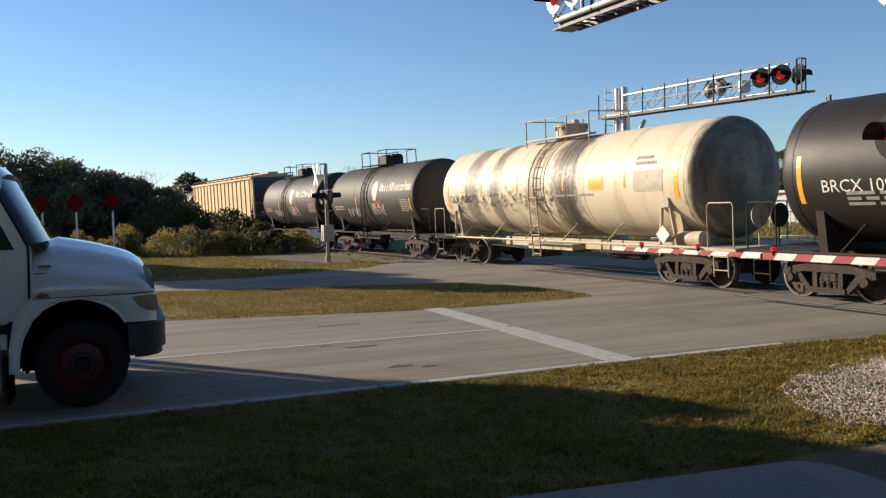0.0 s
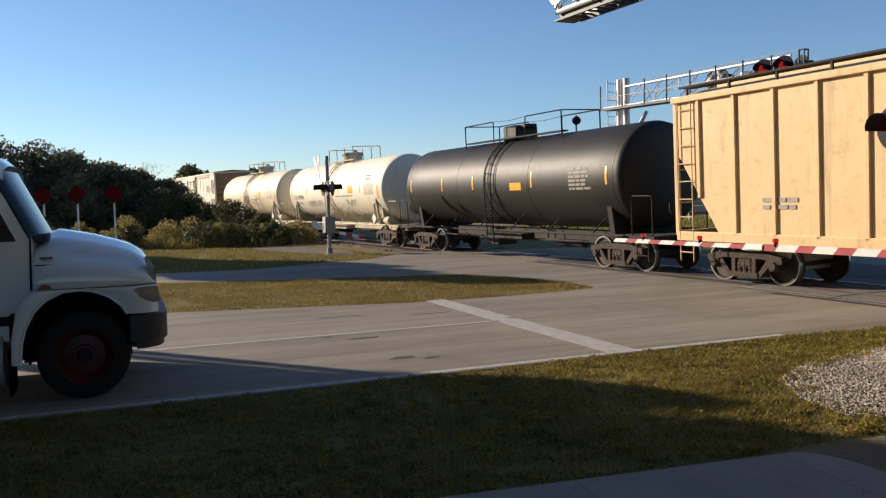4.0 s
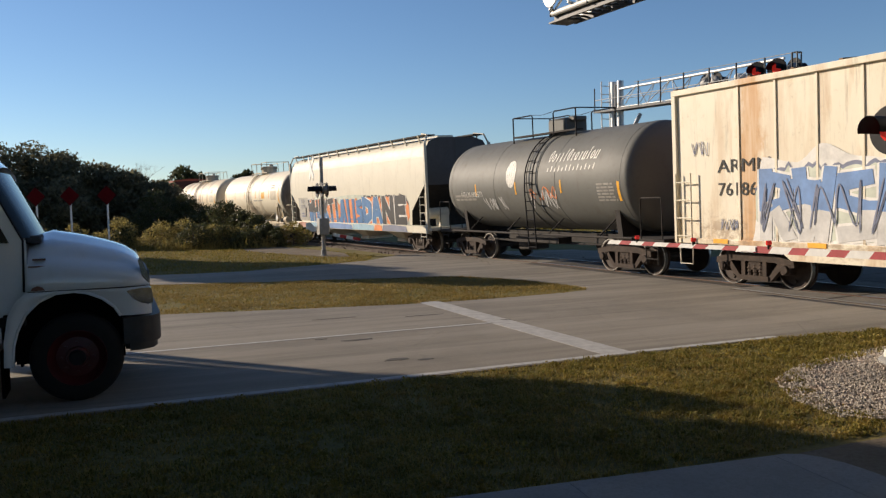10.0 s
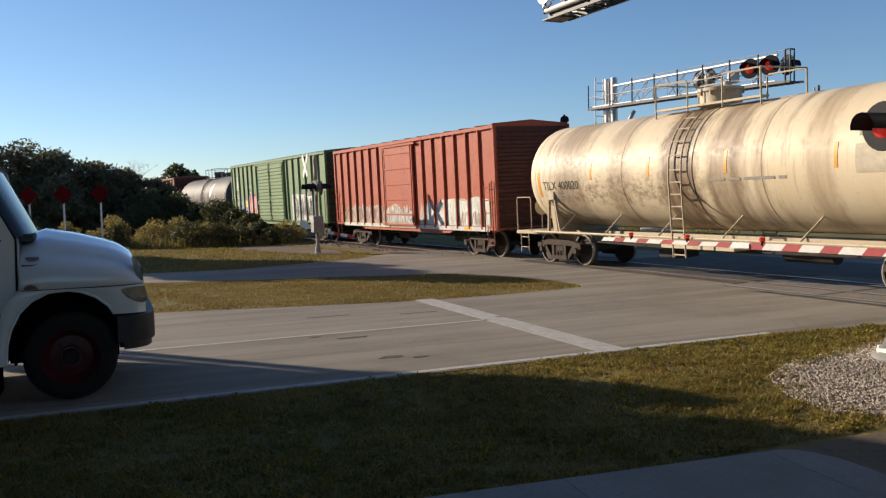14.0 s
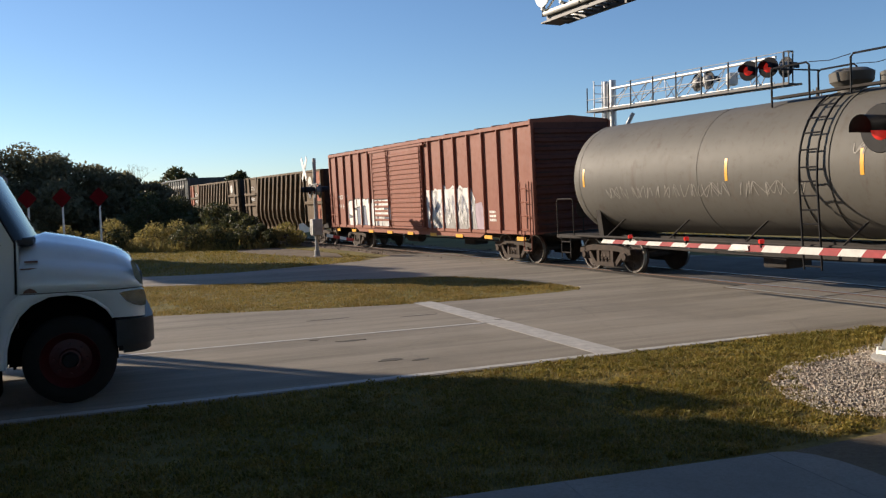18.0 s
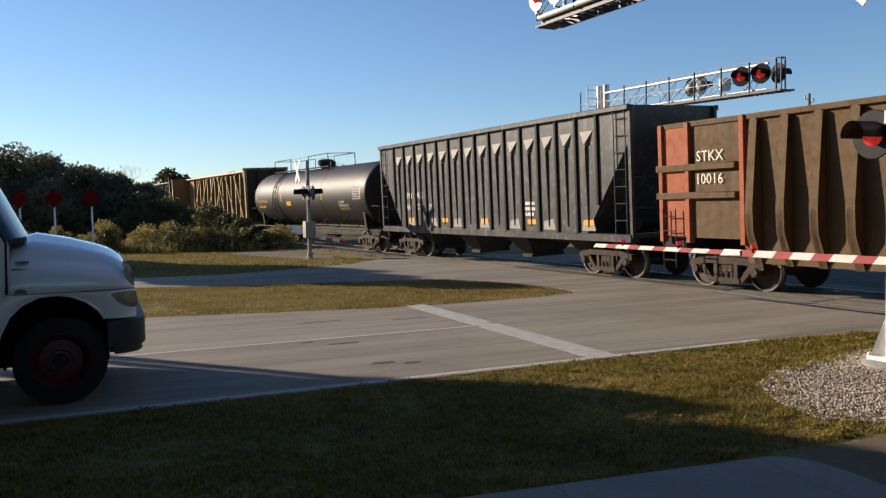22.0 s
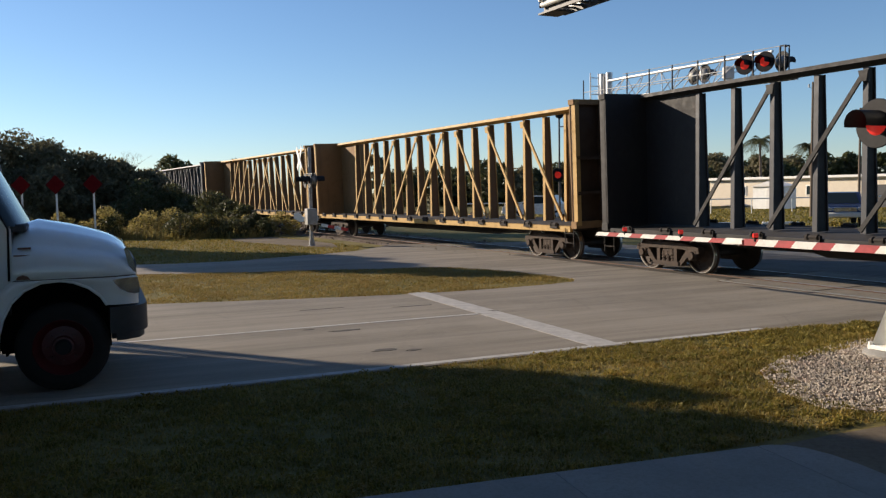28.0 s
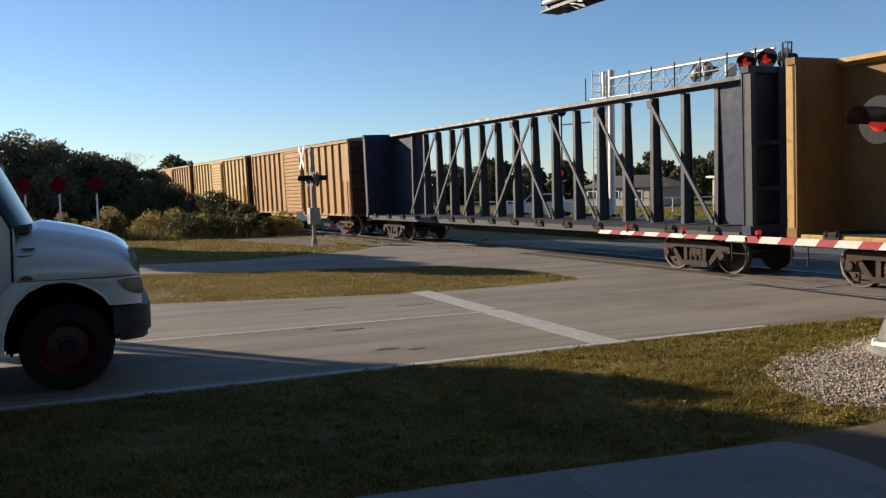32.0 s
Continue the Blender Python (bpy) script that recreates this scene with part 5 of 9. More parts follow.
def blades(name, label, mat, poly, count, tall, wide, seed, holes=(), z=-0.06, clump=0.9):
    rnd = np.random.default_rng(seed)
    pa, pb = [p[0] * E_.x + p[1] * E_.y for p in poly], [p[0] * M_.x + p[1] * M_.y for p in poly]
    pa, pb = rnd.uniform(min(pa), max(pa), count), rnd.uniform(min(pb), max(pb), count)
    p = np.stack([pa * E_.x + pb * M_.x, pa * E_.y + pb * M_.y], 1)
    ok = inside(p[:, 0], p[:, 1], poly)
    for h_ in holes:
        ok &= ~inside(p[:, 0], p[:, 1], h_)
    nz = np.array([noise.noise(Vector((q[0] * clump, q[1] * clump, seed))) for q in p])
    nf = np.array([noise.noise(Vector((q[0] * 4.3, q[1] * 4.3, seed + 7))) for q in p])
    ok &= rnd.random(count) < 0.66 + 0.6 * nz + 0.6 * nf
    p, nz = p[ok], (nz + 1.3 * nf)[ok]
    n = len(p)
    a = rnd.uniform(0, math.tau, n)
    lean_ = rnd.uniform(0.35, 1.5, n)
    l = tall * (0.5 + 0.8 * rnd.random(n)) * (1 + 0.6 * nz)
    d = np.stack([np.cos(a), np.sin(a)], 1)
    s = np.stack([-d[:, 1], d[:, 0]], 1) * wide / 2
    base = np.c_[p, np.full(n, z)]
    mid = base + np.c_[d * (lean_ * l * 0.35)[:, None], l * 0.6]
    tip = base + np.c_[d * (lean_ * l)[:, None], l * (1.0 - 0.38 * lean_)]
    s3 = np.c_[s, np.zeros(n)]
    v = np.stack([base - s3, base + s3, mid + s3 * 0.8, mid - s3 * 0.8, tip], 1).reshape(-1, 3)
    k = np.arange(n) * 5
    f_ = np.concatenate([np.stack([k, k + 1, k + 2, k + 3], 1), np.stack([k + 3, k + 2, k + 4, k + 4], 1)])
    me = bpy.data.meshes.new(name)
    me.from_pydata(v.tolist(), [], [tuple(q) if q[3] != q[2] else tuple(q[:3]) for q in f_.tolist()])
    me.materials.append(mat)
    return tagged(new(name, me), label, "grass", kind="stuff")


WALK_POLY = [tuple(W_ORIGIN @ Vector(p))[:2] for p in ((-16, 0.02, 0), (0.02, 0.02, 0), (0.16, -0.03, 0), (0.30, -0.3, 0), (0.34, -0.6, 0), (0.34, -1.6, 0), (-16, -1.6, 0))]
GRAVEL_POLY = [(3.75, 9.25), (4.3, 9.95), (5.1, 10.5), (6.2, 11.2), (9, 11.6), (10, 9.4), (8, 8.2), (6.2, 7.7), (4.6, 7.5), (3.75, 7.75), (3.6, 8.4)]
DIRT_POLY = [(2.62, 6.50), (2.95, 6.60), (3.4, 6.76), (3.9, 6.98), (4.6, 7.25), (9, 8.6), (10, 6.5), (4.6, 4.0), (2.6, 4.2)]
GRAVEL_IN = [((x - 6.5) * 0.94 + 6.55, (y - 9.5) * 0.94 + 9.5) for x, y in GRAVEL_POLY]
VERGE = [road(-9, 5.2)[:2], road(14, 5.2)[:2], road(16, 8.7)[:2], road(9, 9.24)[:2], road(-9, 9.16)[:2]]
blades("verge_grass", "thick green verge grass with dry blades", M_BLADE, VERGE, 230000, 0.050, 0.011, 11, (WALK_POLY, GRAVEL_IN, DIRT_POLY), z=-0.012)
blades("verge_dry_grass", "dry straw-coloured blades in the verge", M_BLADE_DRY, VERGE, 60000, 0.045, 0.010, 12, (WALK_POLY, GRAVEL_IN, DIRT_POLY), clump=0.5, z=-0.012)
weed_rnd = np.random.default_rng(31)
spots = np.stack([weed_rnd.uniform(-3.5, 9.0, 2600), weed_rnd.uniform(5.6, 12.5, 2600)], 1)
free = inside(spots[:, 0], spots[:, 1], VERGE)
for hole in (WALK_POLY, GRAVEL_IN, DIRT_POLY):
    free &= ~inside(spots[:, 0], spots[:, 1], hole)
lumps = np.array([noise.noise(Vector((p[0] * 0.9, p[1] * 0.9, 3.0))) for p in spots])
spots = spots[free & (lumps > -0.05)]
size_ = weed_rnd.uniform(0.03, 0.10, len(spots))
tagged(new("verge_weeds", leaf_mesh("verge_weeds", M_BLADE, np.c_[spots, np.full(len(spots), 0.012)], np.stack([size_, size_, size_ * 0.45], 1), 16000, 0.017, weed_rnd, 0.55, 0.1)), "low broad-leaved weeds in the verge grass", "weeds", kind="stuff")
MEDIAN = [(-16, 15.0), (-5.7, 16.2), (-3.3, 16.52), (-1.0, 16.93), (0.2, 17.3), (1.4, 17.8), (2.5, 18.35), (3.1, 18.8), (3.2, 19.3), (2.85, 19.95), (2.15, 20.95), (1.25, 22.05), (0.3, 22.8), (-1.3, 22.8), (-4.4, 22.55), (-8, 22.3), (-16, 22.0)]
blades("median_grass", "dry golden mown grass on the median", M_BLADE_DRY, MEDIAN, 170000, 0.045, 0.014, 13, z=-0.012)
blades("median_green", "green blades among the dry median grass", M_BLADE, MEDIAN, 42000, 0.045, 0.013, 14, z=-0.012)
FARG = [(-30, 25.4), (-12, 25.65), (-8.2, 25.85), (-6.6, 26.4), (-5.4, 27.6), (-4.2, 28.7), (-3.1, 30.1), (-3.0, 33.0), (-8, 41.5), (-14, 42.5), (-30, 43)]
blades("far_verge_grass", "mown green grass before the thicket", M_BLADE, FARG, 110000, 0.075, 0.022, 15, (TRACK_DIRT,))
blades("far_dry_grass", "dry grass before the thicket", M_BLADE_DRY, FARG, 60000, 0.07, 0.02, 16, (TRACK_DIRT,))
WEEDS = [(-30, 41.2), (-14, 41.0), (-9.5, 40.6), (-8.4, 42.0), (-11, 45.5), (-16, 47), (-30, 47)]
blades("tall_weeds", "tall yellow-green weeds before the thicket", M_WEED, WEEDS, 34000, 0.50, 0.035, 18, clump=0.8)
blades("dry_weeds", "tall straw-coloured weeds before the thicket", M_BLADE_DRY, WEEDS, 7000, 0.70, 0.022, 19, clump=0.6)
FIELD = [(8, 42), (34, 40), (60, 62), (60, 76), (6, 76), (4, 46)]
blades("field_grass", "green grass field beyond the track", M_BLADE, FIELD, 40000, 0.14, 0.09, 17)


def stones(name, label, poly, count, lo, hi, z, seed, mat):
    rnd = np.random.default_rng(seed)
    xs, ys = [p[0] for p in poly], [p[1] for p in poly]
    p = np.stack([rnd.uniform(min(xs), max(xs), count), rnd.uniform(min(ys), max(ys), count)], 1)
    p = p[inside(p[:, 0], p[:, 1], poly)]
    n = len(p)
    base = np.array([(1, 0, 0), (-0.5, 0.86, 0), (-0.5, -0.86, 0), (0.1, 0.1, 0.8), (0, 0, -0.8)])
    r = rnd.uniform(lo, hi, n)
    a = rnd.uniform(0, math.tau, n)
    v = base[None] * r[:, None, None] * rnd.uniform(0.7, 1.25, (n, 5, 3))
    x = v[:, :, 0] * np.cos(a)[:, None] - v[:, :, 1] * np.sin(a)[:, None]
    y = v[:, :, 0] * np.sin(a)[:, None] + v[:, :, 1] * np.cos(a)[:, None]
    v = np.stack([x + p[:, :1], y + p[:, 1:], v[:, :, 2] + z + rnd.uniform(0, 0.02, n)[:, None]], 2).reshape(-1, 3)
    k = (np.arange(n) * 5)[:, None, None]
    f_ = (np.array([(0, 1, 3), (1, 2, 3), (2, 0, 3), (1, 0, 4), (2, 1, 4), (0, 2, 4)])[None] + k).reshape(-1, 3)
    me = bpy.data.meshes.new(name)
    me.from_pydata(v.tolist(), [], f_.tolist())
    me.materials.append(mat)
    return tagged(new(name, me), label, "gravel", kind="stuff")


stones("gravel_stones", "pale crushed gravel around the mast", [((x - 6.5) * 1.04 + 6.5, (y - 9.5) * 1.06 + 9.5) for x, y in GRAVEL_POLY], 70000, 0.006, 0.018, -0.002, 21, M_STONE)
tp = [tuple(on_track(s, -2.3))[:2] for s in range(-95, -20, 4)] + [tuple(on_track(s, 2.2))[:2] for s in range(-23, -97, -4)]
stones("ballast_stones", "grey ballast stones along the track", tp, 16000, 0.03, 0.06, -0.03, 22, M_BALLAST_STONE)


# ---- the train ----
# speed falls slowly; PULL(t) is how far the train has come at t
def pull(t):
    z = (t - 16.0) / 16.0
    return 218.359 * z - 6.8433 * z * z - 0.4474 * z ** 3


def stained(name, col, heavy, band, shift, rough=0.52, rings=(), smear=None):
    """Pale tank paint under grime that has run down in clusters, dark rings of spilled product, rings that darken a
    head, and a mottled smear along the flank.
    """
    m, nd, ln, bs = nodes(name)
    raw = coords(nd)
    mp = nd.new("ShaderNodeMapping")
    mp.inputs["Location"].default_value = (shift, shift * 0.3, 0)
    ln.new(raw, mp.inputs["Vector"])
    co = mp.outputs[0]
    xyz = nd.new("ShaderNodeSeparateXYZ")
    ln.new(raw, xyz.inputs[0])

    def calc(op, a, b):
        q = nd.new("ShaderNodeMath")
        q.operation = op
        for k, v in enumerate((a, b)):
            if isinstance(v, (int, float)):
                q.inputs[k].default_value = v
            else:
                ln.new(v, q.inputs[k])
        return q.outputs[0]

    dust = noise_at(nd, ln, co, 0.7, (1, 0.4, 0.8), 5)
    c = blend(nd, ln, ramp(nd, ln, dust, 0.38, 0.72, 0.0, 0.45), col, tuple(v * k for v, k in zip(col, (0.88, 0.83, 0.74))))
    cluster = ramp(nd, ln, noise_at(nd, ln, co, 0.42, (1, 0.06, 0.06), 3), 0.46, 0.60, 0.12, 1.0)
    wide = noise_at(nd, ln, co, 1.9, (1.0, 0.10, 0.16), 6, 0.62)
    c = blend(nd, ln, calc("MULTIPLY", cluster, ramp(nd, ln, wide, 0.53 - 0.07 * heavy, 0.66 - 0.05 * heavy, 0.0, heavy)), c, band)
    thin = noise_at(nd, ln, co, 7.0, (1.3, 0.16, 0.11), 5, 0.7)
    c = blend(nd, ln, calc("MULTIPLY", cluster, ramp(nd, ln, thin, 0.55, 0.76, 0.0, heavy)), c, (0.17, 0.115, 0.065))
    edge = noise_at(nd, ln, co, 3.2, (1, 0.5, 0.5), 6, 0.7)
    for xc, w, k, colour in rings:
        off = calc("ADD", calc("ABSOLUTE", calc("SUBTRACT", xyz.outputs[0], xc), 0.0), calc("MULTIPLY", calc("SUBTRACT", edge, 0.5), 1.6 * w))
        ring = calc("MULTIPLY", ramp(nd, ln, off, 0.55 * w, w, k, 0.0), ramp(nd, ln, thin, 0.30, 0.58, 0.6, 1.0))
        c = blend(nd, ln, ring, c, colour)
    if smear:
        x0, x1, zs, k, colour = smear
        mott = noise_at(nd, ln, co, 3.6, (1.0, 1.0, 1.25), 8, 0.74)
        up = ramp(nd, ln, calc("ABSOLUTE", calc("SUBTRACT", xyz.outputs[2], zs), 0.0), 0.15, 0.75, 1.0, 0.0)
        ends = calc("MULTIPLY", ramp(nd, ln, xyz.outputs[0], x0, x0 + 1.2, 0.0, 1.0), ramp(nd, ln, xyz.outputs[0], x1 - 1.5, x1, 1.0, 0.0))
        low = calc("ADD", mott, calc("MULTIPLY", up, 0.12))
        c = blend(nd, ln, calc("MULTIPLY", calc("MULTIPLY", up, ends), ramp(nd, ln, low, 0.56, 0.70, 0.0, k)), c, colour)
    patch_ = noise_at(nd, ln, co, 7.0, (1, 1, 1), 6, 0.7)
    c = blend(nd, ln, ramp(nd, ln, patch_, 0.58, 0.8, 0.0, 0.35), c, (0.22, 0.16, 0.10))
    ln.new(c, bs.inputs["Base Color"])
    ln.new(ramp(nd, ln, patch_, 0.3, 0.8, rough - 0.08, rough + 0.2), bs.inputs["Roughness"])
    bump(nd, ln, bs, patch_, 0.1, 0.01)
    return m


TARRY, RUSTY, OCHRE = (0.045, 0.038, 0.030), (0.13, 0.075, 0.04), (0.26, 0.18, 0.10)
# the rings at x 6.85 darken the leading head only
M_TANK_CREAM = [stained("tarry_cream_tank", (0.74, 0.64, 0.46), 0.45, (0.20, 0.15, 0.10), 3.1, rings=((1.35, 0.85, 1.0, TARRY), (-2.7, 0.40, 0.8, TARRY), (-4.35, 0.60, 0.75, TARRY), (6.85, 0.60, 0.85, TARRY), (-0.3, 0.5, 0.7, RUSTY)), smear=(-6.4, 2.6, 2.35, 0.95, TARRY)),
                stained("rust_cream_tank", (0.80, 0.70, 0.51), 0.55, (0.24, 0.17, 0.10), 11.7, rings=((-0.25, 0.85, 0.8, RUSTY), (2.9, 0.3, 0.4, OCHRE)), smear=(-6.4, 4.5, 2.3, 0.7, RUSTY)),
                stained("brown_cream_tank", (0.68, 0.58, 0.41), 0.75, (0.19, 0.125, 0.07), 19.3, rings=((-4.7, 0.95, 0.6, RUSTY), (-2.5, 0.5, 0.45, RUSTY), (-0.3, 0.75, 0.9, RUSTY), (1.2, 0.6, 0.6, RUSTY), (3.7, 0.4, 0.45, OCHRE)), smear=(-6.2, 1.5, 2.2, 0.7, RUSTY))]
M_TANK_WHITE = stained("white_tank", (0.84, 0.77, 0.62), 0.22, (0.40, 0.32, 0.22), 27.0, rings=((-0.2, 0.42, 0.55, OCHRE),), smear=(-1.5, 3.4, 1.6, 0.6, RUSTY))
M_TANK_IVORY = stained("ivory_tank", (0.82, 0.74, 0.57), 0.28, (0.33, 0.25, 0.15), 35.0, rings=((6.85, 0.60, 0.8, RUSTY), (-0.2, 0.45, 0.6, RUSTY), (2.2, 0.25, 0.3, OCHRE)), smear=(-2.2, 2.5, 1.8, 0.6, RUSTY))
M_DOME = paint("stained_dome_steel", (0.62, 0.53, 0.38), 0.6, (0.10, 0.06, 0.035), 0.7, 0.7, 0.4)
M_DATA = plain("faded_beige_panel", (0.50, 0.44, 0.33), 0.65, var=0.18, scale=5)
M_TANK_BLACK = paint("black_tank", (0.018, 0.0155, 0.0125), 0.52, (0.040, 0.032, 0.023), 0.3, 0.4, relief=0.003, rvar=0.2)
M_TANK_CHAR = paint("charcoal_tank", (0.046, 0.039, 0.031), 0.62, (0.06, 0.05, 0.038), 0.35, 0.45, relief=0.003, rvar=0.2)
M_TANK_GREY = paint("grey_tank", (0.125, 0.118, 0.103), 0.62, (0.075, 0.050, 0.034), 0.5, 0.6, 0.15, relief=0.003, rvar=0.25)
M_TANK_PALE = paint("pale_grey_tank", (0.15, 0.15, 0.135), 0.6, (0.09, 0.07, 0.05), 0.4, 0.5, 0.06, relief=0.003, rvar=0.25)
M_UNDER = plain("dark_underframe", (0.026, 0.021, 0.018), 0.85, 0.0, 0.45, 6)
M_UNDER_PALE = paint("cream_underframe", (0.55, 0.46, 0.32), 0.6, (0.12, 0.08, 0.05), 0.6, 0.6, 0.2)
M_YELLOW = plain("yellow_reflective_tape", (0.85, 0.42, 0.04), 0.4)
M_ORANGE = plain("orange_tape", (0.80, 0.34, 0.03), 0.45)
M_TEXT_BLACK = plain("black_stencil", (0.02, 0.02, 0.02), 0.7)
M_TEXT_WHITE = plain("white_stencil", (0.70, 0.68, 0.62), 0.6)
M_TEXT_GREY = plain("faded_stencil_and_glint", (0.30, 0.28, 0.25), 0.7)
M_TEXT_DARK = plain("dark_grey_stencil", (0.12, 0.115, 0.11), 0.7)
M_TEXT_YEL = plain("yellow_stencil", (0.62, 0.36, 0.06), 0.6)
M_TAN = paint("tan_hopper", (0.70, 0.495, 0.255), 0.55, (0.20, 0.13, 0.07), 0.5, 0.5, 0.12)
# hopper ends far darker than the sides: their shade is in the colour
M_HOP_END = paint("hopper_end", (0.09, 0.09, 0.095), 0.6, (0.06, 0.05, 0.045), 0.5, 0.6, 0.1)
M_GREYHOP = paint("white_hopper", (0.72, 0.67, 0.54), 0.55, (0.30, 0.26, 0.19), 0.22, 0.4, 0.01)
M_HOP_PANEL = plain("faded_grey_panel", (0.40, 0.38, 0.33), 0.65, var=0.2, scale=4)
M_REEFER = stained("white_reefer", (0.77, 0.72, 0.60), 0.35, (0.42, 0.32, 0.20), 41.0, 0.55, rings=((6.75, 0.16, 0.5, (0.45, 0.25, 0.10)),), smear=(-8.2, 1.6, 1.15, 0.6, (0.30, 0.22, 0.14)))
M_REEFER_RUST = stained("rust_streaked_reefer", (0.76, 0.70, 0.56), 0.6, (0.46, 0.27, 0.12), 47.0, 0.55, rings=((-5.7, 0.40, 0.85, (0.52, 0.27, 0.09)), (5.0, 0.22, 0.7, (0.42, 0.22, 0.09)), (7.2, 0.3, 0.5, (0.40, 0.25, 0.12))), smear=(-8.2, 8.2, 1.2, 0.7, (0.28, 0.18, 0.10)))
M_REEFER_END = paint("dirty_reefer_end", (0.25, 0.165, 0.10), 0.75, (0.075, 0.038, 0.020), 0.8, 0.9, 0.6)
# beige darkened so the flat panels carry the shade of a recess
M_BAY = paint("shaded_bay_lining", (0.34, 0.28, 0.20), 0.8, (0.10, 0.06, 0.035), 0.7, 0.8, 0.3)
M_BOX_RED = paint("red_boxcar", (0.42, 0.088, 0.040), 0.6, (0.12, 0.04, 0.03), 0.4, 0.4, 0.1)
M_BOX_RED2 = paint("oxide_boxcar", (0.27, 0.085, 0.048), 0.6, (0.11, 0.05, 0.035), 0.35, 0.35, 0.05)
M_BOX_GREEN = paint("green_boxcar", (0.185, 0.285, 0.135), 0.6, (0.12, 0.075, 0.035), 0.4, 0.45, 0.25)
# darker copy of the green: the shade on the end walls is painted in
M_END_GREEN = paint("shaded_green_end", (0.09, 0.10, 0.055), 0.7, (0.05, 0.035, 0.02), 0.5, 0.5, 0.2)
M_BOX_ORANGE = paint("orange_brown_boxcar", (0.46, 0.26, 0.095), 0.6, (0.12, 0.055, 0.03), 0.5, 0.5, 0.2)
M_BOX_TAN = paint("yellow_tan_boxcar", (0.56, 0.38, 0.14), 0.6, (0.14, 0.09, 0.05), 0.4, 0.4, 0.1)
M_GOND = paint("brown_gondola", (0.112, 0.066, 0.026), 0.75, (0.035, 0.025, 0.016), 0.6, 0.7, 0.95, rust_col=(0.25, 0.095, 0.024))
# dark maroon for boxcar ends, with their shade put into the colour
M_END_DARK = paint("shaded_maroon_end", (0.085, 0.028, 0.020), 0.75, (0.03, 0.02, 0.016), 0.5, 0.5, 0.1)
M_CB_RUST_SHADE = paint("shaded_rust_bulkhead", (0.060, 0.034, 0.018), 0.75, (0.05, 0.03, 0.02), 0.5, 0.5, 0.2)
M_CB_WEB = paint("shaded_post_web", (0.13, 0.070, 0.028), 0.7, (0.08, 0.045, 0.025), 0.6, 0.6, 0.3)
M_GOND_RED = paint("red_gondola_end", (0.36, 0.095, 0.038), 0.7, (0.06, 0.04, 0.03), 0.5, 0.5, 0.2)
M_HOP_BLACK = paint("black_hopper", (0.050, 0.049, 0.048), 0.42, (0.22, 0.21, 0.19), 0.7, 0.85)
M_CB_YELLOW = paint("yellow_centerbeam", (0.49, 0.31, 0.10), 0.65, (0.11, 0.060, 0.028), 0.85, 0.85, 0.6, rust_col=(0.15, 0.065, 0.025))
M_CB_BROWN = paint("weathered_end_bulkhead", (0.25, 0.145, 0.058), 0.7, (0.10, 0.055, 0.03), 0.6, 0.7, 0.3)
M_CB_DARK = paint("dark_centerbeam", (0.020, 0.020, 0.021), 0.65, (0.055, 0.045, 0.038), 0.4, 0.45, 0.1)
M_CB_BLUE = paint("blue_centerbeam", (0.020, 0.032, 0.065), 0.6, (0.05, 0.045, 0.04), 0.4, 0.5, 0.1)
M_CB_POST = paint("grey_blue_post", (0.058, 0.062, 0.072), 0.55, (0.10, 0.08, 0.06), 0.35, 0.4, 0.1)


def side_frame():
    """Cast side frame of a freight bogie in the xz plane, thick in y, centred on x = 0."""
    s = Solid()
    s.slab([(-1.12, 0.52), (-1.10, 0.66), (-0.55, 0.76), (0.55, 0.76), (1.10, 0.66), (1.12, 0.52), (0.95, 0.50), (0.60, 0.60), (-0.60, 0.60), (-0.95, 0.50)], "Y", -0.09, 0.09)
    s.slab([(-0.42, 0.17), (0.42, 0.17), (0.42, 0.28), (-0.42, 0.28)], "Y", -0.10, 0.10)
    for q in (-1, 1):
        s.slab([(q * 0.90, 0.60), (q * 0.72, 0.64), (q * 0.36, 0.20), (q * 0.46, 0.17)], "Y", -0.07, 0.07)
        s.slab([(q * 0.36, 0.24), (q * 0.25, 0.24), (q * 0.25, 0.66), (q * 0.36, 0.66)], "Y", -0.08, 0.08)
        s.box((q * 0.89, 0, 0.47), (0.30, 0.20, 0.26), ch=0.03)
        s.lathe([(-0.15, 0.0), (-0.15, 0.09), (-0.10, 0.11), (0.10, 0.11)], 10, "Y", (q * 0.89, 0, 0.46))
    return s


def springs():
    s = Solid()
    for x in (-0.16, 0.0, 0.16):
        s.lathe([(0.28, 0.0), (0.28, 0.07), (0.34, 0.055), (0.36, 0.075), (0.42, 0.055), (0.44, 0.075), (0.50, 0.055), (0.52, 0.07), (0.58, 0.0)], 8, "Z", (x, 0, 0))
    return s


def wheelset():
    s = Solid()
    for q in (-1, 1):
        y = q * 0.72
        s.lathe([(y - q * 0.05, 0.0), (y - q * 0.05, 0.495), (y - q * 0.02, 0.495), (y - q * 0.01, 0.465), (y + q * 0.085, 0.455), (y + q * 0.085, 0.40), (y + q * 0.03, 0.38),
                 (y + q * 0.02, 0.20), (y + q * 0.08, 0.14), (y + q * 0.10, 0.0)], 28, "Y")
        for k in range(3):
            a = k * math.tau / 3
            s.box((0.29 * math.cos(a), y + q * 0.035, 0.29 * math.sin(a)), (0.07, 0.03, 0.07))
    s.lathe([(-1.0, 0.0), (-1.0, 0.075), (-0.6, 0.085), (0.6, 0.085), (1.0, 0.075), (1.0, 0.0)], 10, "Y")
    return s


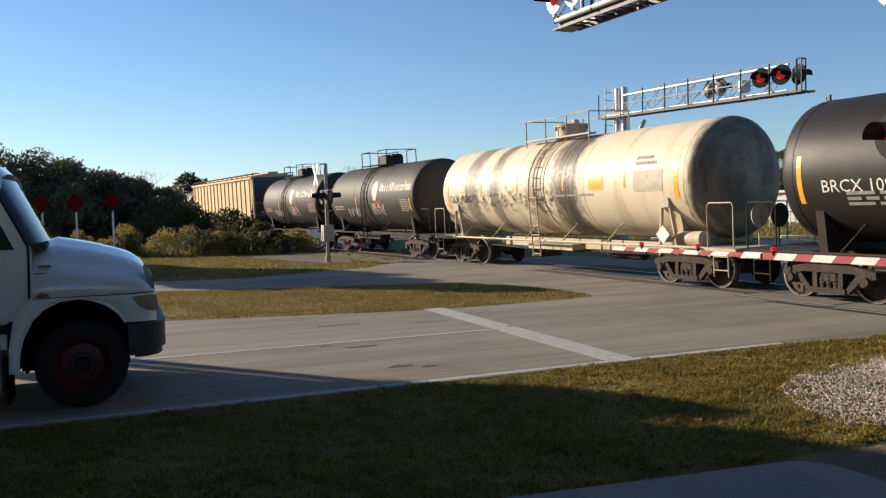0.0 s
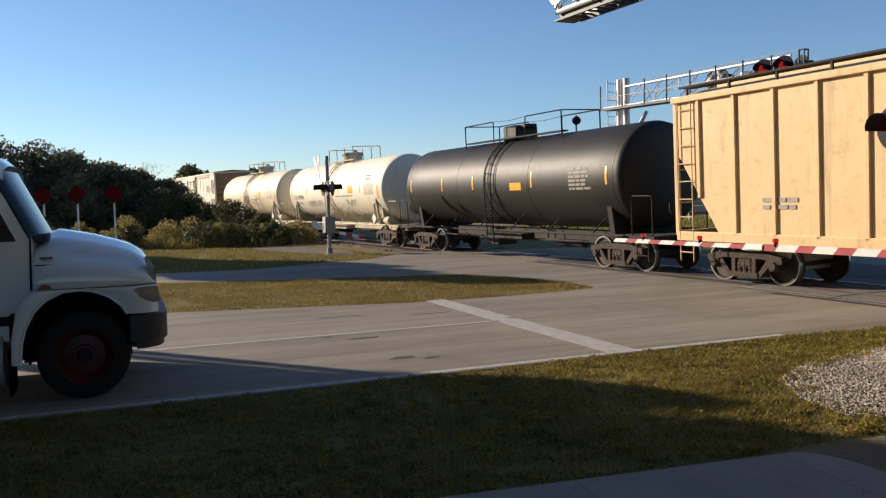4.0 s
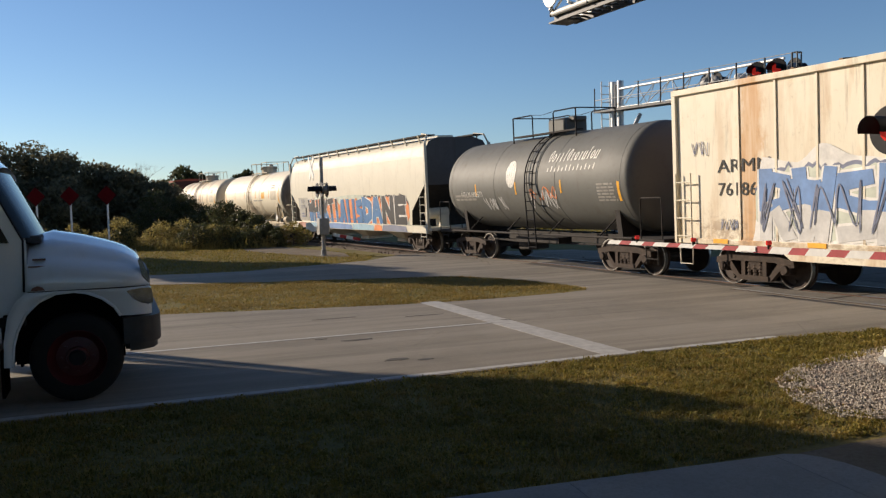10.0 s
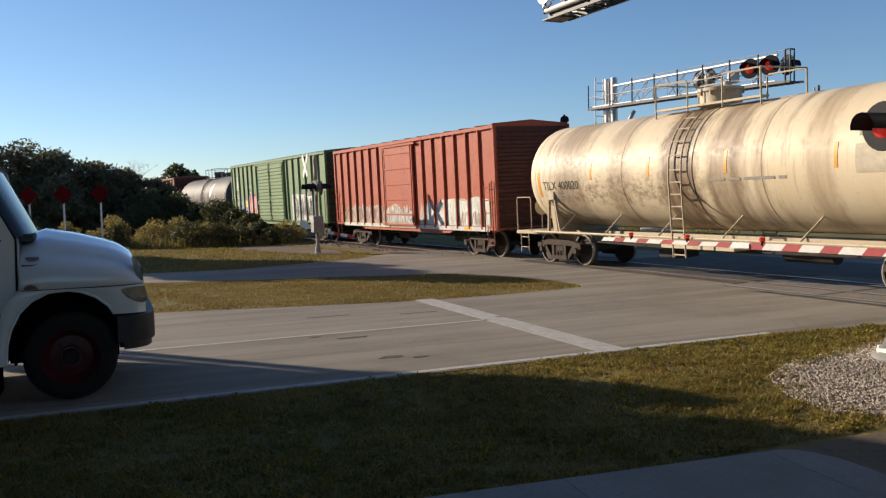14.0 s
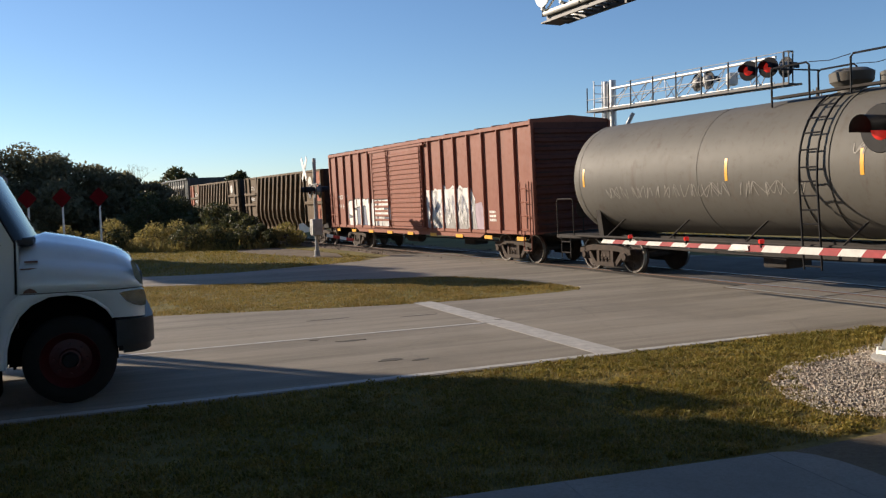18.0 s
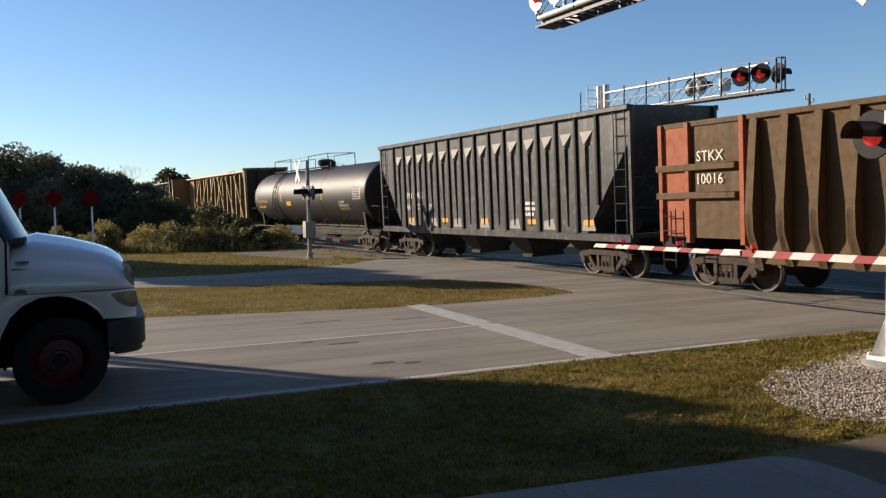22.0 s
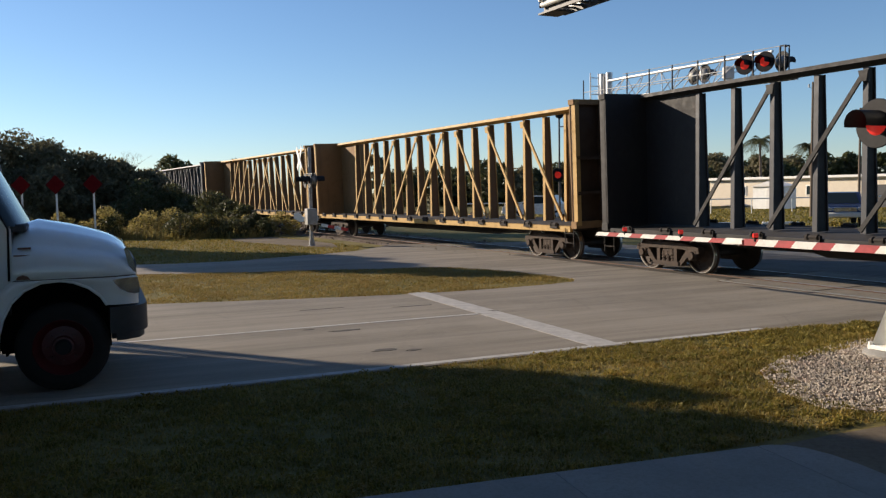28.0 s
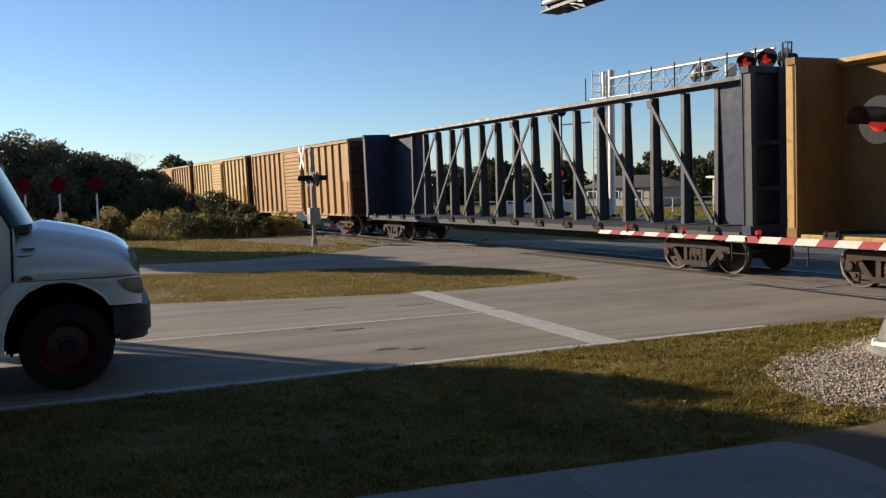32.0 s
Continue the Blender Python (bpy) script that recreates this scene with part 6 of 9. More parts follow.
def tread(q):
    y = q * 0.72
    return Solid().lathe([(y + q * 0.002, 0.4655), (y + q * 0.0865, 0.4565), (y + q * 0.0875, 0.432)], 28, "Y")


SIDE_FRAME, SPRINGS, WHEELSET, TREAD = side_frame().mesh("side_frame", M_CAST), springs().mesh("spring_nest", M_CAST), wheelset().mesh("wheelset", M_WHEEL), [tread(q).mesh("tread", M_TREAD) for q in (-1, 1)]
BOLSTER = Solid().box((0, 0, 0.52), (0.40, 2.1, 0.26), ch=0.03).lathe([(0.62, 0.0), (0.62, 0.2), (0.80, 0.2), (0.80, 0.0)], 12, "Z").mesh("bogie", M_CAST)
COUPLER = Solid().box((0.25, 0, 0.86), (0.9, 0.18, 0.2), ch=0.03).box((0.78, 0.02, 0.86), (0.28, 0.34, 0.30), ch=0.06).mesh("coupler", M_CAST)
TRAIN = []


def running_gear(car, half, inset):
    """Two bogies under a car whose body reaches from -half to half."""
    for q in (-1, 1):
        bx = q * (half - inset)
        bogie = part("bogie", BOLSTER, M_CAST, car, "rusty cast-steel bogie")
        bogie.location = (bx, 0, 0)
        for sy in (-1, 1):
            o = part("side_frame", SIDE_FRAME, M_CAST, bogie)
            o.location = (0, sy * 1.0, 0)
            o = part("spring_nest", SPRINGS, M_CAST, bogie)
            o.location = (0, sy * 1.0, 0)
        for w in (-0.89, 0.89):
            o = part("wheelset", WHEELSET, M_WHEEL, car, "steel wheels on an axle")
            o.location = (bx + w, 0, 0.465)
            o["spin"] = 1
            for me in TREAD:
                part("tread", me, M_TREAD, o, "polished wheel tread")
        o = part("coupler", COUPLER, M_CAST, car)
        o.matrix_basis = pose(q * (half - 0.15), 0, 0, 0, 0, 0 if q > 0 else 180)


def ladder(s, x, y, z0, z1, w=0.42, n=None, r=0.016):
    """Vertical ladder in the xz plane at y."""
    for dx in (-w / 2, w / 2):
        s.rod([(x + dx, y, z0), (x + dx, y, z1)], r, 6)
    n = n or max(2, int((z1 - z0) / 0.36))
    for i in range(n):
        z = z0 + (i + 0.5) * (z1 - z0) / n
        s.rod([(x - w / 2, y, z), (x + w / 2, y, z)], r * 0.9, 6)
    return s


def lettering(car, text, size, x, z, y, mat, r=0.0, zc=0.0, squeeze=1.0, name="lettering", label=""):
    """Lettering on the side that faces the road; its x starts at the trailing end of the word."""
    me = words(text, size, mat, 0.0, squeeze)
    me.transform(Matrix.Translation((x, 0, z)))
    if r:
        wrap(me, r + 0.006, zc)
    else:
        me.transform(Matrix.Translation((0, y, 0)))
    return part(name, me, mat, car, label)


def bars(car, x, z, w, h, rows_, y, mat, r=0.0, zc=0.0, seed=1, name="small_print"):
    """Unreadable small print: bars of its size."""
    rnd = random.Random(seed)
    s = Solid()
    for i in range(rows_):
        zz = z + h * (rows_ - 1 - i) / rows_
        xx = x
        end = x + w * rnd.uniform(0.7, 1.0)
        while xx < end:
            l = min(rnd.uniform(0.1, 0.35) * w, end - xx)
            hh = 0.6 * h / rows_
            p = [(xx, 0, zz), (xx + l, 0, zz), (xx + l, 0, zz + hh), (xx, 0, zz + hh)]
            s.add(p, [(0, 1, 2, 3)])
            xx += l + 0.04 * w
    me = s.mesh(name, mat, 0)
    if r:
        wrap(me, r + 0.007, zc)
    else:
        me.transform(Matrix.Translation((0, y, 0)))
    return part(name, me, mat, car)


def patch(car, name, x0, x1, z0, z1, y, mat, r=0.0, zc=0.0, label="", n=8):
    s = Solid()
    s.sheet([[(x0 + (x1 - x0) * i / 2, 0, z0 + (z1 - z0) * k / n) for k in range(n + 1)] for i in range(3)])
    me = s.mesh(name, mat, 0)
    if r:
        wrap(me, r + 0.005, zc)
    else:
        me.transform(Matrix.Translation((0, y, 0)))
    return part(name, me, mat, car, label)


def ribbon(pts, w):
    """A flat band of width w along points in the xz plane."""
    s = Solid()
    left, right = [], []
    n = len(pts)
    for i, p in enumerate(pts):
        a, b = Vector(pts[max(i - 1, 0)]), Vector(pts[min(i + 1, n - 1)])
        d = (b - a).normalized()
        k = w * (0.35 if i in (0, n - 1) else 1.0) / 2
        left.append((p[0] - d[1] * k, 0, p[1] + d[0] * k))
        right.append((p[0] + d[1] * k, 0, p[1] - d[0] * k))
    return s.sheet([left, right])


def curl(rnd, cx, cz, w, h):
    """A looping stroke that fills a cell, smooth and unreadable."""
    knots = [(cx + rnd.uniform(-0.55, 0.55) * w, cz + (0.46 if i % 2 else -0.46) * h * rnd.uniform(0.6, 1.0)) for i in range(rnd.choice((4, 5, 6)))]
    out = []
    n = len(knots)
    for i in range(n - 1):
        p0, p1, p2, p3 = knots[max(i - 1, 0)], knots[i], knots[i + 1], knots[min(i + 2, n - 1)]
        for k in range(6):
            t = k / 6
            out.append(tuple(0.5 * (2 * p1[j] + (p2[j] - p0[j]) * t + (2 * p0[j] - 5 * p1[j] + 4 * p2[j] - p3[j]) * t * t + (3 * p1[j] - p0[j] - 3 * p2[j] + p3[j]) * t ** 3) for j in (0, 1)))
    return out + [knots[-1]]


GLYPHS = (
    (((-0.42, -0.5), (-0.06, 0.5)), ((0.06, 0.5), (0.42, -0.5)), ((-0.25, -0.12), (0.25, -0.12))),
    (((-0.38, -0.5), (-0.34, 0.5)), ((0.34, -0.5), (0.38, 0.5)), ((-0.35, 0.02), (0.35, 0.06))),
    (((-0.38, -0.5), (-0.34, 0.5)), ((-0.26, 0.0), (0.40, 0.5)), ((-0.20, 0.06), (0.42, -0.5))),
    (((-0.40, -0.5), (-0.36, 0.5)), ((-0.34, 0.46), (0.34, -0.46)), ((0.36, -0.5), (0.40, 0.5))),
    (((-0.45, 0.42), (0.45, 0.46)), ((0.0, 0.40), (0.02, -0.5))),
    (((-0.46, 0.5), (-0.24, -0.48)), ((-0.20, -0.45), (0.0, 0.3)), ((0.02, 0.3), (0.2, -0.45)), ((0.24, -0.48), (0.46, 0.5))),
    (((-0.36, -0.5), (-0.34, 0.5)), ((-0.30, 0.42), (0.38, 0.20)), ((0.38, 0.22), (0.34, -0.24)), ((0.36, -0.22), (-0.32, -0.42))),
    (((-0.36, -0.46), (-0.34, 0.46)), ((-0.34, 0.42), (0.38, 0.44)), ((-0.34, 0.0), (0.30, 0.02)), ((-0.34, -0.42), (0.40, -0.42))),
    (((0.40, 0.40), (-0.34, 0.34)), ((-0.36, 0.38), (-0.34, 0.02)), ((-0.36, 0.06), (0.38, -0.06)), ((0.36, 0.0), (0.34, -0.42)), ((0.36, -0.38), (-0.42, -0.44))),
    (((0.0, -0.5), (0.0, 0.5)),),
    (((-0.36, -0.5), (-0.34, 0.5)), ((-0.30, 0.42), (0.34, 0.34)), ((0.36, 0.34), (0.30, 0.02)), ((0.30, 0.04), (-0.28, -0.04)), ((-0.05, -0.05), (0.42, -0.5))),
    (((-0.36, 0.5), (-0.34, -0.34)), ((-0.36, -0.36), (0.34, -0.42)), ((0.34, -0.38), (0.38, 0.5))))
GL = dict(zip("AHKNTWDESIRU", GLYPHS))


def piece(car, x0, x1, z0, z1, word, top, low, split, rim, cloud, y, seed=1, fat=0.30, halo=None, lean=0.06):
    """Sprayed block letters: an overspray cloud, outlined fat strokes whose fill changes colour at a ragged line across them."""
    rnd = random.Random(seed)
    w = (x1 - x0) / len(word)
    cz, h = (z0 + z1) / 2, z1 - z0
    n = 40
    up_, dn_ = [], []
    for i in range(n + 1):
        e = min(1.0, 0.45 + 5.0 * min(i, n - i) / n)
        x = x0 - 0.10 * w + (x1 - x0 + 0.20 * w) * i / n
        up_.append((x, cz + h * (0.47 + 0.10 * rnd.random() + 0.03 * math.sin(i * 0.9)) * e))
        dn_.append((x, cz - h * (0.47 + 0.04 * rnd.random()) * e))

    def fit(sol, mat, depth, parent, label=""):
        me = sol.mesh("graffiti", mat, 0)
        me.transform(Matrix.Translation((0, y - depth, 0)))
        return part("graffiti", me, mat, parent, label)

    base = fit(Solid().sheet([[(a[0], 0, b[1] + (a[1] - b[1]) * k / 4) for a, b in zip(up_, dn_)] for k in range(5)]), GRAF[cloud], 0.002, car, "sprayed graffiti letters")
    for i, ch_ in enumerate(word):
        glyph = GL[ch_]
        cx, hk, ln_ = x0 + (i + 0.5) * w, h * rnd.uniform(0.88, 0.98), rnd.uniform(-lean, lean)
        wide = fat * min(w, 0.9 * h)
        upper, lower, outline = Solid(), Solid(), Solid()
        for k, ((ax, az), (bx, bz)) in enumerate(glyph):
            p = Vector((cx + (ax + ln_ * az) * w * 0.86, cz + az * hk))
            q = Vector((cx + (bx + ln_ * bz) * w * 0.86, cz + bz * hk))
            d = (q - p).normalized()
            p, q = p - d * wide * 0.25, q + d * wide * 0.25
            wa, wb = wide * rnd.uniform(0.42, 0.60), wide * rnd.uniform(0.42, 0.60)
            for grow, kind in ((0.035 + 0.06 * wide, 0), (0.0, 1)):
                pts = []
                for j in range(13):
                    f = j / 12
                    g = wa + (wb - wa) * f + grow
                    m = p + (q - p) * f + d * grow * (2 * f - 1)
                    pts.append([(m.x - d.y * g * sd, min(max(m.y + d.x * g * sd, z0 - 0.02), z1 + 0.05)) for sd in (1, -1)])
                for j in range(12):
                    quad = [pts[j][0], pts[j + 1][0], pts[j + 1][1], pts[j][1]]
                    mz = sum(v[1] for v in quad) / 4
                    tgt = outline if kind == 0 else (upper if mz > z0 + split * h + 0.05 * math.sin(7 * quad[0][0]) else lower)
                    tgt.add([(vx, -0.0006 * k, vz) for vx, vz in quad], [(0, 1, 2, 3)])
        fit(outline, GRAF[rim], 0.005 + 0.0035 * (i % 2), base)
        for sol, mat in ((upper, top), (lower, low)):
            if sol.f:
                fit(sol, GRAF[mat], 0.013 + 0.0035 * (i % 2), base)
    if halo:
        top_line = Solid().sheet([[(a[0], 0, a[1] - 0.03) for a in up_], [(a[0], 0, a[1] + 0.05) for a in up_]])
        fit(top_line, GRAF[halo], 0.003, base)
    return base


def scrawl(car, x0, x1, z0, z1, mat, y, seed=1, r=0.0, zc=0.0, n=4, w=0.035):
    """Thin sprayed scribble, not readable."""
    rnd = random.Random(seed)
    for i in range(n):
        step = (x1 - x0) / n
        me = ribbon(curl(rnd, x0 + (i + 0.5) * step, (z0 + z1) / 2, step * 1.1, z1 - z0), w).mesh("scrawl", mat, 0)
        if r:
            wrap(me, r + 0.006, zc)
        else:
            me.transform(Matrix.Translation((0, y - 0.004, 0)))
        part("scrawl", me, mat, car, "thin sprayed scribble")


def tank_car(name, label, L, r, zc, mat, under, dome="low", frame_="rail", group="wagons of the freight train", platform=2.6, plat_x=0.0, inset=1.0, ladder_x=0.35, bands=(), dome_x=None):
    """Tank wagon: shell with dished heads, saddles, walkway, ladders, dome, end platforms, bogies. Local x runs forward, -y faces the road."""
    car = thing(name, label, "tank wagon", group)
    h = L / 2
    dome_x = plat_x if dome_x is None else dome_x
    s = Solid()
    prof = [(-h, 0.0)]
    for i in range(1, 9):
        a = i / 8 * math.pi / 2
        prof.append((-h + 0.38 * (1 - math.cos(a) ** 0.8), r * math.sin(a) ** 0.9))
    for i in range(1, 12):
        prof.append((-h + 0.38 + (L - 0.76) * i / 12, r))
    for i in range(8, 0, -1):
        a = i / 8 * math.pi / 2
        prof.append((h - 0.38 * (1 - math.cos(a) ** 0.8), r * math.sin(a) ** 0.9))
    prof.append((h, 0.0))
    s.lathe(prof, 48, "X", (0, 0, zc))
    shell = part("tank_shell", s, mat, car, sharp=50)
    for x in (-h + 0.54, -L / 6, L / 6, h - 0.54):
        s = Solid().lathe([(x - 0.02, r - 0.01), (x - 0.015, r + 0.006), (x + 0.015, r + 0.006), (x + 0.02, r - 0.01)], 48, "X", (0, 0, zc))
        part("weld_seam", s, mat, shell)
    for x in bands:
        s = Solid().lathe([(x - 0.06, r - 0.005), (x - 0.06, r + 0.016), (x + 0.06, r + 0.016), (x + 0.06, r - 0.005)], 48, "X", (0, 0, zc))
        part("tank_strap", s, mat, car)
    # saddles over the bogies and end platforms
    dk = under
    for q in (-1, 1):
        s = Solid()
        x = q * (h - inset)
        s.slab([(-1.15, 1.0), (1.15, 1.0), (1.32, zc - 0.35), (1.22, zc - 0.55), (0.6, zc - r + 0.1), (0, zc - r), (-0.6, zc - r + 0.1), (-1.22, zc - 0.55), (-1.32, zc - 0.35)], "X", x - 0.10, x + 0.10)
        part("saddle", s, dk, car)
        s = Solid()
        s.box((q * (h + 0.12), 0, 0.98), (1.6, 2.7, 0.10), ch=0.015)
        s.box((q * (h - 0.4), 0, 0.86), (1.8, 0.5, 0.34))
        part("end_platform", s, dk, car)
        for y in (-1.34, 1.34):
            s = Solid().rod([(q * (h + 0.85), y, 1.0), (q * (h + 0.85), y, 2.0), (q * (h + 0.80), y, 2.08), (q * (h + 0.10), y, 2.08), (q * (h + 0.05), y, 2.0), (q * (h + 0.05), y, 1.02)], 0.018, 6)
            part("end_rail", s, under, car)
            part("end_step", ladder(Solid(), q * (h + 0.45), y, 0.35, 0.98, 0.45, 2), under, car)
        s = Solid().rod([(q * (h + 0.78), -0.45, 0.98), (q * (h + 0.78), -0.45, 1.75)], 0.02, 6)
        s.lathe([(0, 0.0), (0, 0.26), (0.04, 0.28), (0.04, 0.0)], 16, "X", (q * (h + 0.78), -0.45, 1.75))
        part("brake_wheel", s, dk, car)
    if frame_ == "rail":
        s = Solid()
        for y in (-1.42, 1.42):
            s.rod([(-h + 0.2, y, 1.02), (h - 0.2, y, 1.02)], 0.035, 8)
            k = max(4, int(L / 2.2))
            for i in range(k):
                x = -h + 1.6 + (L - 3.2) * i / (k - 1)
                s.rod([(x, y, 1.04), (x + 0.28, y * 0.72, zc - math.sqrt(max(0.01, r * r - (y * 0.72) ** 2)) + 0.02)], 0.022, 6)
        part("side_rail", s, under, car)
        s = Solid().box((0, 0, 0.86), (L - 2.2, 0.55, 0.30)).box((plat_x, -0.9, 0.82), (2.4, 0.5, 0.18))
        part("centre_sill", s, under, car)
        s = Solid().rod([(-h + 1.8, -0.75, 0.74), (-1.0, -0.75, 0.66), (h - 1.8, -0.75, 0.74)], 0.03, 6).rod([(-h + 1.8, -0.5, 0.70), (h - 1.8, -0.5, 0.70)], 0.02, 6)
        s.lathe([(-0.7, 0.0), (-0.66, 0.19), (0.66, 0.19), (0.7, 0.0)], 14, "X", (plat_x + 2.2, 0.2, 0.60)).box((plat_x - 1.6, -0.2, 0.60), (0.7, 0.8, 0.42), ch=0.04)
        part("brake_gear", s, M_UNDER, car)
    else:
        s = Solid().box((0, 0, 0.88), (L - 1.2, 0.55, 0.34)).box((0, -1.25, 0.98), (L - 1.0, 0.10, 0.16)).box((0, 1.25, 0.98), (L - 1.0, 0.10, 0.16))
        part("centre_sill", s, under, car)
    # walkway, dome and railing on top
    zt = zc + r
    rail_h = 0.66
    s = Solid()
    for y in (-0.62, 0.62):
        s.box((plat_x, y, zt + 0.02), (platform, 0.26, 0.05))
        for x in (plat_x - platform / 2, plat_x + platform / 2):
            s.rod([(x, y * 1.2, zt - 0.18), (x, y * 1.2, zt + rail_h)], 0.022, 6)
    part("walkway", s, dk, car)
    s = Solid()
    for y in (-0.74, 0.74):
        xs = [plat_x - platform / 2, plat_x - platform / 6, plat_x + platform / 6, plat_x + platform / 2]
        for a, b in ((0, 1), (2, 3)):
            s.rod([(xs[a], y, zt - 0.1), (xs[a], y, zt + rail_h - 0.06), (xs[a] + 0.06, y, zt + rail_h), (xs[b] - 0.06, y, zt + rail_h), (xs[b], y, zt + rail_h - 0.06), (xs[b], y, zt - 0.1)], 0.022, 6)
        s.rod([(xs[1], y, zt + rail_h), ((xs[1] + xs[2]) / 2, y, zt + rail_h - 0.05), (xs[2], y, zt + rail_h)], 0.009, 5)
    for x in (plat_x - platform / 2, plat_x + platform / 2):
        s.rod([(x, -0.74, zt + rail_h), (x, 0.74, zt + rail_h)], 0.02, 6)
    part("railing", s, under if under is M_UNDER_PALE else M_BLACK, car)
    s = Solid()
    if dome == "low":
        s.lathe([(zt - 0.2, 0.50), (zt + 0.36, 0.50), (zt + 0.36, 0.55), (zt + 0.43, 0.55), (zt + 0.46, 0.40), (zt + 0.48, 0.0)], 24, "Z", (dome_x, 0, 0))
        for k in range(10):
            a = k * math.tau / 10
            s.rod([(dome_x + 0.52 * math.cos(a), 0.52 * math.sin(a), zt + 0.26), (dome_x + 0.52 * math.cos(a), 0.52 * math.sin(a), zt + 0.41)], 0.03, 6)
        s.lathe([(zt + 0.46, 0.12), (zt + 0.58, 0.10), (zt + 0.60, 0.0)], 10, "Z", (dome_x + 0.1, 0.1, 0))
    elif dome == "valve":
        s.lathe([(zt - 0.2, 0.26), (zt + 0.06, 0.28), (zt + 0.20, 0.42), (zt + 0.38, 0.44), (zt + 0.46, 0.30), (zt + 0.48, 0.0)], 18, "Z", (dome_x, 0, 0))
        s.lathe([(zt - 0.2, 0.16), (zt + 0.30, 0.16), (zt + 0.36, 0.0)], 12, "Z", (dome_x + 0.75, 0.1, 0))
    else:
        s.box((dome_x, 0, zt + 0.16), (0.95, 0.9, 0.62), ch=0.08)
        s.box((dome_x + 0.55, 0, zt + 0.42), (0.3, 0.5, 0.14), ch=0.03)
    part("dome", s, M_DOME if dome == "low" else mat, car, "rust-stained dome with valves" if dome == "low" else "")
    # side ladder, curved over the shell
    s = Solid()
    for y in (-1, 1):
        for dx in (-0.21, 0.21):
            pts = [(ladder_x + dx, y * 1.52, 0.55), (ladder_x + dx, y * (r + 0.10), zc - 0.25)]
            for i in range(8):
                a = i / 7 * radians(62)
                pts.append((ladder_x + dx, y * (r + 0.09) * math.cos(a), zc + (r + 0.09) * math.sin(a)))
            s.rod(pts, 0.022, 6)
        for i in range(7):
            z = 0.62 + i * (zc - 0.62) / 7
            yy = y * (1.52 + (r + 0.10 - 1.52) * i / 7)
            s.rod([(ladder_x - 0.21, yy, z), (ladder_x + 0.21, yy, z)], 0.018, 6)
        for i in range(5):
            a = i / 5 * radians(62)
            s.rod([(ladder_x - 0.21, y * (r + 0.09) * math.cos(a), zc + (r + 0.09) * math.sin(a)), (ladder_x + 0.21, y * (r + 0.09) * math.cos(a), zc + (r + 0.09) * math.sin(a))], 0.018, 6)
    part("side_ladder", s, under if under is M_UNDER_PALE else M_BLACK, car)
    running_gear(car, h, inset)
    return car


def tape(car, xs, z, r, zc, mat=M_YELLOW, w=0.09, hgt=0.5):
    for x in xs:
        patch(car, "reflective_tape", x - w / 2, x + w / 2, z - hgt / 2, z + hgt / 2, 0, mat, r, zc)


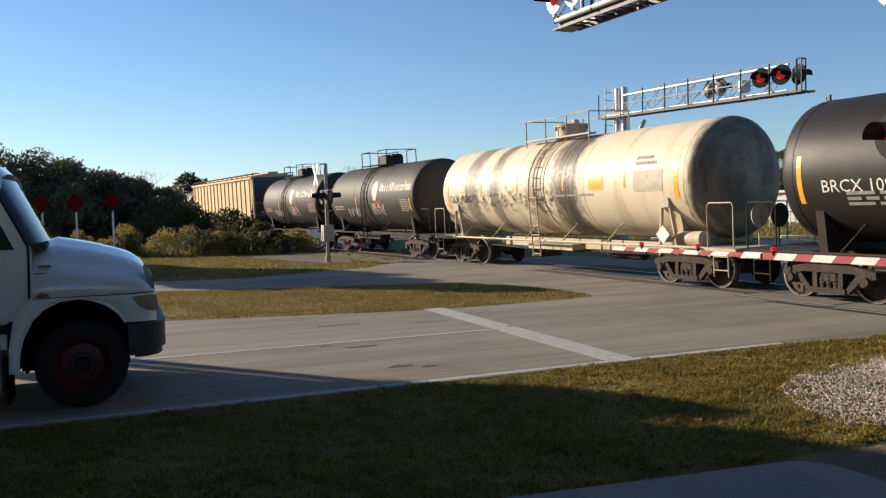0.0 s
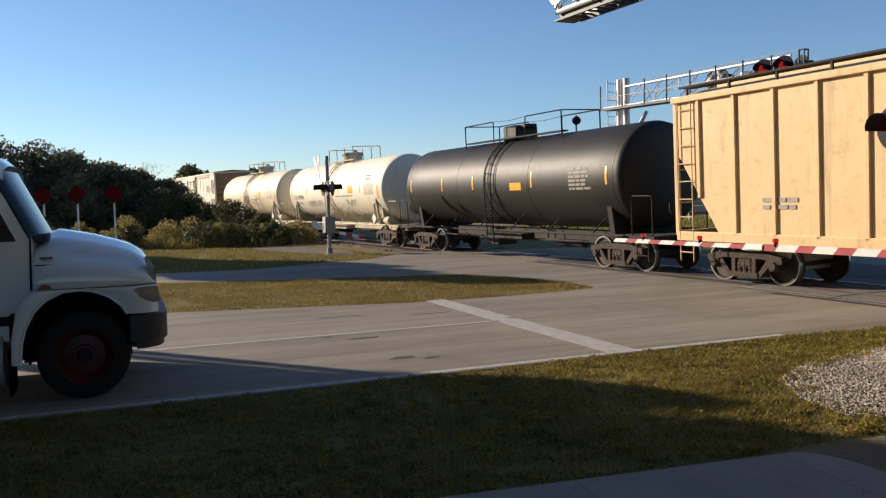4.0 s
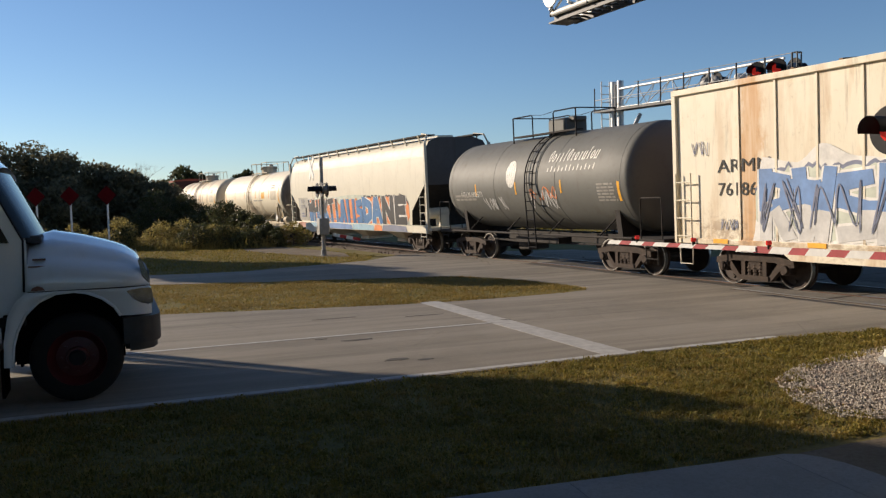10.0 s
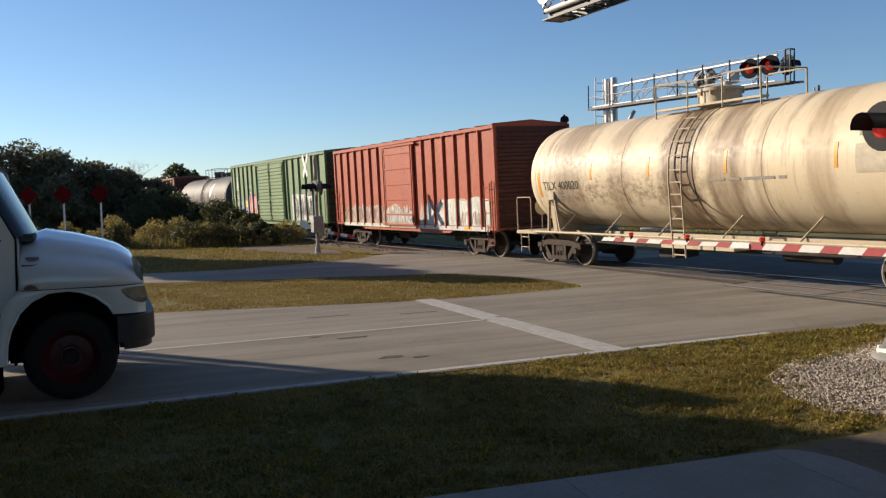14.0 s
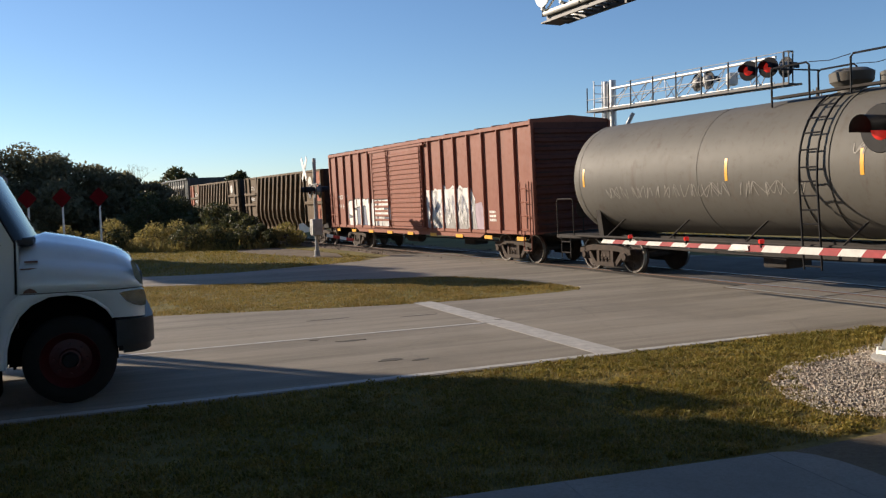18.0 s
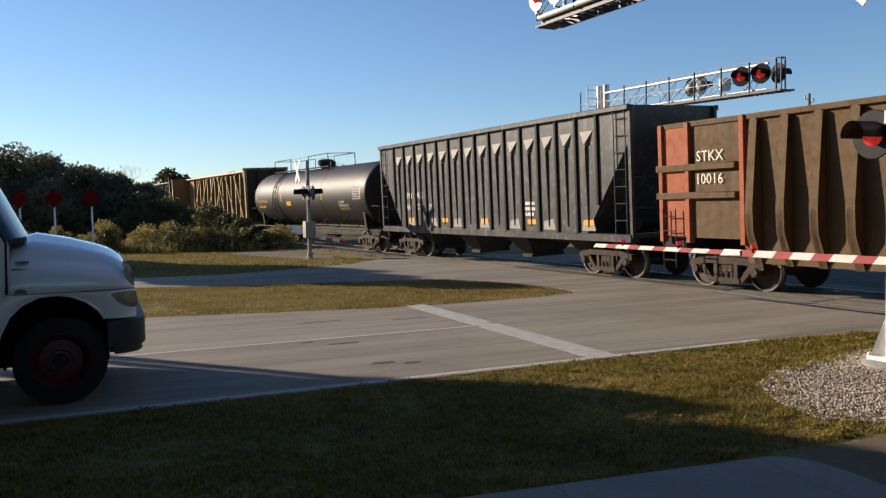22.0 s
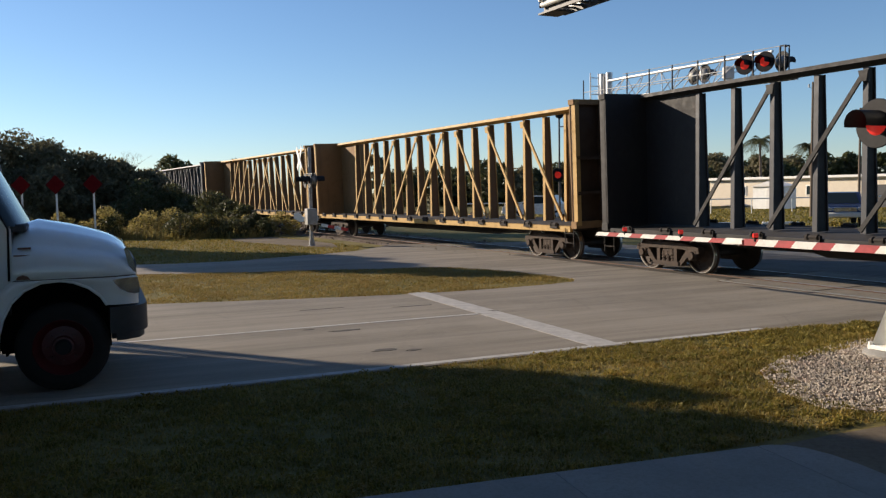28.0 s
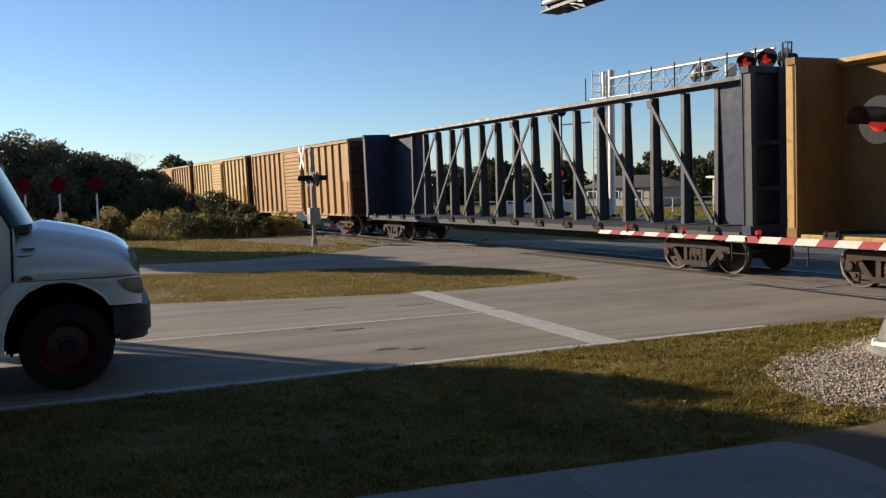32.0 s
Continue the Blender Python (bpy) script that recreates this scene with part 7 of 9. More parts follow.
def box_car(name, label, L, h1, mat, end_mat, ribs, doors, group="wagons of the freight train", roof=None, sill=1.0, deep=0.17, cat="boxcar", rib=0.088):
    """Boxcar: ribbed sides, sliding doors, corrugated ends, roof, sill, ladders, bogies."""
    car = thing(name, label, cat, group)
    h, w = L / 2, 1.49
    s = Solid().box((0, 0, (sill + h1) / 2), (L - 0.06, 2 * w, h1 - sill))
    body = part("body", s, mat, car)
    for x in ribs:
        for sy in (-1, 1):
            s = Solid().slab([(-0.034, 0), (0.034, 0), (0.026, rib), (-0.026, rib)], "Z", sill + 0.02, h1 - 0.10)
            o = part("side_post", s, mat, car)
            o.matrix_basis = pose(x, sy * w, 0, 0, 0, 0 if sy > 0 else 180)
    s = Solid()
    for sy in (-1, 1):
        s.box((0, sy * (w + 0.03), h1 - 0.06), (L, 0.10, 0.13), ch=0.01)
        s.box((0, sy * (w + 0.02), sill + 0.05), (L, 0.07, 0.12), ch=0.01)
        for q in (-1, 1):
            s.box((q * (h - 0.06), sy * (w + 0.02), (sill + h1) / 2), (0.14, 0.09, h1 - sill), ch=0.012)
    part("edge_rail", s, mat, car)
    for sy in (-1, 1):
        s = Solid()
        s.slab([(-h + 3.0, sill), (-h + 3.4, sill - deep), (h - 3.4, sill - deep), (h - 3.0, sill)], "Y", sy * (w - 0.02) - 0.03, sy * (w - 0.02) + 0.03)
        part("side_sill", s, mat, car)
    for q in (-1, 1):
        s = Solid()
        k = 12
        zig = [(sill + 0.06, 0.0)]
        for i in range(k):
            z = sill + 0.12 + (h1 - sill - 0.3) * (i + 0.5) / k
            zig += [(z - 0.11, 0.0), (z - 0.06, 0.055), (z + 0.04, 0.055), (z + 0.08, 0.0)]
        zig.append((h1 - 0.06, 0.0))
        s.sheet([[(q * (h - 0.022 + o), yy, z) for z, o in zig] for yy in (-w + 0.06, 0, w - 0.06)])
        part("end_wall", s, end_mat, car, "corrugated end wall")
        for sy in (-1, 1):
            part("ladder", ladder(Solid(), q * (h - 0.40), sy * (w + 0.12), sill - 0.05, sill + 1.65, 0.50, 4, 0.02), mat, car)
            part("step_iron", Solid().rod([(q * (h - 0.40) - 0.22, sy * (w + 0.06), sill), (q * (h - 0.40) - 0.20, sy * (w + 0.06), sill - 0.50), (q * (h - 0.40) + 0.20, sy * (w + 0.06), sill - 0.50), (q * (h - 0.40) + 0.22, sy * (w + 0.06), sill)], 0.018, 6), mat, car)
        for z in [sill + 0.3 + i * 0.4 for i in range(int((h1 - sill) / 0.4))]:
            part("grab_iron", Solid().rod([(q * (h + 0.09), -w + 0.15, z), (q * (h + 0.09), -w + 0.6, z)], 0.014, 6), M_UNDER, car)
        part("hand_brake", Solid().lathe([(0, 0.0), (0, 0.27), (0.05, 0.29), (0.05, 0.0)], 18, "X", (q * (h + 0.1), 0.5, 2.1)), M_UNDER, car)
        part("end_platform", Solid().box((q * (h + 0.15), 0, sill), (0.36, 2.4, 0.06)), M_UNDER, car)
    s = Solid()
    s.sheet([[(-h, -w - 0.05, h1), (-h, 0, h1 + 0.12), (-h, w + 0.05, h1)], [(h, -w - 0.05, h1), (h, 0, h1 + 0.12), (h, w + 0.05, h1)]])
    for q in (-1, 1):
        s.add([(q * h, -w - 0.05, h1), (q * h, 0, h1 + 0.12), (q * h, w + 0.05, h1)], [(0, 1, 2)])
    n = int(L / 1.1)
    for i in range(n + 1):
        x = -h + 0.1 + (L - 0.2) * i / n
        for sy in (-1, 1):
            s.beam((x, sy * (w + 0.03), h1 + 0.02), (x, 0, h1 + 0.14), 0.09, 0.05)
    part("roof", s, roof or mat, car)
    for d0, d1, style in doors:
        for sy in (-1, 1):
            s = Solid().box(((d0 + d1) / 2, sy * (w + 0.065), (sill + h1) / 2 - 0.02), (d1 - d0 - 0.04, 0.07, h1 - sill - 0.32), ch=0.012)
            if style == "ribbed":
                k = 15
                zig = []
                for i in range(k):
                    z = sill + 0.30 + (h1 - sill - 0.65) * (i + 0.5) / k
                    zig += [(z - 0.085, 0.0), (z - 0.05, 0.04), (z + 0.02, 0.04), (z + 0.05, 0.0)]
                s.sheet([[(xx, sy * (w + 0.103 + o), z) for z, o in zig] for xx in (d0 + 0.13, (d0 + d1) / 2, d1 - 0.13)])
            elif style == "panel":
                for i in range(5):
                    z = sill + 0.5 + (h1 - sill - 1.0) * i / 4
                    s.box(((d0 + d1) / 2, sy * (w + 0.11), z), (d1 - d0 - 0.3, 0.03, 0.07))
            door = part("door", s, mat, car, "sliding door")
            for x in (d0 + 0.09, d1 - 0.09):
                part("lock_bar", Solid().rod([(x, sy * (w + 0.14), sill + 0.1), (x, sy * (w + 0.14), h1 - 0.25)], 0.022, 6), mat, door)
            part("door_track", Solid().box(((d0 + d1) / 2, sy * (w + 0.10), h1 - 0.19), (d1 - d0 + 0.5, 0.09, 0.08)), mat, car)
            part("door_track", Solid().box(((d0 + d1) / 2, sy * (w + 0.09), sill + 0.09), (d1 - d0 + 0.5, 0.09, 0.07)), mat, car)
    s = Solid().box((0, 0, sill - 0.12), (L - 0.4, 0.6, 0.34)).box((1.0, 0.5, 0.72), (1.2, 0.5, 0.4))
    s.rod([(-h + 3.4, -0.7, 0.66), (h - 3.4, -0.7, 0.66)], 0.03, 6).lathe([(-0.6, 0.0), (-0.56, 0.2), (0.56, 0.2), (0.6, 0.0)], 14, "X", (-1.4, -0.6, 0.62)).box((2.4, 0.1, 0.58), (0.8, 0.6, 0.4), ch=0.03)
    part("underframe", s, M_UNDER, car)
    running_gear(car, h, 2.0)
    return car


def hopper_car(name, label, L, h1, mat, end_mat, ribs, slope, group="wagons of the freight train", covered=True, foot=1.12):
    """Hopper with ribbed sides, sloped end sheets behind open ends, outlet chutes."""
    car = thing(name, label, "hopper wagon", group)
    h, w = L / 2, 1.50
    out = [(-h + slope, foot), (h - slope, foot), (h - 0.12, h1 - (1.3 if covered else 0.9)), (h - 0.12, h1), (-h + 0.12, h1), (-h + 0.12, h1 - (1.3 if covered else 0.9))]
    s = Solid().slab(out, "Y", -w, w)
    part("body", s, mat, car)
    for x in ribs:
        lo = foot
        e = abs(x) - (h - slope)
        if e > 0:
            lo = foot + e / (slope - 0.12) * (h1 - (1.3 if covered else 0.8) - foot)
        for sy in (-1, 1):
            s = Solid().box((x, sy * (w + 0.025), (lo + h1) / 2), (0.10, 0.07, h1 - lo - 0.05), ch=0.01)
            part("side_post", s, mat if covered else end_mat, car)
    s = Solid()
    for sy in (-1, 1):
        s.box((0, sy * (w + 0.04), h1 - 0.06), (L - 0.1, 0.14, 0.14), ch=0.015)
        s.box((0, sy * (w - 0.02), foot - 0.02), (L - 0.2, 0.16, 0.22), ch=0.015)
    part("edge_rail", s, mat, car)
    for q in (-1, 1):
        s = Solid()
        for sy in (-1, 1):
            s.box((q * (h - 0.10), sy * (w - 0.02), (foot + h1) / 2), (0.10, 0.10, h1 - foot))
            ladder(s, q * (h - 0.45), sy * (w + 0.05), 0.5, h1 - 0.1, 0.45, 9)
        s.box((q * (h - 0.1), 0, foot), (0.14, 2.9, 0.2))
        for z in (1.9, 2.7):
            s.rod([(q * (h - 0.1), -w, z), (q * (h - 0.1), w, z)], 0.02, 6)
        part("end_frame", s, mat, car)
        s = Solid()
        s.box((q * (h - 0.9), 0, foot - 0.06), (1.8, 2.7, 0.08)).lathe([(-0.4, 0.0), (-0.4, 0.2), (0.4, 0.2), (0.4, 0.0)], 12, "Y", (q * (h - 0.8), -0.3, foot + 0.35))
        s.rod([(q * (h - 0.3), 0.4, foot), (q * (h - 0.3), 0.4, foot + 1.0)], 0.03, 6)
        part("end_deck", s, end_mat, car)
    if covered:
        s = Solid()
        s.sheet([[(-h + 0.1, -w, h1), (-h + 0.1, -0.7, h1 + 0.20), (-h + 0.1, 0.7, h1 + 0.20), (-h + 0.1, w, h1)], [(h - 0.1, -w, h1), (h - 0.1, -0.7, h1 + 0.20), (h - 0.1, 0.7, h1 + 0.20), (h - 0.1, w, h1)]])
        for q in (-1, 1):
            s.add([(q * (h - 0.1), y, z) for y, z in ((-w, h1), (-0.7, h1 + 0.2), (0.7, h1 + 0.2), (w, h1))], [(0, 1, 2, 3)])
        part("roof", s, mat, car)
        for q in (-1, 1):
            s = Solid().slab([(q * (h - slope + 0.02), foot), (q * (h - 0.105), h1 - 1.3), (q * (h - 0.105), h1 - 0.02), (q * (h - 0.13), h1 - 0.02), (q * (h - 0.13), h1 - 1.3), (q * (h - slope - 0.02), foot)], "Y", -w + 0.03, w - 0.03)
            part("end_sheet", s, M_HOP_END, car, "end sheet painted dark for its shade")
        s = Solid().box((0, 0, h1 + 0.28), (L - 0.6, 0.7, 0.12), ch=0.02)
        part("roof_hatch", s, mat, car)
        s = Solid()
        for sy in (-1, 1):
            s.box((0, sy * 1.2, h1 + 0.24), (L - 0.3, 0.45, 0.04))
            for i in range(14):
                x = -h + 0.4 + (L - 0.8) * i / 13
                s.beam((x, sy * 1.38, h1 - 0.02), (x, sy * 1.38, h1 + 0.24), 0.05, 0.05)
        part("running_board", s, M_UNDER, car, "dark steel roof walkway")
    k = 4
    for i in range(k):
        x = -h + slope + 0.9 + (L - 2 * slope - 1.8) * i / (k - 1)
        s = Solid()
        a, b = 0.75, 0.22
        s.add([(x - a, -1.2, foot), (x + a, -1.2, foot), (x + a, 1.2, foot), (x - a, 1.2, foot), (x - b, -0.55, 0.38), (x + b, -0.55, 0.38), (x + b, 0.55, 0.38), (x - b, 0.55, 0.38)],
              [(0, 1, 5, 4), (1, 2, 6, 5), (2, 3, 7, 6), (3, 0, 4, 7), (4, 5, 6, 7)])
        s.box((x, 0, 0.36), (0.55, 1.3, 0.10))
        part("chute", s, mat if covered else M_UNDER, car)
    s = Solid().box((0, 0, foot - 0.2), (L - 0.5, 0.5, 0.3))
    part("underframe", s, M_UNDER, car)
    running_gear(car, h, 1.75)
    return car


def smooth_hopper(name, label, L, h1, mat, end_mat, group="wagons of the freight train"):
    """Curved-side covered hopper."""
    car = thing(name, label, "hopper wagon", group)
    h = L / 2
    half = [(-1.44, 1.05), (-1.465, 1.35), (-1.488, 1.75), (-1.50, 2.0), (-1.53, 2.75), (-1.51, 3.5), (-1.475, 3.88), (-1.455, 3.885), (-1.40, 4.2), (-1.24, 4.47), (-0.8, h1)]
    prof = half + [(-y, z) for y, z in reversed(half)]
    s = Solid()
    rows_ = []
    for f in (-1, -0.985, -0.5, 0, 0.5, 0.985, 1):
        rows_.append([(f * (h - float(np.interp(z, (1.05, 1.75, 2.75), (1.65, 1.50, 0.24)))), y, z) for y, z in prof])
    s.sheet(rows_)
    body = part("body", s, mat, car, sharp=50)
    for q in (-1, 1):
        s = Solid()
        cap = [(q * (h - 0.25), y, z) for y, z in prof if z > 2.7]
        s.add(cap, [tuple(range(len(cap)))])
        part("end_sheet", s, M_HOP_END, car, "end sheet painted dark for its shade")
        s = Solid()
        s.sheet([[(q * (h - 0.25), -1.52, 2.75), (q * (h - 0.25), 1.52, 2.75)], [(q * (h - 1.51), -1.48, 1.75), (q * (h - 1.51), 1.48, 1.75)], [(q * (h - 1.66), -1.43, 1.05), (q * (h - 1.66), 1.43, 1.05)]])
        # slope sheet takes the dark paint to stand for its shade
        part("slope_sheet", s, end_mat, car)
        s = Solid()
        for sy in (-1, 1):
            s.box((q * (h - 0.17), sy * 1.47, 2.72), (0.13, 0.11, 3.36), ch=0.02)
            s.rod([(q * (h - 0.17), sy * 1.46, 4.35), (q * (h - 0.25), sy * 1.3, 4.72), (q * (h - 0.9), sy * 1.2, 4.80)], 0.035, 6)
            ladder(s, q * (h - 0.55), sy * 1.49, 0.55, 2.45, 0.46, 6)
        s.box((q * (h - 0.5), 0, 1.02), (1.1, 2.9, 0.12))
        part("end_frame", s, mat, car)
        s = Solid().lathe([(-0.45, 0.0), (-0.45, 0.22), (0.45, 0.22), (0.45, 0.0)], 14, "Y", (q * (h - 0.75), -0.75, 1.62)).box((q * (h - 0.6), -0.6, 1.3), (0.4, 0.4, 0.5))
        part("brake_gear", s, mat if q > 0 else M_UNDER, car)
    s = Solid()
    for sy in (-1, 1):
        s.box((0, sy * 1.42, 1.0), (L - 0.3, 0.20, 0.32), ch=0.02)
    part("side_sill", s, mat, car)
    s = Solid().box((0, 0, h1 + 0.07), (L - 2.2, 0.75, 0.14), ch=0.03)
    part("roof_hatch", s, mat, car)
    s = Solid()
    for sy in (-1, 1):
        s.box((0, sy * 1.12, h1 + 0.10), (L - 0.8, 0.5, 0.05))
    part("running_board", s, M_UNDER, car, "dark steel roof walkway")
    s = Solid()
    for sy in (-1, 1):
        for i in range(13):
            x = -h + 0.9 + (L - 1.8) * i / 12
            s.beam((x, sy * 1.28, 4.42), (x, sy * 1.385, h1 + 0.13), 0.06, 0.04)
    part("walkway_bracket", s, mat, car)
    for i in range(3):
        x = -4.2 + i * 4.2
        s = Solid().add([(x - 1.2, -1.3, 1.05), (x + 1.2, -1.3, 1.05), (x + 1.2, 1.3, 1.05), (x - 1.2, 1.3, 1.05), (x - 0.3, -0.5, 0.4), (x + 0.3, -0.5, 0.4), (x + 0.3, 0.5, 0.4), (x - 0.3, 0.5, 0.4)],
                        [(0, 1, 5, 4), (1, 2, 6, 5), (2, 3, 7, 6), (3, 0, 4, 7), (4, 5, 6, 7)])
        s.box((x, 0, 0.40), (0.9, 1.3, 0.12))
        part("chute", s, mat, car)
    part("underframe", Solid().box((0, 0, 0.92), (L - 0.4, 0.5, 0.26)), M_UNDER, car)
    running_gear(car, h, 1.75)
    return car


def gondola(name, label, L, h1, group="wagons of the freight train", red_end=0):
    """High-sided gondola with tapered tub ribs and stepped end panels."""
    car = thing(name, label, "gondola wagon", group)
    h, w = L / 2, 1.42
    s = Solid()
    t = 0.10
    for sy in (-1, 1):
        s = Solid().slab([(-h + 0.1, h1), (-h + 0.1, 1.75), (-h + 2.3, 1.75), (-h + 2.7, 0.72), (h - 2.7, 0.72), (h - 2.3, 1.75), (h - 0.1, 1.75), (h - 0.1, h1)], "Y", sy * w - t / 2, sy * w + t / 2)
        part("side_wall", s, M_GOND, car)
        part("top_rail", Solid().box((0, sy * (w + 0.05), h1 - 0.05), (L - 0.1, 0.16, 0.12), ch=0.015), M_GOND, car)
    for q in (-1, 1):
        # end walls in underframe black: their shade is put into the colour
        part("end_wall", Solid().box((q * (h - 0.15), 0, (1.2 + h1) / 2), (t, 2 * w, h1 - 1.2)), M_UNDER, car)
    part("floor_pan", Solid().box((0, 0, 0.8), (L - 5.2, 2 * w, 0.1)), M_GOND, car)
    part("end_floor", Solid().box((0, 0, 1.6), (L - 0.4, 2 * w - 0.2, 0.08)), M_GOND, car)
    k = 11
    for i in range(k):
        x = -h + 2.95 + (L - 5.9) * i / (k - 1)
        lo = 0.70
        for sy in (-1, 1):
            s = Solid().slab([(0.0, h1 - 0.1), (0.12, h1 - 0.1), (0.30, 1.9), (0.28, 1.4), (0.02, lo), (0.0, lo)], "X", -0.06, 0.06)
            s.slab([(0.12, h1 - 0.12), (0.30, 1.9), (0.28, 1.4), (0.02, lo), (-0.02, lo), (0.24, 1.4), (0.26, 1.9), (0.08, h1 - 0.12)], "X", -0.10, 0.10)
            o = part("side_rib", s, M_GOND, car)
            o.matrix_basis = pose(x, sy * (w + 0.05), 0, 0, 0, 0 if sy > 0 else 180)
    for q in (-1, 1):
        m = M_GOND_RED if q == red_end and red_end < 0 else M_GOND
        for sy in (-1, 1):
            part("end_panel", Solid().box((q * (h - 1.38), sy * (w + 0.06), (1.2 + h1) / 2 - 0.03), (2.5, 0.05, h1 - 1.3)), M_GOND, car)
            if q == red_end:
                part("red_end_sheet", Solid().box((q * (h - 0.52), sy * (w + 0.09), (1.2 + h1) / 2 - 0.03), (0.76, 0.04, h1 - 1.36)), M_GOND_RED, car, "rusty red end sheet")
            for z in (2.2, 2.85):
                part("end_rib", Solid().box((q * (h - 1.2), sy * (w + 0.14), z), (2.5, 0.12, 0.16), ch=0.02), M_GOND, car)
            for x in (0.10, 0.98, 2.62):
                part("end_post", Solid().box((q * (h - x), sy * (w + 0.10), (1.1 + h1) / 2), (0.14, 0.16, h1 - 1.1), ch=0.012), m, car)
            part("ladder", ladder(Solid(), q * (h - 0.42), sy * (w + 0.22), 0.5, 1.9, 0.42, 4), M_UNDER, car)
        s = Solid().box((q * (h - 0.3), 0, 1.05), (0.7, 2.7, 0.3)).lathe([(0, 0.0), (0, 0.27), (0.05, 0.27), (0.05, 0.0)], 16, "X", (q * (h + 0.05), 0.5, 2.1))
        for z in (1.5, 2.2, 2.9):
            s.box((q * (h - 0.05), 0, z), (0.14, 2.7, 0.14))
        part("end_sill", s, M_UNDER, car)
    part("underframe", Solid().box((0, 0, 0.9), (L - 0.4, 0.5, 0.26)), M_UNDER, car)
    running_gear(car, h, 1.6)
    return car


def centerbeam(name, label, L, h1, mat, bulk, group="wagons of the freight train", brace=None):
    """Centre-beam flat wagon: deck, end bulkheads, a row of posts with diagonal braces under a top chord."""
    car = thing(name, label, "flat wagon", group)
    h, w = L / 2, 1.45
    zd = 1.08
    brace = brace or mat
    web = M_CB_WEB if mat is M_CB_YELLOW else M_CB_DARK
    s, cross = Solid(), Solid()
    for sy in (-1, 1):
        s.box((0, sy * (w - 0.04), zd - 0.10), (L - 0.5, 0.10, 0.18), ch=0.012)
    for i in range(30):
        x = -h + 0.8 + (L - 1.6) * i / 29
        cross.box((x, 0, zd - 0.13), (0.16, 2 * w - 0.24, 0.14))
    cross.box((0, 0, zd - 0.25), (L - 1.0, 0.5, 0.4))
    part("deck", s, mat, car)
    part("deck_underframe", cross, M_UNDER, car)
    part("deck_plate", Solid().box((0, 0, zd - 0.04), (L - 0.6, 2 * w - 0.2, 0.03)), M_UNDER, car)
    for sy in (-1, 1):
        for i in range(15):
            x = -h + 1.0 + (L - 2.0) * i / 14
            s = Solid().lathe([(-0.13, 0.0), (-0.13, 0.065), (-0.10, 0.065), (-0.10, 0.045), (0.10, 0.045), (0.10, 0.065), (0.13, 0.065), (0.13, 0.0)], 8, "X", (x, sy * (w + 0.03), zd + 0.02)).box((x, sy * (w + 0.02), zd - 0.02), (0.36, 0.08, 0.14))
            part("strap_winch", s, M_UNDER, car)
    for q in (-1, 1):
        # outer bulkhead face darker: its shade is put into the rust brown
        s = Solid().box((q * (h - 0.09), 0, (zd + h1) / 2), (0.06, 2 * w - 0.02, h1 - zd), ch=0.012)
        bh = part("bulkhead", s, M_CB_RUST_SHADE if bulk is M_CB_BROWN else bulk, car)
        part("bulkhead_lining", Solid().box((q * (h - 0.15), 0, (zd + h1) / 2), (0.05, 2 * w, h1 - zd), ch=0.012), bulk, bh)
        for y in (-w + 0.08, -0.5, 0.5, w - 0.08):
            part("bulkhead_post", Solid().box((q * (h + 0.0), y, (zd + h1) / 2), (0.18, 0.14, h1 - zd)), mat if abs(y) > 1 else (M_CB_RUST_SHADE if bulk is M_CB_BROWN else bulk), bh)
        for z, hh in ((h1 - 0.05, 0.14), (zd + 0.02, 0.2)):
            part("bulkhead_cap", Solid().box((q * (h - 0.05), 0, z), (0.24, 2 * w + 0.06, hh)), bulk, bh)
        for z in (2.0, 3.0):
            part("bulkhead_rail", Solid().box((q * (h + 0.02), 0, z), (0.14, 2 * w - 0.1, 0.10)), M_CB_RUST_SHADE if bulk is M_CB_BROWN else bulk, bh)
        # panelled first bays beside the bulkheads
        s = Solid().box((q * (h - 1.15), 0, (zd + h1) / 2), (1.95, 0.16, h1 - zd - 0.05))
        part("end_web", s, bulk, car)
        for sy in (-1, 1):
            part("ladder", ladder(Solid(), q * (h - 0.25), sy * (w + 0.04), 0.45, 1.0, 0.4, 2), M_UNDER, car)
    s = Solid()
    s.slab([(-0.28, h1), (0.28, h1), (0.31, h1 - 0.09), (0.10, h1 - 0.16), (-0.10, h1 - 0.16), (-0.31, h1 - 0.09)], "X", -h + 0.1, h - 0.1)
    part("top_chord", s, mat, car)
    bays = 15
    xs = [-h + 2.15 + (L - 4.3) * i / bays for i in range(bays + 1)]
    for x in xs:
        a, b = 0.165, 0.085
        # webs darker than flanges: shade on the wide faces put into the colour
        post = part("post", Solid().slab([(-a, zd), (a, zd), (b, h1 - 0.18), (-b, h1 - 0.18)], "X", x - 0.03, x + 0.03), web, car)
        for sy in (-1, 1):
            s = Solid().add([(x + dx, sy * (k + dy), z) for z, k in ((zd, a), (h1 - 0.18, b)) for dx in (-0.06, 0.06) for dy in (0.0, 0.025)],
                            [(0, 1, 3, 2), (4, 6, 7, 5), (0, 2, 6, 4), (1, 5, 7, 3), (0, 4, 5, 1), (2, 3, 7, 6)])
            # dark wagon: flanges paler, with the sun on them in the colour
            part("flange", s, M_CB_POST if mat is M_CB_DARK else mat, post, sharp=0)
    mid = bays // 2
    pairs = [(i, i + 2) for i in range(mid, bays - 1, 2)] + [(i, i - 2) for i in range(mid + 1, 1, -2)]
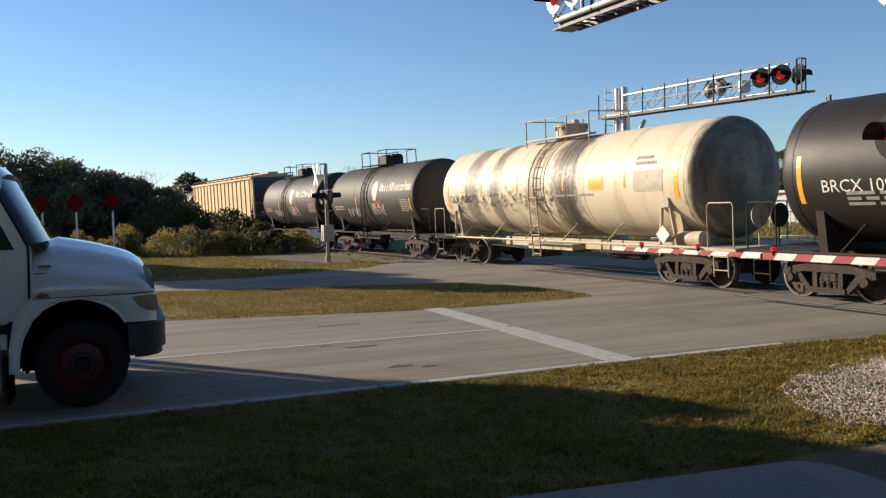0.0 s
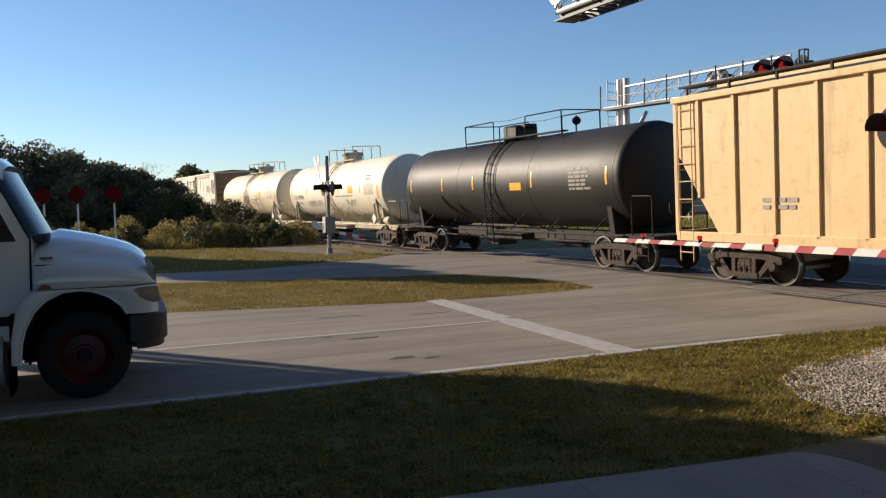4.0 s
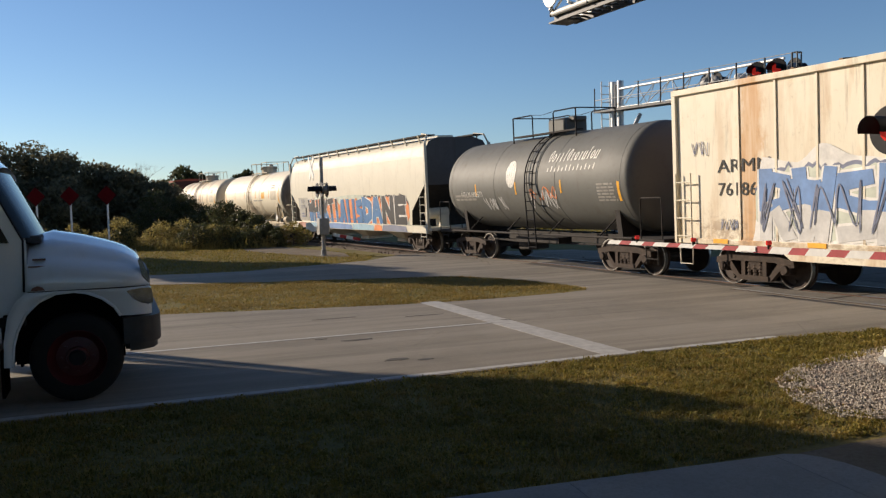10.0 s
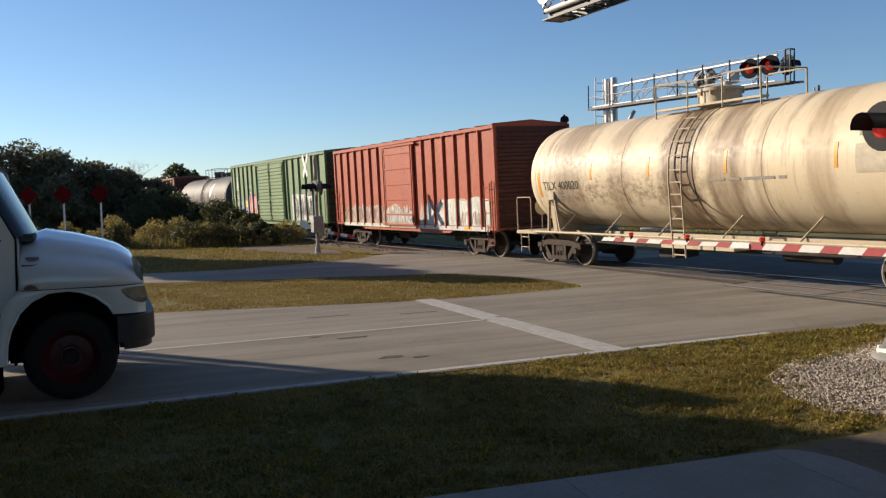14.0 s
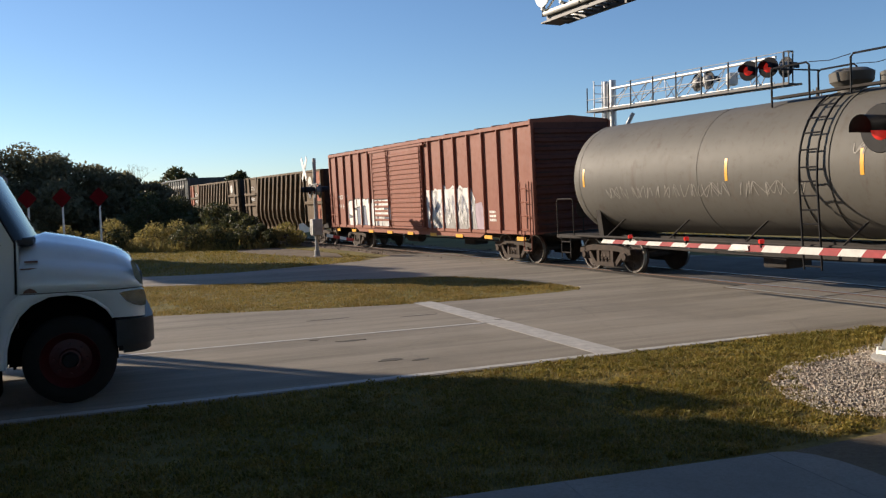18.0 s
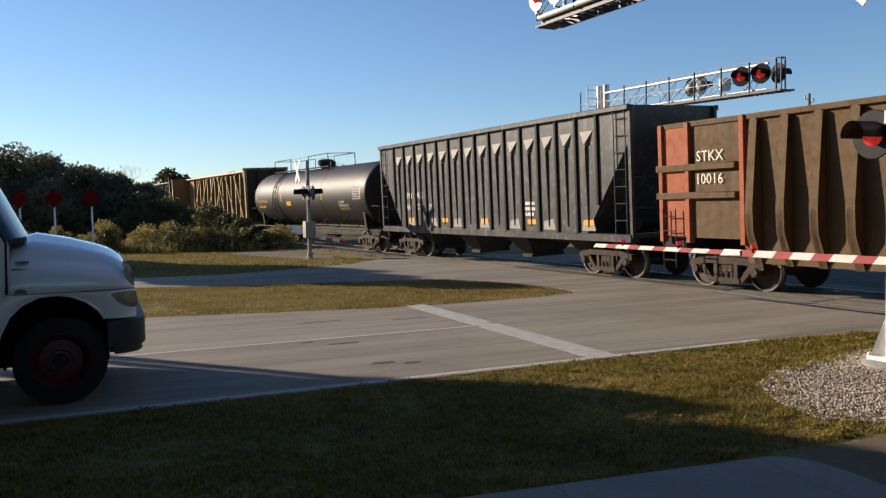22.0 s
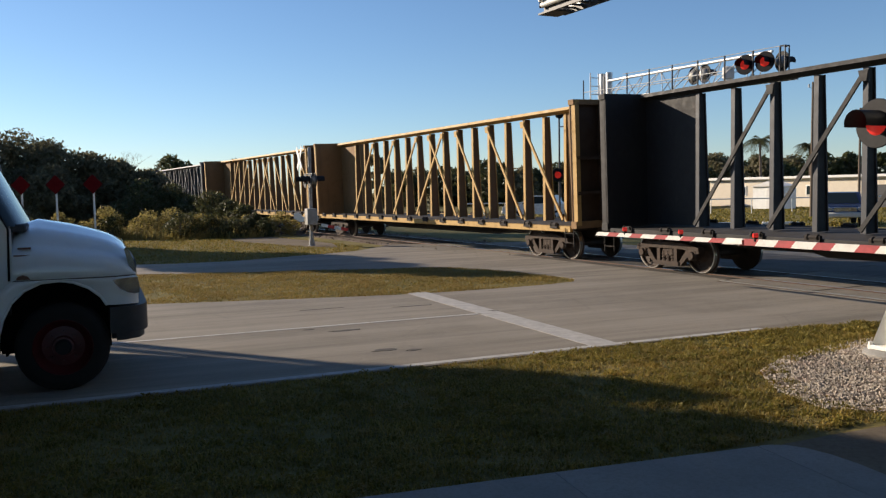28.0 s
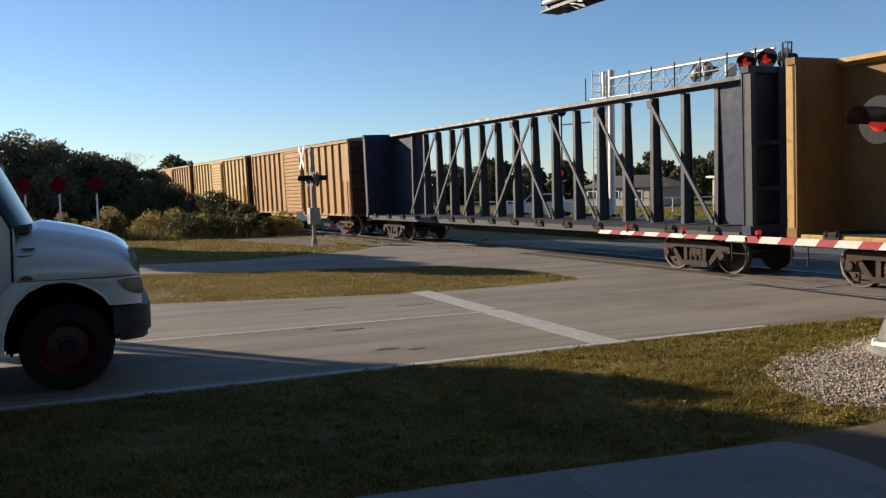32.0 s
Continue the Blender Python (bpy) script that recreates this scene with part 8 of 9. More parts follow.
    for i, j in pairs:
        for y in (-1,):
            s = Solid().beam((xs[i], y * 0.17, h1 - 0.30), (xs[j], y * 0.29, zd + 0.06), 0.09, 0.05, (0, 1, 0))
            s.slab([(xs[i] - 0.11, h1 - 0.24), (xs[i] + 0.11, h1 - 0.24), (xs[i] + 0.07, h1 - 0.46), (xs[i] - 0.07, h1 - 0.46)], "Y", y * 0.20, y * 0.15)
            part("brace", s, brace, car)
    part("underframe", Solid().slab([(-h + 4.5, 0.92), (h - 4.5, 0.92), (h - 6.0, 0.55), (-h + 6.0, 0.55)], "Y", -0.25, 0.25), M_UNDER, car)
    running_gear(car, h, 2.0)
    return car


GRAF = {k: plain("spray_" + k, v, 0.6, var=0.25, scale=2.4) for k, v in dict(white=(0.72, 0.70, 0.66), silver=(0.55, 0.54, 0.52), black=(0.02, 0.02, 0.025), blue=(0.13, 0.24, 0.47), sky=(0.26, 0.42, 0.52),
        violet=(0.25, 0.22, 0.42), red=(0.50, 0.08, 0.05), pink=(0.75, 0.22, 0.30), orange=(0.72, 0.22, 0.06), yellow=(0.75, 0.55, 0.10), green=(0.10, 0.32, 0.18), mint=(0.16, 0.42, 0.28), brick=(0.43, 0.21, 0.14), faded_red=(0.50, 0.24, 0.18), rust=(0.48, 0.25, 0.09), pale_teal=(0.42, 0.47, 0.44), slate=(0.16, 0.18, 0.26), haze=(0.52, 0.55, 0.46), pewter=(0.33, 0.31, 0.29), faded_violet=(0.36, 0.27, 0.32), teal=(0.10, 0.32, 0.36), royal=(0.045, 0.16, 0.36), umber=(0.27, 0.13, 0.085), lilac=(0.30, 0.25, 0.50), hot=(0.78, 0.20, 0.06), dust=(0.40, 0.31, 0.23)).items()}


def place(car, lead, trail, half=None):
    TRAIN.append((car, (lead + trail) / 2.0, (lead - trail) / 2.0))
    return car


def oval_mark(car, x, z, w, h_, r, zc, mat, name="emblem"):
    """Plain seed-shaped emblem in upright slivers."""
    s = Solid()
    for i in range(5):
        u0, u1 = -1 + i * 0.4, -1 + (i + 1) * 0.4 - 0.05
        ts = [u0 + (u1 - u0) * k / 4 for k in range(5)]
        up = [(x + t * w / 2, 0, z + h_ / 2 * math.sqrt(max(0, 1 - t * t)) ) for t in ts]
        dn = [(x + t * w / 2 * 0.9, 0, z - h_ / 2 * math.sqrt(max(0, 1 - t * t))) for t in ts]
        s.sheet([[tuple(Vector(a).lerp(Vector(b), k / 10)) for k in range(11)] for a, b in zip(up, dn)])
    me = s.mesh(name, mat, 0)
    wrap(me, r + 0.006, zc)
    return part(name, me, mat, car, "pale oval emblem")


# short charcoal tanks with a pale oval emblem and a word mark (drawn as bars)
def syrup_tank(lead, trail, mat, label, lx, ex, wx, w1, plat, tapes, seed=1, two=False, pale=None):
    L = lead - trail
    r, zc = 1.52, 2.62
    car = tank_car("tank_wagon", label, L, r, zc, mat, M_UNDER, "box", "rail", platform=plat[1] - plat[0], plat_x=(plat[0] + plat[1]) / 2, ladder_x=lx, bands=(lx - 0.3, lx + 0.3), dome_x=(plat[0] + plat[1]) / 2 + 0.3)
    pale = pale or M_TEXT_WHITE
    oval_mark(car, ex, zc + 0.32, 0.62, 0.90, r, zc, pale)
    s = Solid()
    for line in range(2 if two else 1):
        shapes = "RorilRrorulos" if not line else "ililillililil"
        x, hs = wx, (0.40 if not line else 0.17)
        step = (w1 - wx) / (len(shapes) if not two else len(shapes) * 0.95)
        zz = zc + 0.26 + (0.34 if two and not line else 0.04 if two else 0)
        for ch_ in shapes:
            hh = hs if ch_ in "Rl" else hs * 0.68
            wd, st = step * 0.80, step * 0.24
            tilt = lambda z_: 0.22 * (z_ - zz)
            if ch_ in "Ro":
                for k in range(12):
                    a0, a1 = k * math.tau / 12, (k + 1) * math.tau / 12
                    q = [(x + wd / 2 + (wd / 2 - d_) * math.cos(a), zz + hh / 2 + (hh / 2 - d_) * math.sin(a)) for a, d_ in ((a0, 0), (a1, 0), (a1, st), (a0, st))]
                    s.add([(px_ + tilt(pz_), 0, pz_) for px_, pz_ in q], [(0, 1, 2, 3)])
            else:
                for dx in ((0.0, wd - st) if ch_ in "us" else (wd * 0.35,)):
                    s.sheet([[(x + dx + tilt(zz + hh * j / 4), 0, zz + hh * j / 4), (x + dx + st + tilt(zz + hh * j / 4), 0, zz + hh * j / 4)] for j in range(5)])
                if ch_ in "us":
                    s.add([(x, 0, zz), (x + wd, 0, zz), (x + wd, 0, zz + st * 0.8), (x, 0, zz + st * 0.8)], [(0, 1, 2, 3)])
            x += step
    me = s.mesh("word_mark", pale, 0)
    part("word_mark", wrap(me, r + 0.006, zc), pale, car, "slanted white word mark as plain bars")
    bars(car, L / 2 - 1.55, zc - 0.62, 0.95, 0.55, 6, 0, M_TEXT_GREY, r, zc, seed, "data_panel")
    bars(car, -L / 2 + 0.75, zc - 0.52, 1.5, 0.26, 2, 0, M_TEXT_GREY, r, zc, seed + 5)
    scrawl(car, -2.6, -1.2, zc - 0.95, zc - 0.35, GRAF["silver"], 0, seed, r, zc)
    scrawl(car, 0.4, 1.9, zc - 0.9, zc - 0.2, GRAF["silver"], 0, seed + 1, r, zc)
    scrawl(car, 0.3, 1.7, zc - 0.6, zc - 0.1, GRAF["orange"], 0, seed + 2, r, zc, 2)
    tape(car, tapes, zc - 0.15, r, zc, M_YELLOW, 0.07, 0.4)
    tape(car, (L / 2 - 0.62,), zc - 0.35, r, zc, M_YELLOW, 0.10, 0.55)
    return place(car, lead, trail)


def cream_tank(lead, trail, mat, number, label, seed=1):
    L = lead - trail
    r, zc = 1.52, 2.66
    car = tank_car("tank_wagon", label, L, r, zc, mat, M_UNDER_PALE, "low", "rail", platform=3.4, plat_x=-0.05, ladder_x=-0.2, bands=(0.22,), dome_x=-0.25)
    if seed == 5:
        scrawl(car, -3.7, -1.3, zc - 0.85, zc - 0.40, M_TEXT_GREY, 0, 55, r, zc, 7, 0.03)
        scrawl(car, 2.2, 3.4, zc - 0.85, zc - 0.4, M_TEXT_GREY, 0, 56, r, zc, 3, 0.03)
    lettering(car, number, 0.36, -5.95, zc - 0.38, 0, M_TEXT_BLACK, r, zc, 0.92)
    bars(car, -5.9, zc - 0.66, 1.5, 0.16, 2, 0, M_TEXT_GREY, r, zc, seed)
    bars(car, 0.75, zc - 0.30, 2.6, 0.10, 1, 0, M_TEXT_GREY, r, zc, seed + 1)
    bars(car, L / 2 - 2.3, zc + 0.45, 0.8, 0.3, 2, 0, M_TEXT_GREY, r, zc, seed + 2)
    patch(car, "data_panel", L / 2 - 2.35, L / 2 - 1.25, zc - 0.25, zc + 0.30, 0, M_DATA, r, zc)
    if seed != 8:
        patch(car, "warning_panel", 2.55, 3.2, zc - 0.14, zc + 0.26, 0, M_YELLOW, r, zc, "orange panel")
    tape(car, (-3.6, -1.25, 1.3, 4.1), zc + 0.12, r, zc, M_ORANGE, 0.08, 0.5)
    tape(car, (L / 2 - 0.78,), zc + 0.1, r, zc, M_YELLOW, 0.16, 1.1)
    tape(car, (-L / 2 + 0.72,), zc - 0.1, r, zc, M_ORANGE, 0.12, 1.0)
    # placard board and valve housing by the leading end
    s = Solid().box((0, 0, 0), (0.34, 0.02, 0.34), Matrix.Rotation(radians(45), 3, "Y"))
    o = part("placard", s, M_TEXT_WHITE, car, "white diamond placard")
    o.location = (L / 2 - 1.3, -1.5, 1.32)
    s = Solid().lathe([(-0.5, 0.0), (-0.45, 0.2), (0.45, 0.2), (0.5, 0.0)], 14, "X", (L / 2 - 0.75, -1.1, 1.2))
    part("air_reservoir", s, M_UNDER_PALE, car)
    for q in (-1, 1):
        s = Solid()
        s.box((q * (L / 2 - 1.25), -1.42, zc - 0.55), (0.34, 0.12, 0.26), ch=0.02)
        for d in (-0.14, 0.14):
            s.beam((q * (L / 2 - 1.25) + d, -1.42, zc - 0.6), (q * (L / 2 - 1.25) + d * 2.2, -1.36, 1.0), 0.09, 0.05)
        part("bolster_strut", s, M_UNDER_PALE, car)
    return place(car, lead, trail)


def black_tank(lead, trail, mat, label, r=1.5, zc=2.62, dome="valve", plat=(-1.8, 1.8), tapes=None, lx=-1.6, dx=0.0):
    L = lead - trail
    car = tank_car("tank_wagon", label, L, r, zc, mat, M_UNDER, dome, "rail", platform=plat[1] - plat[0], plat_x=(plat[0] + plat[1]) / 2, ladder_x=lx, bands=(lx - 0.34, lx + 0.34), dome_x=dx)
    if tapes is not None:
        tape(car, (-L / 2 + 0.75, *tapes, L / 2 - 0.8), zc + 0.05, r, zc, M_YELLOW, 0.08, 0.5)
    return place(car, lead, trail)


# 0 black tank leaving
c = black_tank(225.2, 211.88, M_TANK_BLACK, "glossy black tank wagon with white lettering", 1.5, 2.68, "box")
lettering(c, "BRCX 1095", 0.36, -5.45, 2.24, 0, M_TEXT_WHITE, 1.5, 2.68, 1.0)
bars(c, -4.9, 1.95, 2.6, 0.34, 3, 0, M_TEXT_GREY, 1.5, 2.68, 3)
tape(c, (-5.95,), 2.5, 1.5, 2.68, M_YELLOW, 0.12, 1.0)
cream_tank(209.74, 196.12, M_TANK_CREAM[0], "TILX 400921", "cream tank wagon badly streaked with dark stains", 2)
syrup_tank(193.92, 183.72, M_TANK_CHAR, "charcoal tank wagon with oval emblem and word mark", -0.32, 0.86, 1.37, 4.6, (-2.2, 0.75), (-1.4,), seed=4)
syrup_tank(181.9, 171.67, M_TANK_CHAR, "charcoal tank wagon with oval emblem and white scrawls", -0.63, 0.71, 1.52, 4.6, (-2.5, 0.95), (-1.6,), seed=9)
L = 169.86 - 151.52
c = hopper_car("hopper_wagon", "tan covered hopper wagon with ribbed sides", L, 4.42, M_TAN, M_UNDER, [-L / 2 + 0.9 + (L - 1.8) * i / 15 for i in range(16)], 1.5)
bars(c, 2.7, 1.9, 0.6, 0.6, 4, -1.52, M_TEXT_GREY, seed=7)
bars(c, -6.4, 1.75, 1.2, 0.3, 2, -1.52, M_TEXT_GREY, seed=8)
place(c, 169.86, 151.52)
c = black_tank(149.6, 135.31, M_TANK_BLACK, "black tank wagon with yellow tape marks", 1.5, 2.62, "box", (-2.9, 3.3), (-3.6, -1.2, 2.6), 0.0, -0.24)
patch(c, "warning_panel", 1.3, 2.0, 2.35, 2.6, 0, M_YELLOW, 1.5, 2.62)
bars(c, 4.6, 2.3, 1.1, 0.7, 6, 0, M_TEXT_GREY, 1.5, 2.62, 12, "data_panel")
cream_tank(133.24, 119.38, M_TANK_WHITE, "TILX 400986", "clean white tank wagon with orange panel", 5)
cream_tank(117.34, 103.72, M_TANK_CREAM[1], "TILX 400910", "cream tank wagon with rusty streaks", 6)


def spray_mass(car, name, pts, mat, y, label="sprayed colour field"):
    """A flat sprayed field under an outline of (x, z) points, rounded through them, resting on its own foot line."""
    top = []
    n = len(pts)
    for i in range(n - 1):
        for k in range(5):
            t = k / 5
            e = t * t * (3 - 2 * t)
            top.append((pts[i][0] + (pts[i + 1][0] - pts[i][0]) * t, pts[i][1] + (pts[i + 1][1] - pts[i][1]) * e))
    top.append(pts[-1])
    z0 = min(p[1] for p in pts)
    me = Solid().sheet([[(x, y, z0) for x, z in top], [(x, y, z0 + (z - z0) * 0.5) for x, z in top], [(x, y, z) for x, z in top]]).mesh(name, mat, 0)
    return part(name, me, mat, car, label)


def reefer(lead, trail, number, label, seed, mat):
    L = lead - trail
    h = L / 2
    ribs = [x for x in (-h + 2.05 + i * 1.02 for i in range(15)) if not (-1.7 < x < 1.7) and x < h - 1.6]
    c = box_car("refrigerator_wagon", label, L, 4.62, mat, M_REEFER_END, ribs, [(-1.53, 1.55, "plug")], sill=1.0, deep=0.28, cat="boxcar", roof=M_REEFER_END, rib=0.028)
    # door frames and bars
    s = Solid()
    for x in (-1.3, 0.0, 1.3):
        s.rod([(x, -1.66, 1.2), (x, -1.66, 4.2)], 0.028, 6)
    for z in (1.35, 2.55, 3.35, 4.1):
        s.box((0.0, -1.60, z), (2.8, 0.05, 0.07), ch=0.01)
    for x in (-1.12, 1.12):
        s.rod([(x, -1.655, 1.2), (x, -1.655, 4.2)], 0.02, 6)
    for x, z, ww, hh in ((0.55, 2.9, 0.9, 0.9), (-0.62, 1.75, 0.9, 0.7), (0.6, 1.75, 0.8, 0.6)):
        for dz in (-hh / 2, hh / 2):
            s.box((x, -1.605, z + dz), (ww, 0.03, 0.03))
        for dx in (-ww / 2, ww / 2):
            s.box((x + dx, -1.605, z), (0.03, 0.03, hh))
    part("door_hardware", s, M_REEFER_END, c)
    part("door_rail", Solid().box((2.4, -1.515, 4.30), (8.0, 0.03, 0.05), ch=0.01), M_REEFER_END, c, "long door rail under the roof")
    # machinery bays at both ends
    for q in ((-1, 1) if seed == 21 else (1,)):
        o = part("access_opening", Solid().box((q * (h - 0.72), -1.500, 1.82), (1.15, 0.05, 1.45)), M_BAY, c, "flat machinery bay panel, beige darkened for its shade")
        # near-black block stands for the shade low in the bay
        part("bay_shadow_box", Solid().box((q * (h - 0.48), -1.515, 1.50), (0.52, 0.04, 0.74), ch=0.01), M_VOID, o, "flat dark block put in for the shade in the bay")
        rim_ = Solid()
        for dx, dz, sx_, sz_ in ((-0.58, 0, 0.05, 1.50), (0.58, 0, 0.05, 1.50), (0, 0.74, 1.2, 0.05), (0, -0.74, 1.2, 0.05)):
            rim_.box((q * (h - 0.72) + dx, -1.525, 1.82 + dz), (sx_, 0.08, sz_), ch=0.008)
        part("bay_rim", rim_, mat, o)
    o = part("grille_opening", Solid().box((h - 0.58, -1.50, 3.52), (0.80, 0.05, 1.10)), M_BAY, c, "flat machinery hatch panel, beige darkened for its shade")
    part("hatch_motor", Solid().box((h - 0.42, -1.52, 3.62), (0.16, 0.05, 0.26), ch=0.02), M_VOID, o)
    rim_ = Solid()
    for dx, dz, sx_, sz_ in ((-0.42, 0, 0.05, 1.15), (0.42, 0, 0.05, 1.15), (0, 0.57, 0.88, 0.05), (0, -0.57, 0.88, 0.05)):
        rim_.box((h - 0.58 + dx, -1.525, 3.52 + dz), (sx_, 0.08, sz_), ch=0.008)
    part("hatch_rim", rim_, mat, o)
    for i in range(9 if seed == 21 else 0):
        part("louvre", Solid().box((-h + 0.8, -1.512, 3.05 + i * 0.13), (1.0, 0.05, 0.06), ch=0.01), mat, c)
    part("fuel_tank", Solid().box((h - 3.2, -1.1, 0.72), (2.6, 0.7, 0.42), ch=0.02), M_UNDER, c)
    a, b = number.split()
    nx = -h + (2.4 if seed == 21 else 1.4)
    lettering(c, a, 0.42, nx, 2.62, -1.506, M_TEXT_BLACK, squeeze=1.3)
    lettering(c, b, 0.42, nx, 2.10, -1.506, M_TEXT_BLACK, squeeze=1.1)
    # shield emblem as plain shapes
    sx, sz = 5.58, 3.35
    s = Solid().slab([(-0.30, 0.40), (0.30, 0.40), (0.33, 0.0), (0.24, -0.28), (0, -0.42), (-0.24, -0.28), (-0.33, 0.0)], "Y", -1.505, -1.50)
    o = part("shield_emblem", s, GRAF["white"], c, "red, white and blue shield emblem, faded")
    o.matrix_basis = Matrix.Translation((sx, 0, sz)) @ Matrix.Diagonal((0.82, 1, 0.82, 1))
    part("shield_bar", Solid().box((0, -1.507, 0.22), (0.56, 0.006, 0.24)), GRAF["slate"], o)
    for k in range(5):
        part("shield_stripe", Solid().box((-0.22 + k * 0.11, -1.507, -0.10), (0.05, 0.006, 0.36)), GRAF["faded_red"], o)
    lettering(c, "BUILDING", 0.19, 6.22, 3.40, -1.506, M_TEXT_DARK, squeeze=0.95)
    lettering(c, "AMERICA", 0.19, 6.22, 3.18, -1.506, M_TEXT_DARK, squeeze=1.0)
    if seed == 21:
        spray_mass(c, "graffiti", [(1.0, 1.1), (1.5, 2.0), (1.9, 2.25), (2.6, 1.1)], GRAF["green"], -1.508)
        spray_mass(c, "graffiti", [(2.5, 1.9), (3.0, 2.5), (3.6, 2.72), (4.3, 2.66), (4.9, 2.3), (5.2, 1.9)], GRAF["mint"], -1.507)
        spray_mass(c, "graffiti", [(1.5, 1.08), (1.75, 2.15), (2.4, 2.32), (3.6, 2.40), (4.6, 2.34), (5.3, 2.36), (5.9, 2.2), (6.3, 1.7), (6.7, 1.08)], GRAF["brick"], -1.510)
        spray_mass(c, "graffiti", [(5.7, 1.25), (5.9, 2.25), (6.4, 2.1), (6.9, 1.7), (7.1, 1.25)], GRAF["mint"], -1.512)
        spray_mass(c, "graffiti", [(-h + 2.3, 1.08), (-h + 3.0, 1.5), (-3.9, 1.8), (-2.6, 2.05), (-1.7, 1.9), (-1.6, 1.08)], GRAF["pale_teal"], -1.508)
        piece(c, -h + 3.4, -1.7, 1.15, 1.95, "RSUK", "pale_teal", "haze", 0.4, "pewter", "pale_teal", -1.509, seed, 0.30)
        piece(c, -1.35, 1.35, 1.2, 2.05, "DKE", "white", "pale_teal", 0.5, "slate", "haze", -1.60, seed + 2, 0.28)
        scrawl(c, -1.2, 1.2, 1.25, 2.0, GRAF["black"], -1.62, seed + 9, n=5, w=0.05)
        scrawl(c, 1.9, 5.8, 1.2, 2.1, GRAF["umber"], -1.5115, seed + 4, n=6, w=0.20)
        scrawl(c, 6.2, 7.4, 1.2, 1.9, GRAF["black"], -1.516, seed + 5, n=4, w=0.03)
        scrawl(c, -h + 0.35, -h + 1.3, 3.1, 4.1, GRAF["slate"], -1.54, seed + 6, n=3, w=0.03)
        bars(c, 4.95, 1.45, 0.55, 0.35, 5, -1.515, M_TEXT_WHITE, seed=seed, name="data_panel")
    else:
        spray_mass(c, "graffiti", [(-h + 2.4, 1.1), (-h + 2.7, 2.9), (-h + 3.6, 2.75), (-h + 4.2, 3.1), (-h + 5.0, 2.8), (-1.75, 2.6), (-1.6, 1.1)], GRAF["white"], -1.507)
        piece(c, -h + 2.6, -1.75, 1.15, 2.6, "RWSK", "blue", "silver", 0.45, "white", "haze", -1.508, seed, 0.34, "slate")
        scrawl(c, -h + 2.7, -1.8, 1.2, 2.5, GRAF["slate"], -1.531, seed + 11, n=6, w=0.035)
        piece(c, -1.35, 1.35, 1.2, 1.9, "ANE", "silver", "violet", 0.5, "slate", "haze", -1.60, seed + 2, 0.26)
        piece(c, 1.75, h - 2.6, 1.1, 2.5, "WTW", "blue", "sky", 0.5, "white", "pale_teal", -1.508, seed + 1, 0.30)
        patch(c, "graffiti_bar", 3.55, 3.75, 1.75, 2.25, -1.532, GRAF["yellow"])
        scrawl(c, -h + 0.6, -h + 1.1, 3.0, 3.4, GRAF["slate"], -1.506, seed + 7, n=2, w=0.02)
        scrawl(c, -h + 1.5, -h + 2.0, 1.3, 1.6, GRAF["slate"], -1.506, seed + 8, n=4, w=0.018)
    bars(c, h - 2.3, 1.3, 0.6, 0.6, 5, -1.506, M_TEXT_GREY, seed=seed + 3, name="data_panel")
    for x in (-h + 1.5, -4, 3, h - 2):
        patch(c, "reflective_tape", x - 0.22, x + 0.22, 1.02, 1.12, -1.56, M_YELLOW)
    return place(c, lead, trail)


reefer(101.52, 85.25, "ARMN 725110", "white refrigerator boxcar with brick-red and green graffiti fields", 21, M_REEFER)
reefer(83.33, 67.16, "ARMN 76186", "white refrigerator boxcar, rust-streaked, blue and white graffiti", 31, M_REEFER_RUST)
c = syrup_tank(65.6, 54.99, M_TANK_PALE, "grey tank wagon with pale oval emblem", 0.5, -0.69, 1.31, 3.6, (-1.6, 1.9), (-3.0, -0.42, 2.06), seed=14, two=True)
lettering(c, "UTLX 600571", 0.28, -4.1, 2.22, 0, M_TEXT_WHITE, 1.52, 2.62, 0.95)
L = 53.46 - 36.25
c = smooth_hopper("hopper_wagon", "off-white round-sided covered hopper with blue and orange graffiti", L, 4.62, M_GREYHOP, M_UNDER)
patch(c, "data_panel", -7.15, -5.62, 1.25, 2.46, -1.53, M_HOP_PANEL, label="grey stencilled data panel")
lettering(c, "ACFX", 0.27, -6.75, 2.18, -1.536, GRAF["slate"], squeeze=1.0, name="bar_lettering")
lettering(c, "97392", 0.27, -6.75, 1.88, -1.536, GRAF["slate"], squeeze=1.0, name="bar_lettering")
scrawl(c, -6.1, -5.75, 1.35, 2.0, GRAF["black"], -1.532, 42, n=1, w=0.09)
bars(c, -6.75, 1.4, 0.6, 0.3, 2, -1.536, GRAF["slate"], name="bar_print")
spray_mass(c, "graffiti", [(-5.6, 1.17), (-5.4, 2.38), (-4.0, 2.5), (-2.0, 2.42), (0.6, 2.5), (3.4, 2.45), (6.4, 2.3), (6.8, 1.17)], GRAF["haze"], -1.520, "pale mint overspray")
piece(c, -5.55, -1.0, 1.17, 2.34, "WHAKTI", "black", "royal", 0.42, "white", "orange", -1.523, 41, 0.34)
piece(c, -0.9, 1.9, 1.17, 2.26, "AIIS", "royal", "royal", 0.5, "royal", "orange", -1.523, 43, 0.36)
piece(c, 1.9, 4.1, 1.17, 2.34, "DA", "royal", "royal", 0.5, "white", "orange", -1.523, 47, 0.34, "black")
piece(c, 4.1, 6.7, 1.17, 2.34, "NE", "black", "black", 0.5, "white", "orange", -1.523, 52, 0.36, "black")
